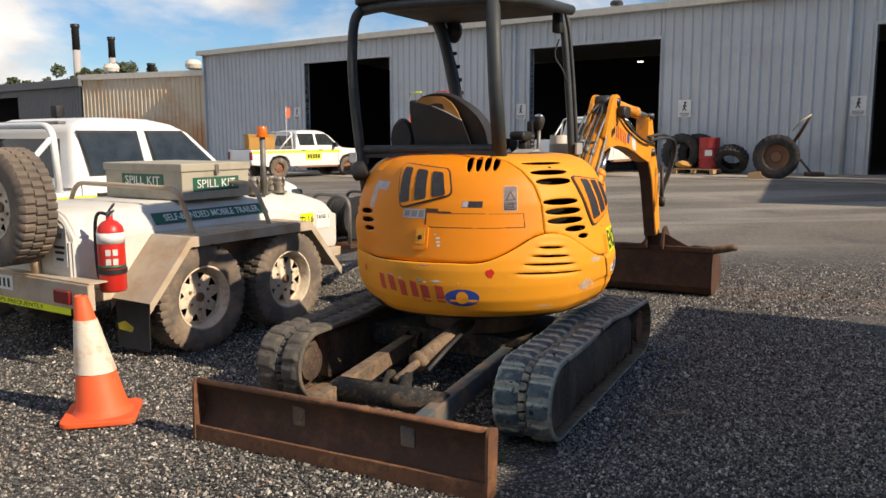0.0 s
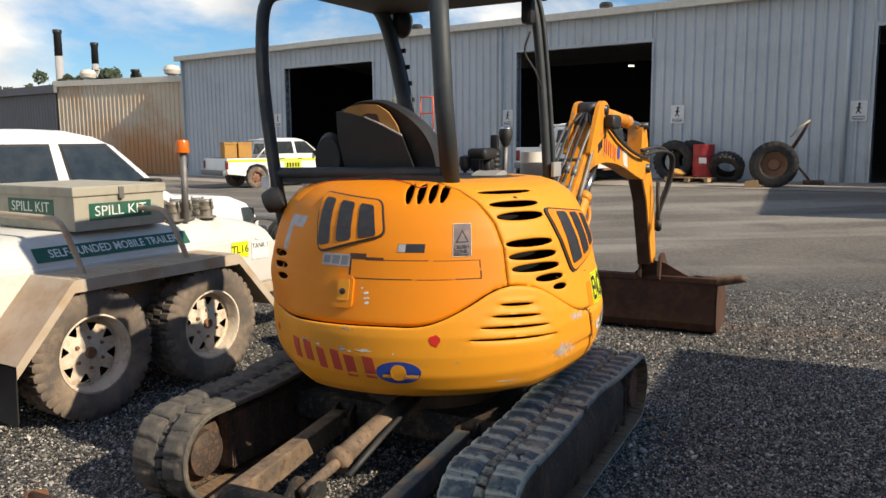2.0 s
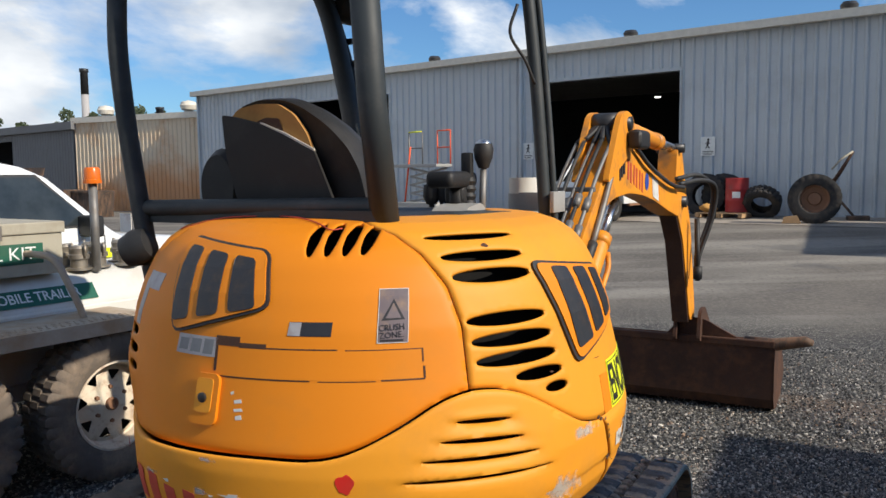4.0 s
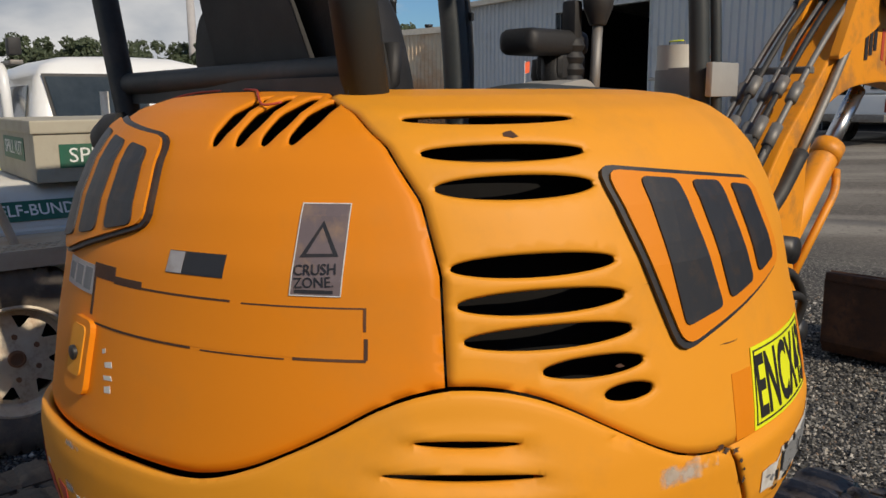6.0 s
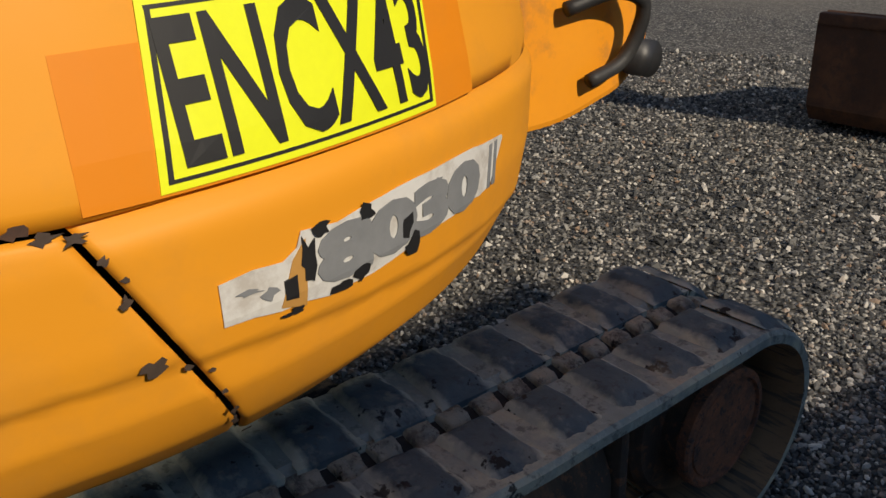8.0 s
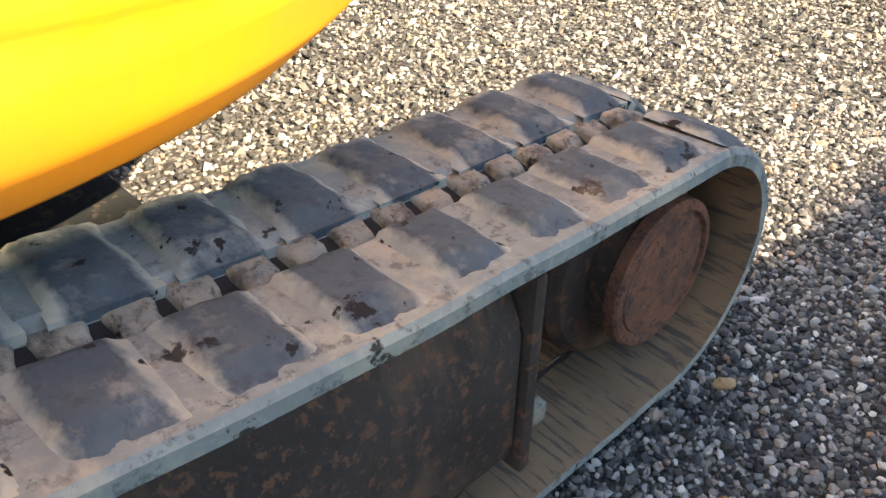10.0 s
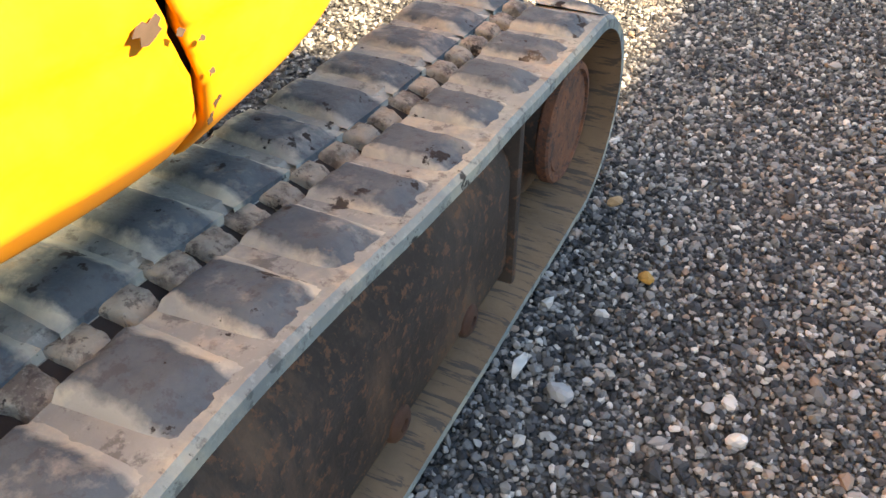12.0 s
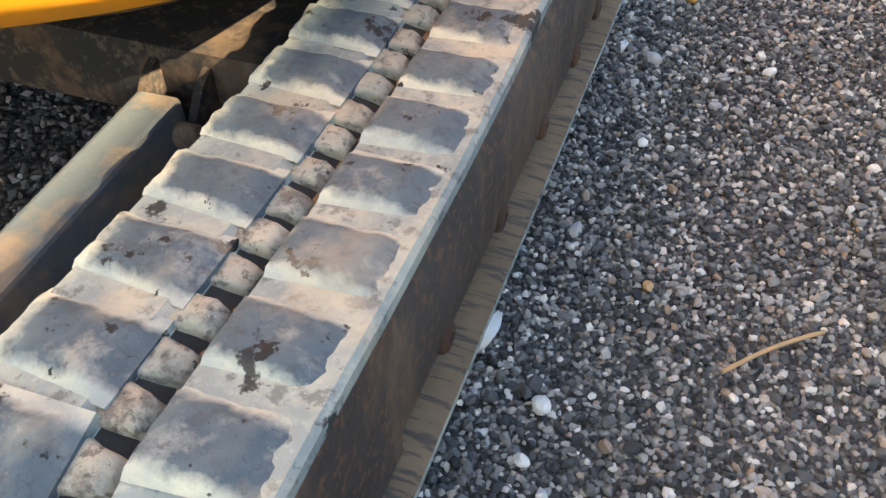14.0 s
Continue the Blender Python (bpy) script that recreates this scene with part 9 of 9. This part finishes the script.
# ---- loose gravel ----
def gravel(name, x0, x1, y0, y1, step, size, seed, keep, label, fine=True):
    """Loose stones strewn over a stretch of the yard, as one mesh."""
    rg = np.random.default_rng(seed)
    gx, gy = np.meshgrid(np.arange(x0, x1, step), np.arange(y0, y1, step))
    p = np.stack([gx.ravel(), gy.ravel()], 1)
    p += rg.uniform(-0.5, 0.5, p.shape) * step * 0.95
    p = p[keep(p[:, 0], p[:, 1], rg)]
    n_ = len(p)
    if fine:
        t = (1 + 5 ** 0.5) / 2
        seed_ = np.array([(-1, t, 0), (1, t, 0), (-1, -t, 0), (1, -t, 0), (0, -1, t), (0, 1, t), (0, -1, -t), (0, 1, -t), (t, 0, -1), (t, 0, 1), (-t, 0, -1), (-t, 0, 1)], float) / math.hypot(1, t)
        tri_ = np.array([(0, 11, 5), (0, 5, 1), (0, 1, 7), (0, 7, 10), (0, 10, 11), (1, 5, 9), (5, 11, 4), (11, 10, 2), (10, 7, 6), (7, 1, 8), (3, 9, 4), (3, 4, 2), (3, 2, 6), (3, 6, 8), (3, 8, 9), (4, 9, 5), (2, 4, 11), (6, 2, 10), (8, 6, 7), (9, 8, 1)])
    else:
        seed_ = np.array([(1, 0, 0), (-1, 0, 0), (0, 1, 0), (0, -1, 0), (0, 0, 1), (0, 0, -1)], float) * 1.1
        tri_ = np.array([(0, 2, 4), (2, 1, 4), (1, 3, 4), (3, 0, 4), (2, 0, 5), (1, 2, 5), (3, 1, 5), (0, 3, 5)])
    nv = len(seed_)
    r = size * np.exp(rg.normal(0, 0.30, n_))
    sc = np.stack([r * rg.uniform(0.75, 1.35, n_), r * rg.uniform(0.65, 1.0, n_), r * rg.uniform(0.55, 0.9, n_)], 1)
    v = (seed_[None] * (1 + rg.uniform(-0.30, 0.18, (n_, nv, 1))) + rg.uniform(-0.16, 0.16, (n_, nv, 3))) * sc[:, None]
    ax = rg.normal(size=(n_, 3))
    ax[:, 2] += 1.5 * np.sign(ax[:, 2])
    ax /= np.linalg.norm(ax, axis=1, keepdims=True)
    an = rg.uniform(0, 2 * np.pi, n_)[:, None, None]
    k = ax[:, None]
    v = v * np.cos(an) + np.cross(np.broadcast_to(k, v.shape), v) * np.sin(an) + k * (k * v).sum(2, keepdims=True) * (1 - np.cos(an))
    v[..., 0] += p[:, 0, None]
    v[..., 1] += p[:, 1, None]
    v[..., 2] += (r * rg.uniform(0.05, 0.95, n_))[:, None]
    f = (tri_[None] + (np.arange(n_) * nv)[:, None, None]).reshape(-1, 3)
    me = bpy.data.meshes.new(name)
    me.vertices.add(n_ * nv)
    me.vertices.foreach_set("co", v.astype(np.float32).ravel())
    me.loops.add(len(f) * 3)
    me.loops.foreach_set("vertex_index", f.astype(np.int32).ravel())
    me.polygons.add(len(f))
    me.polygons.foreach_set("loop_start", np.arange(0, len(f) * 3, 3, dtype=np.int32))
    me.polygons.foreach_set("loop_total", np.full(len(f), 3, np.int32))
    me.update(calc_edges=True)
    me.validate()
    me.shade_flat()
    me.materials.append(M["stone"])
    return tagged(new(name, me), label, "gravel", kind="stuff")


gravel("gravel", 0.9, 3.6, 3.5, 6.9, 0.0088, 0.0057, 5, lambda x, y, g: (x * 0.899 - y * 0.438 > -1.26) & (x - 0.42 * y < 1.25), "dense loose grey crushed gravel beside the track")
gravel("gravel", -3.6, 6.2, 2.6, 9.6, 0.0155, 0.0072, 6, lambda x, y, g: ~((x * 0.899 - y * 0.438 > -1.26) & (x - 0.42 * y < 1.25) & (y > 3.5) & (y < 6.9)) & (g.random(len(x)) < np.clip(1.15 - np.hypot(x - 0.8, y - 5) / 6.0, 0.1, 0.9)), "scattered loose grey crushed gravel over the yard", False)

# small litter on the gravel
leaf_r = random.Random(3)
for x, y, a, l_ in ((1.155, 4.51, -32, 0.040), (1.575, 5.29, -25, 0.026)):
    d = thing("dry_leaf", pose(x, y, 0.022, 14, 6, a), "curled pale dry leaf lying on the gravel", "leaf", "litter on the gravel")
    bm = bmesh.new()
    n_ = 7
    rows = []
    for i in range(n_ + 1):
        f = i / n_
        wv = 0.32 * l_ * math.sin(math.pi * (0.08 + 0.86 * f))
        rows.append([bm.verts.new((sx * wv, (f - 0.5) * l_ * 2, 0.010 * math.sin(f * 5) + abs(sx) * 0.006)) for sx in (-1, 0, 1)])
    for p_, q_ in zip(rows, rows[1:]):
        for k in range(2):
            bm.faces.new((p_[k], p_[k + 1], q_[k + 1], q_[k]))
    lf = part("blade", bm, "pipe_white", d)
    so = lf.modifiers.new("thickness", "SOLIDIFY")
    so.thickness = 0.0012
tw = thing("dry_twig", pose(1.562, 4.425, 0.022, 0, 0, -20), "thin pale dry twig on the gravel", "twig")
bm = bmesh.new()
tube(bm, spline([(-0.075, -0.058, 0), (-0.02, -0.012, 0.004), (0.03, 0.024, 0.004), (0.072, 0.052, 0.0)], 4), [0.0035] * 13, 6)
part("stem", bm, "wood", tw)

# a few larger pale and tan stones among the gravel
stone_r = random.Random(12)
for x, y, r, mt in ((1.208, 4.378, 0.014, "pipe_white"), (1.336, 4.724, 0.013, "tape_grey"), (1.165, 4.295, 0.010, "pipe_white"), (1.803, 5.499, 0.013, "cardboard"), (1.788, 5.723, 0.013, "wood"), (1.631, 5.246, 0.017, "tape_grey"), (1.52, 4.95, 0.011, "pipe_white"), (1.70, 5.05, 0.012, "tape_grey"), (1.42, 4.58, 0.010, "wood"), (1.86, 5.16, 0.012, "pipe_white")):
    st = thing("loose_stone", pose(x, y, 0.012, stone_r.uniform(-20, 20), stone_r.uniform(-20, 20), stone_r.uniform(0, 180)), "pale grey stone among the gravel" if mt != "cardboard" and mt != "wood" else "tan stone among the gravel", "stone", "larger stones in the gravel")
    bm = bmesh.new()
    bmesh.ops.create_icosphere(bm, subdivisions=2, radius=r)
    for v in bm.verts:
        v.co *= 1 + 0.32 * noise.noise(v.co * (1.1 / r) + Vector((x * 9, y * 7, 0)))
        v.co = Vector((v.co.x * 1.25, v.co.y * 0.9, v.co.z * 0.75))
    part("stone", bm, mt, st, smooth=False)

# a tuft of grass at the blade's end
tuft = thing("grass_tuft", pose(0.60, 3.83, 0.004), "small green tuft of grass in the gravel by the blade", "grass")
gr = random.Random(21)
for k in range(26):
    bm = bmesh.new()
    a, lean, h_, w_ = gr.uniform(0, 6.28), gr.uniform(0.15, 0.9), gr.uniform(0.035, 0.085), gr.uniform(0.0016, 0.003)
    x, y = gr.uniform(-0.035, 0.035), gr.uniform(-0.035, 0.035)
    rows = []
    for i in range(5):
        f = i / 4
        o = lean * h_ * f * f
        c_ = Vector((x + o * math.cos(a), y + o * math.sin(a), h_ * f * (1 - 0.25 * lean * f)))
        t_ = Vector((-math.sin(a), math.cos(a), 0)) * w_ * (1 - 0.9 * f)
        rows.append((bm.verts.new(c_ - t_), bm.verts.new(c_ + t_)))
    for p_, q_ in zip(rows, rows[1:]):
        bm.faces.new((p_[0], p_[1], q_[1], q_[0]))
    bl_ = part("blade", bm, "grass", tuft)
    so = bl_.modifiers.new("thickness", "SOLIDIFY")
    so.thickness = 0.0006
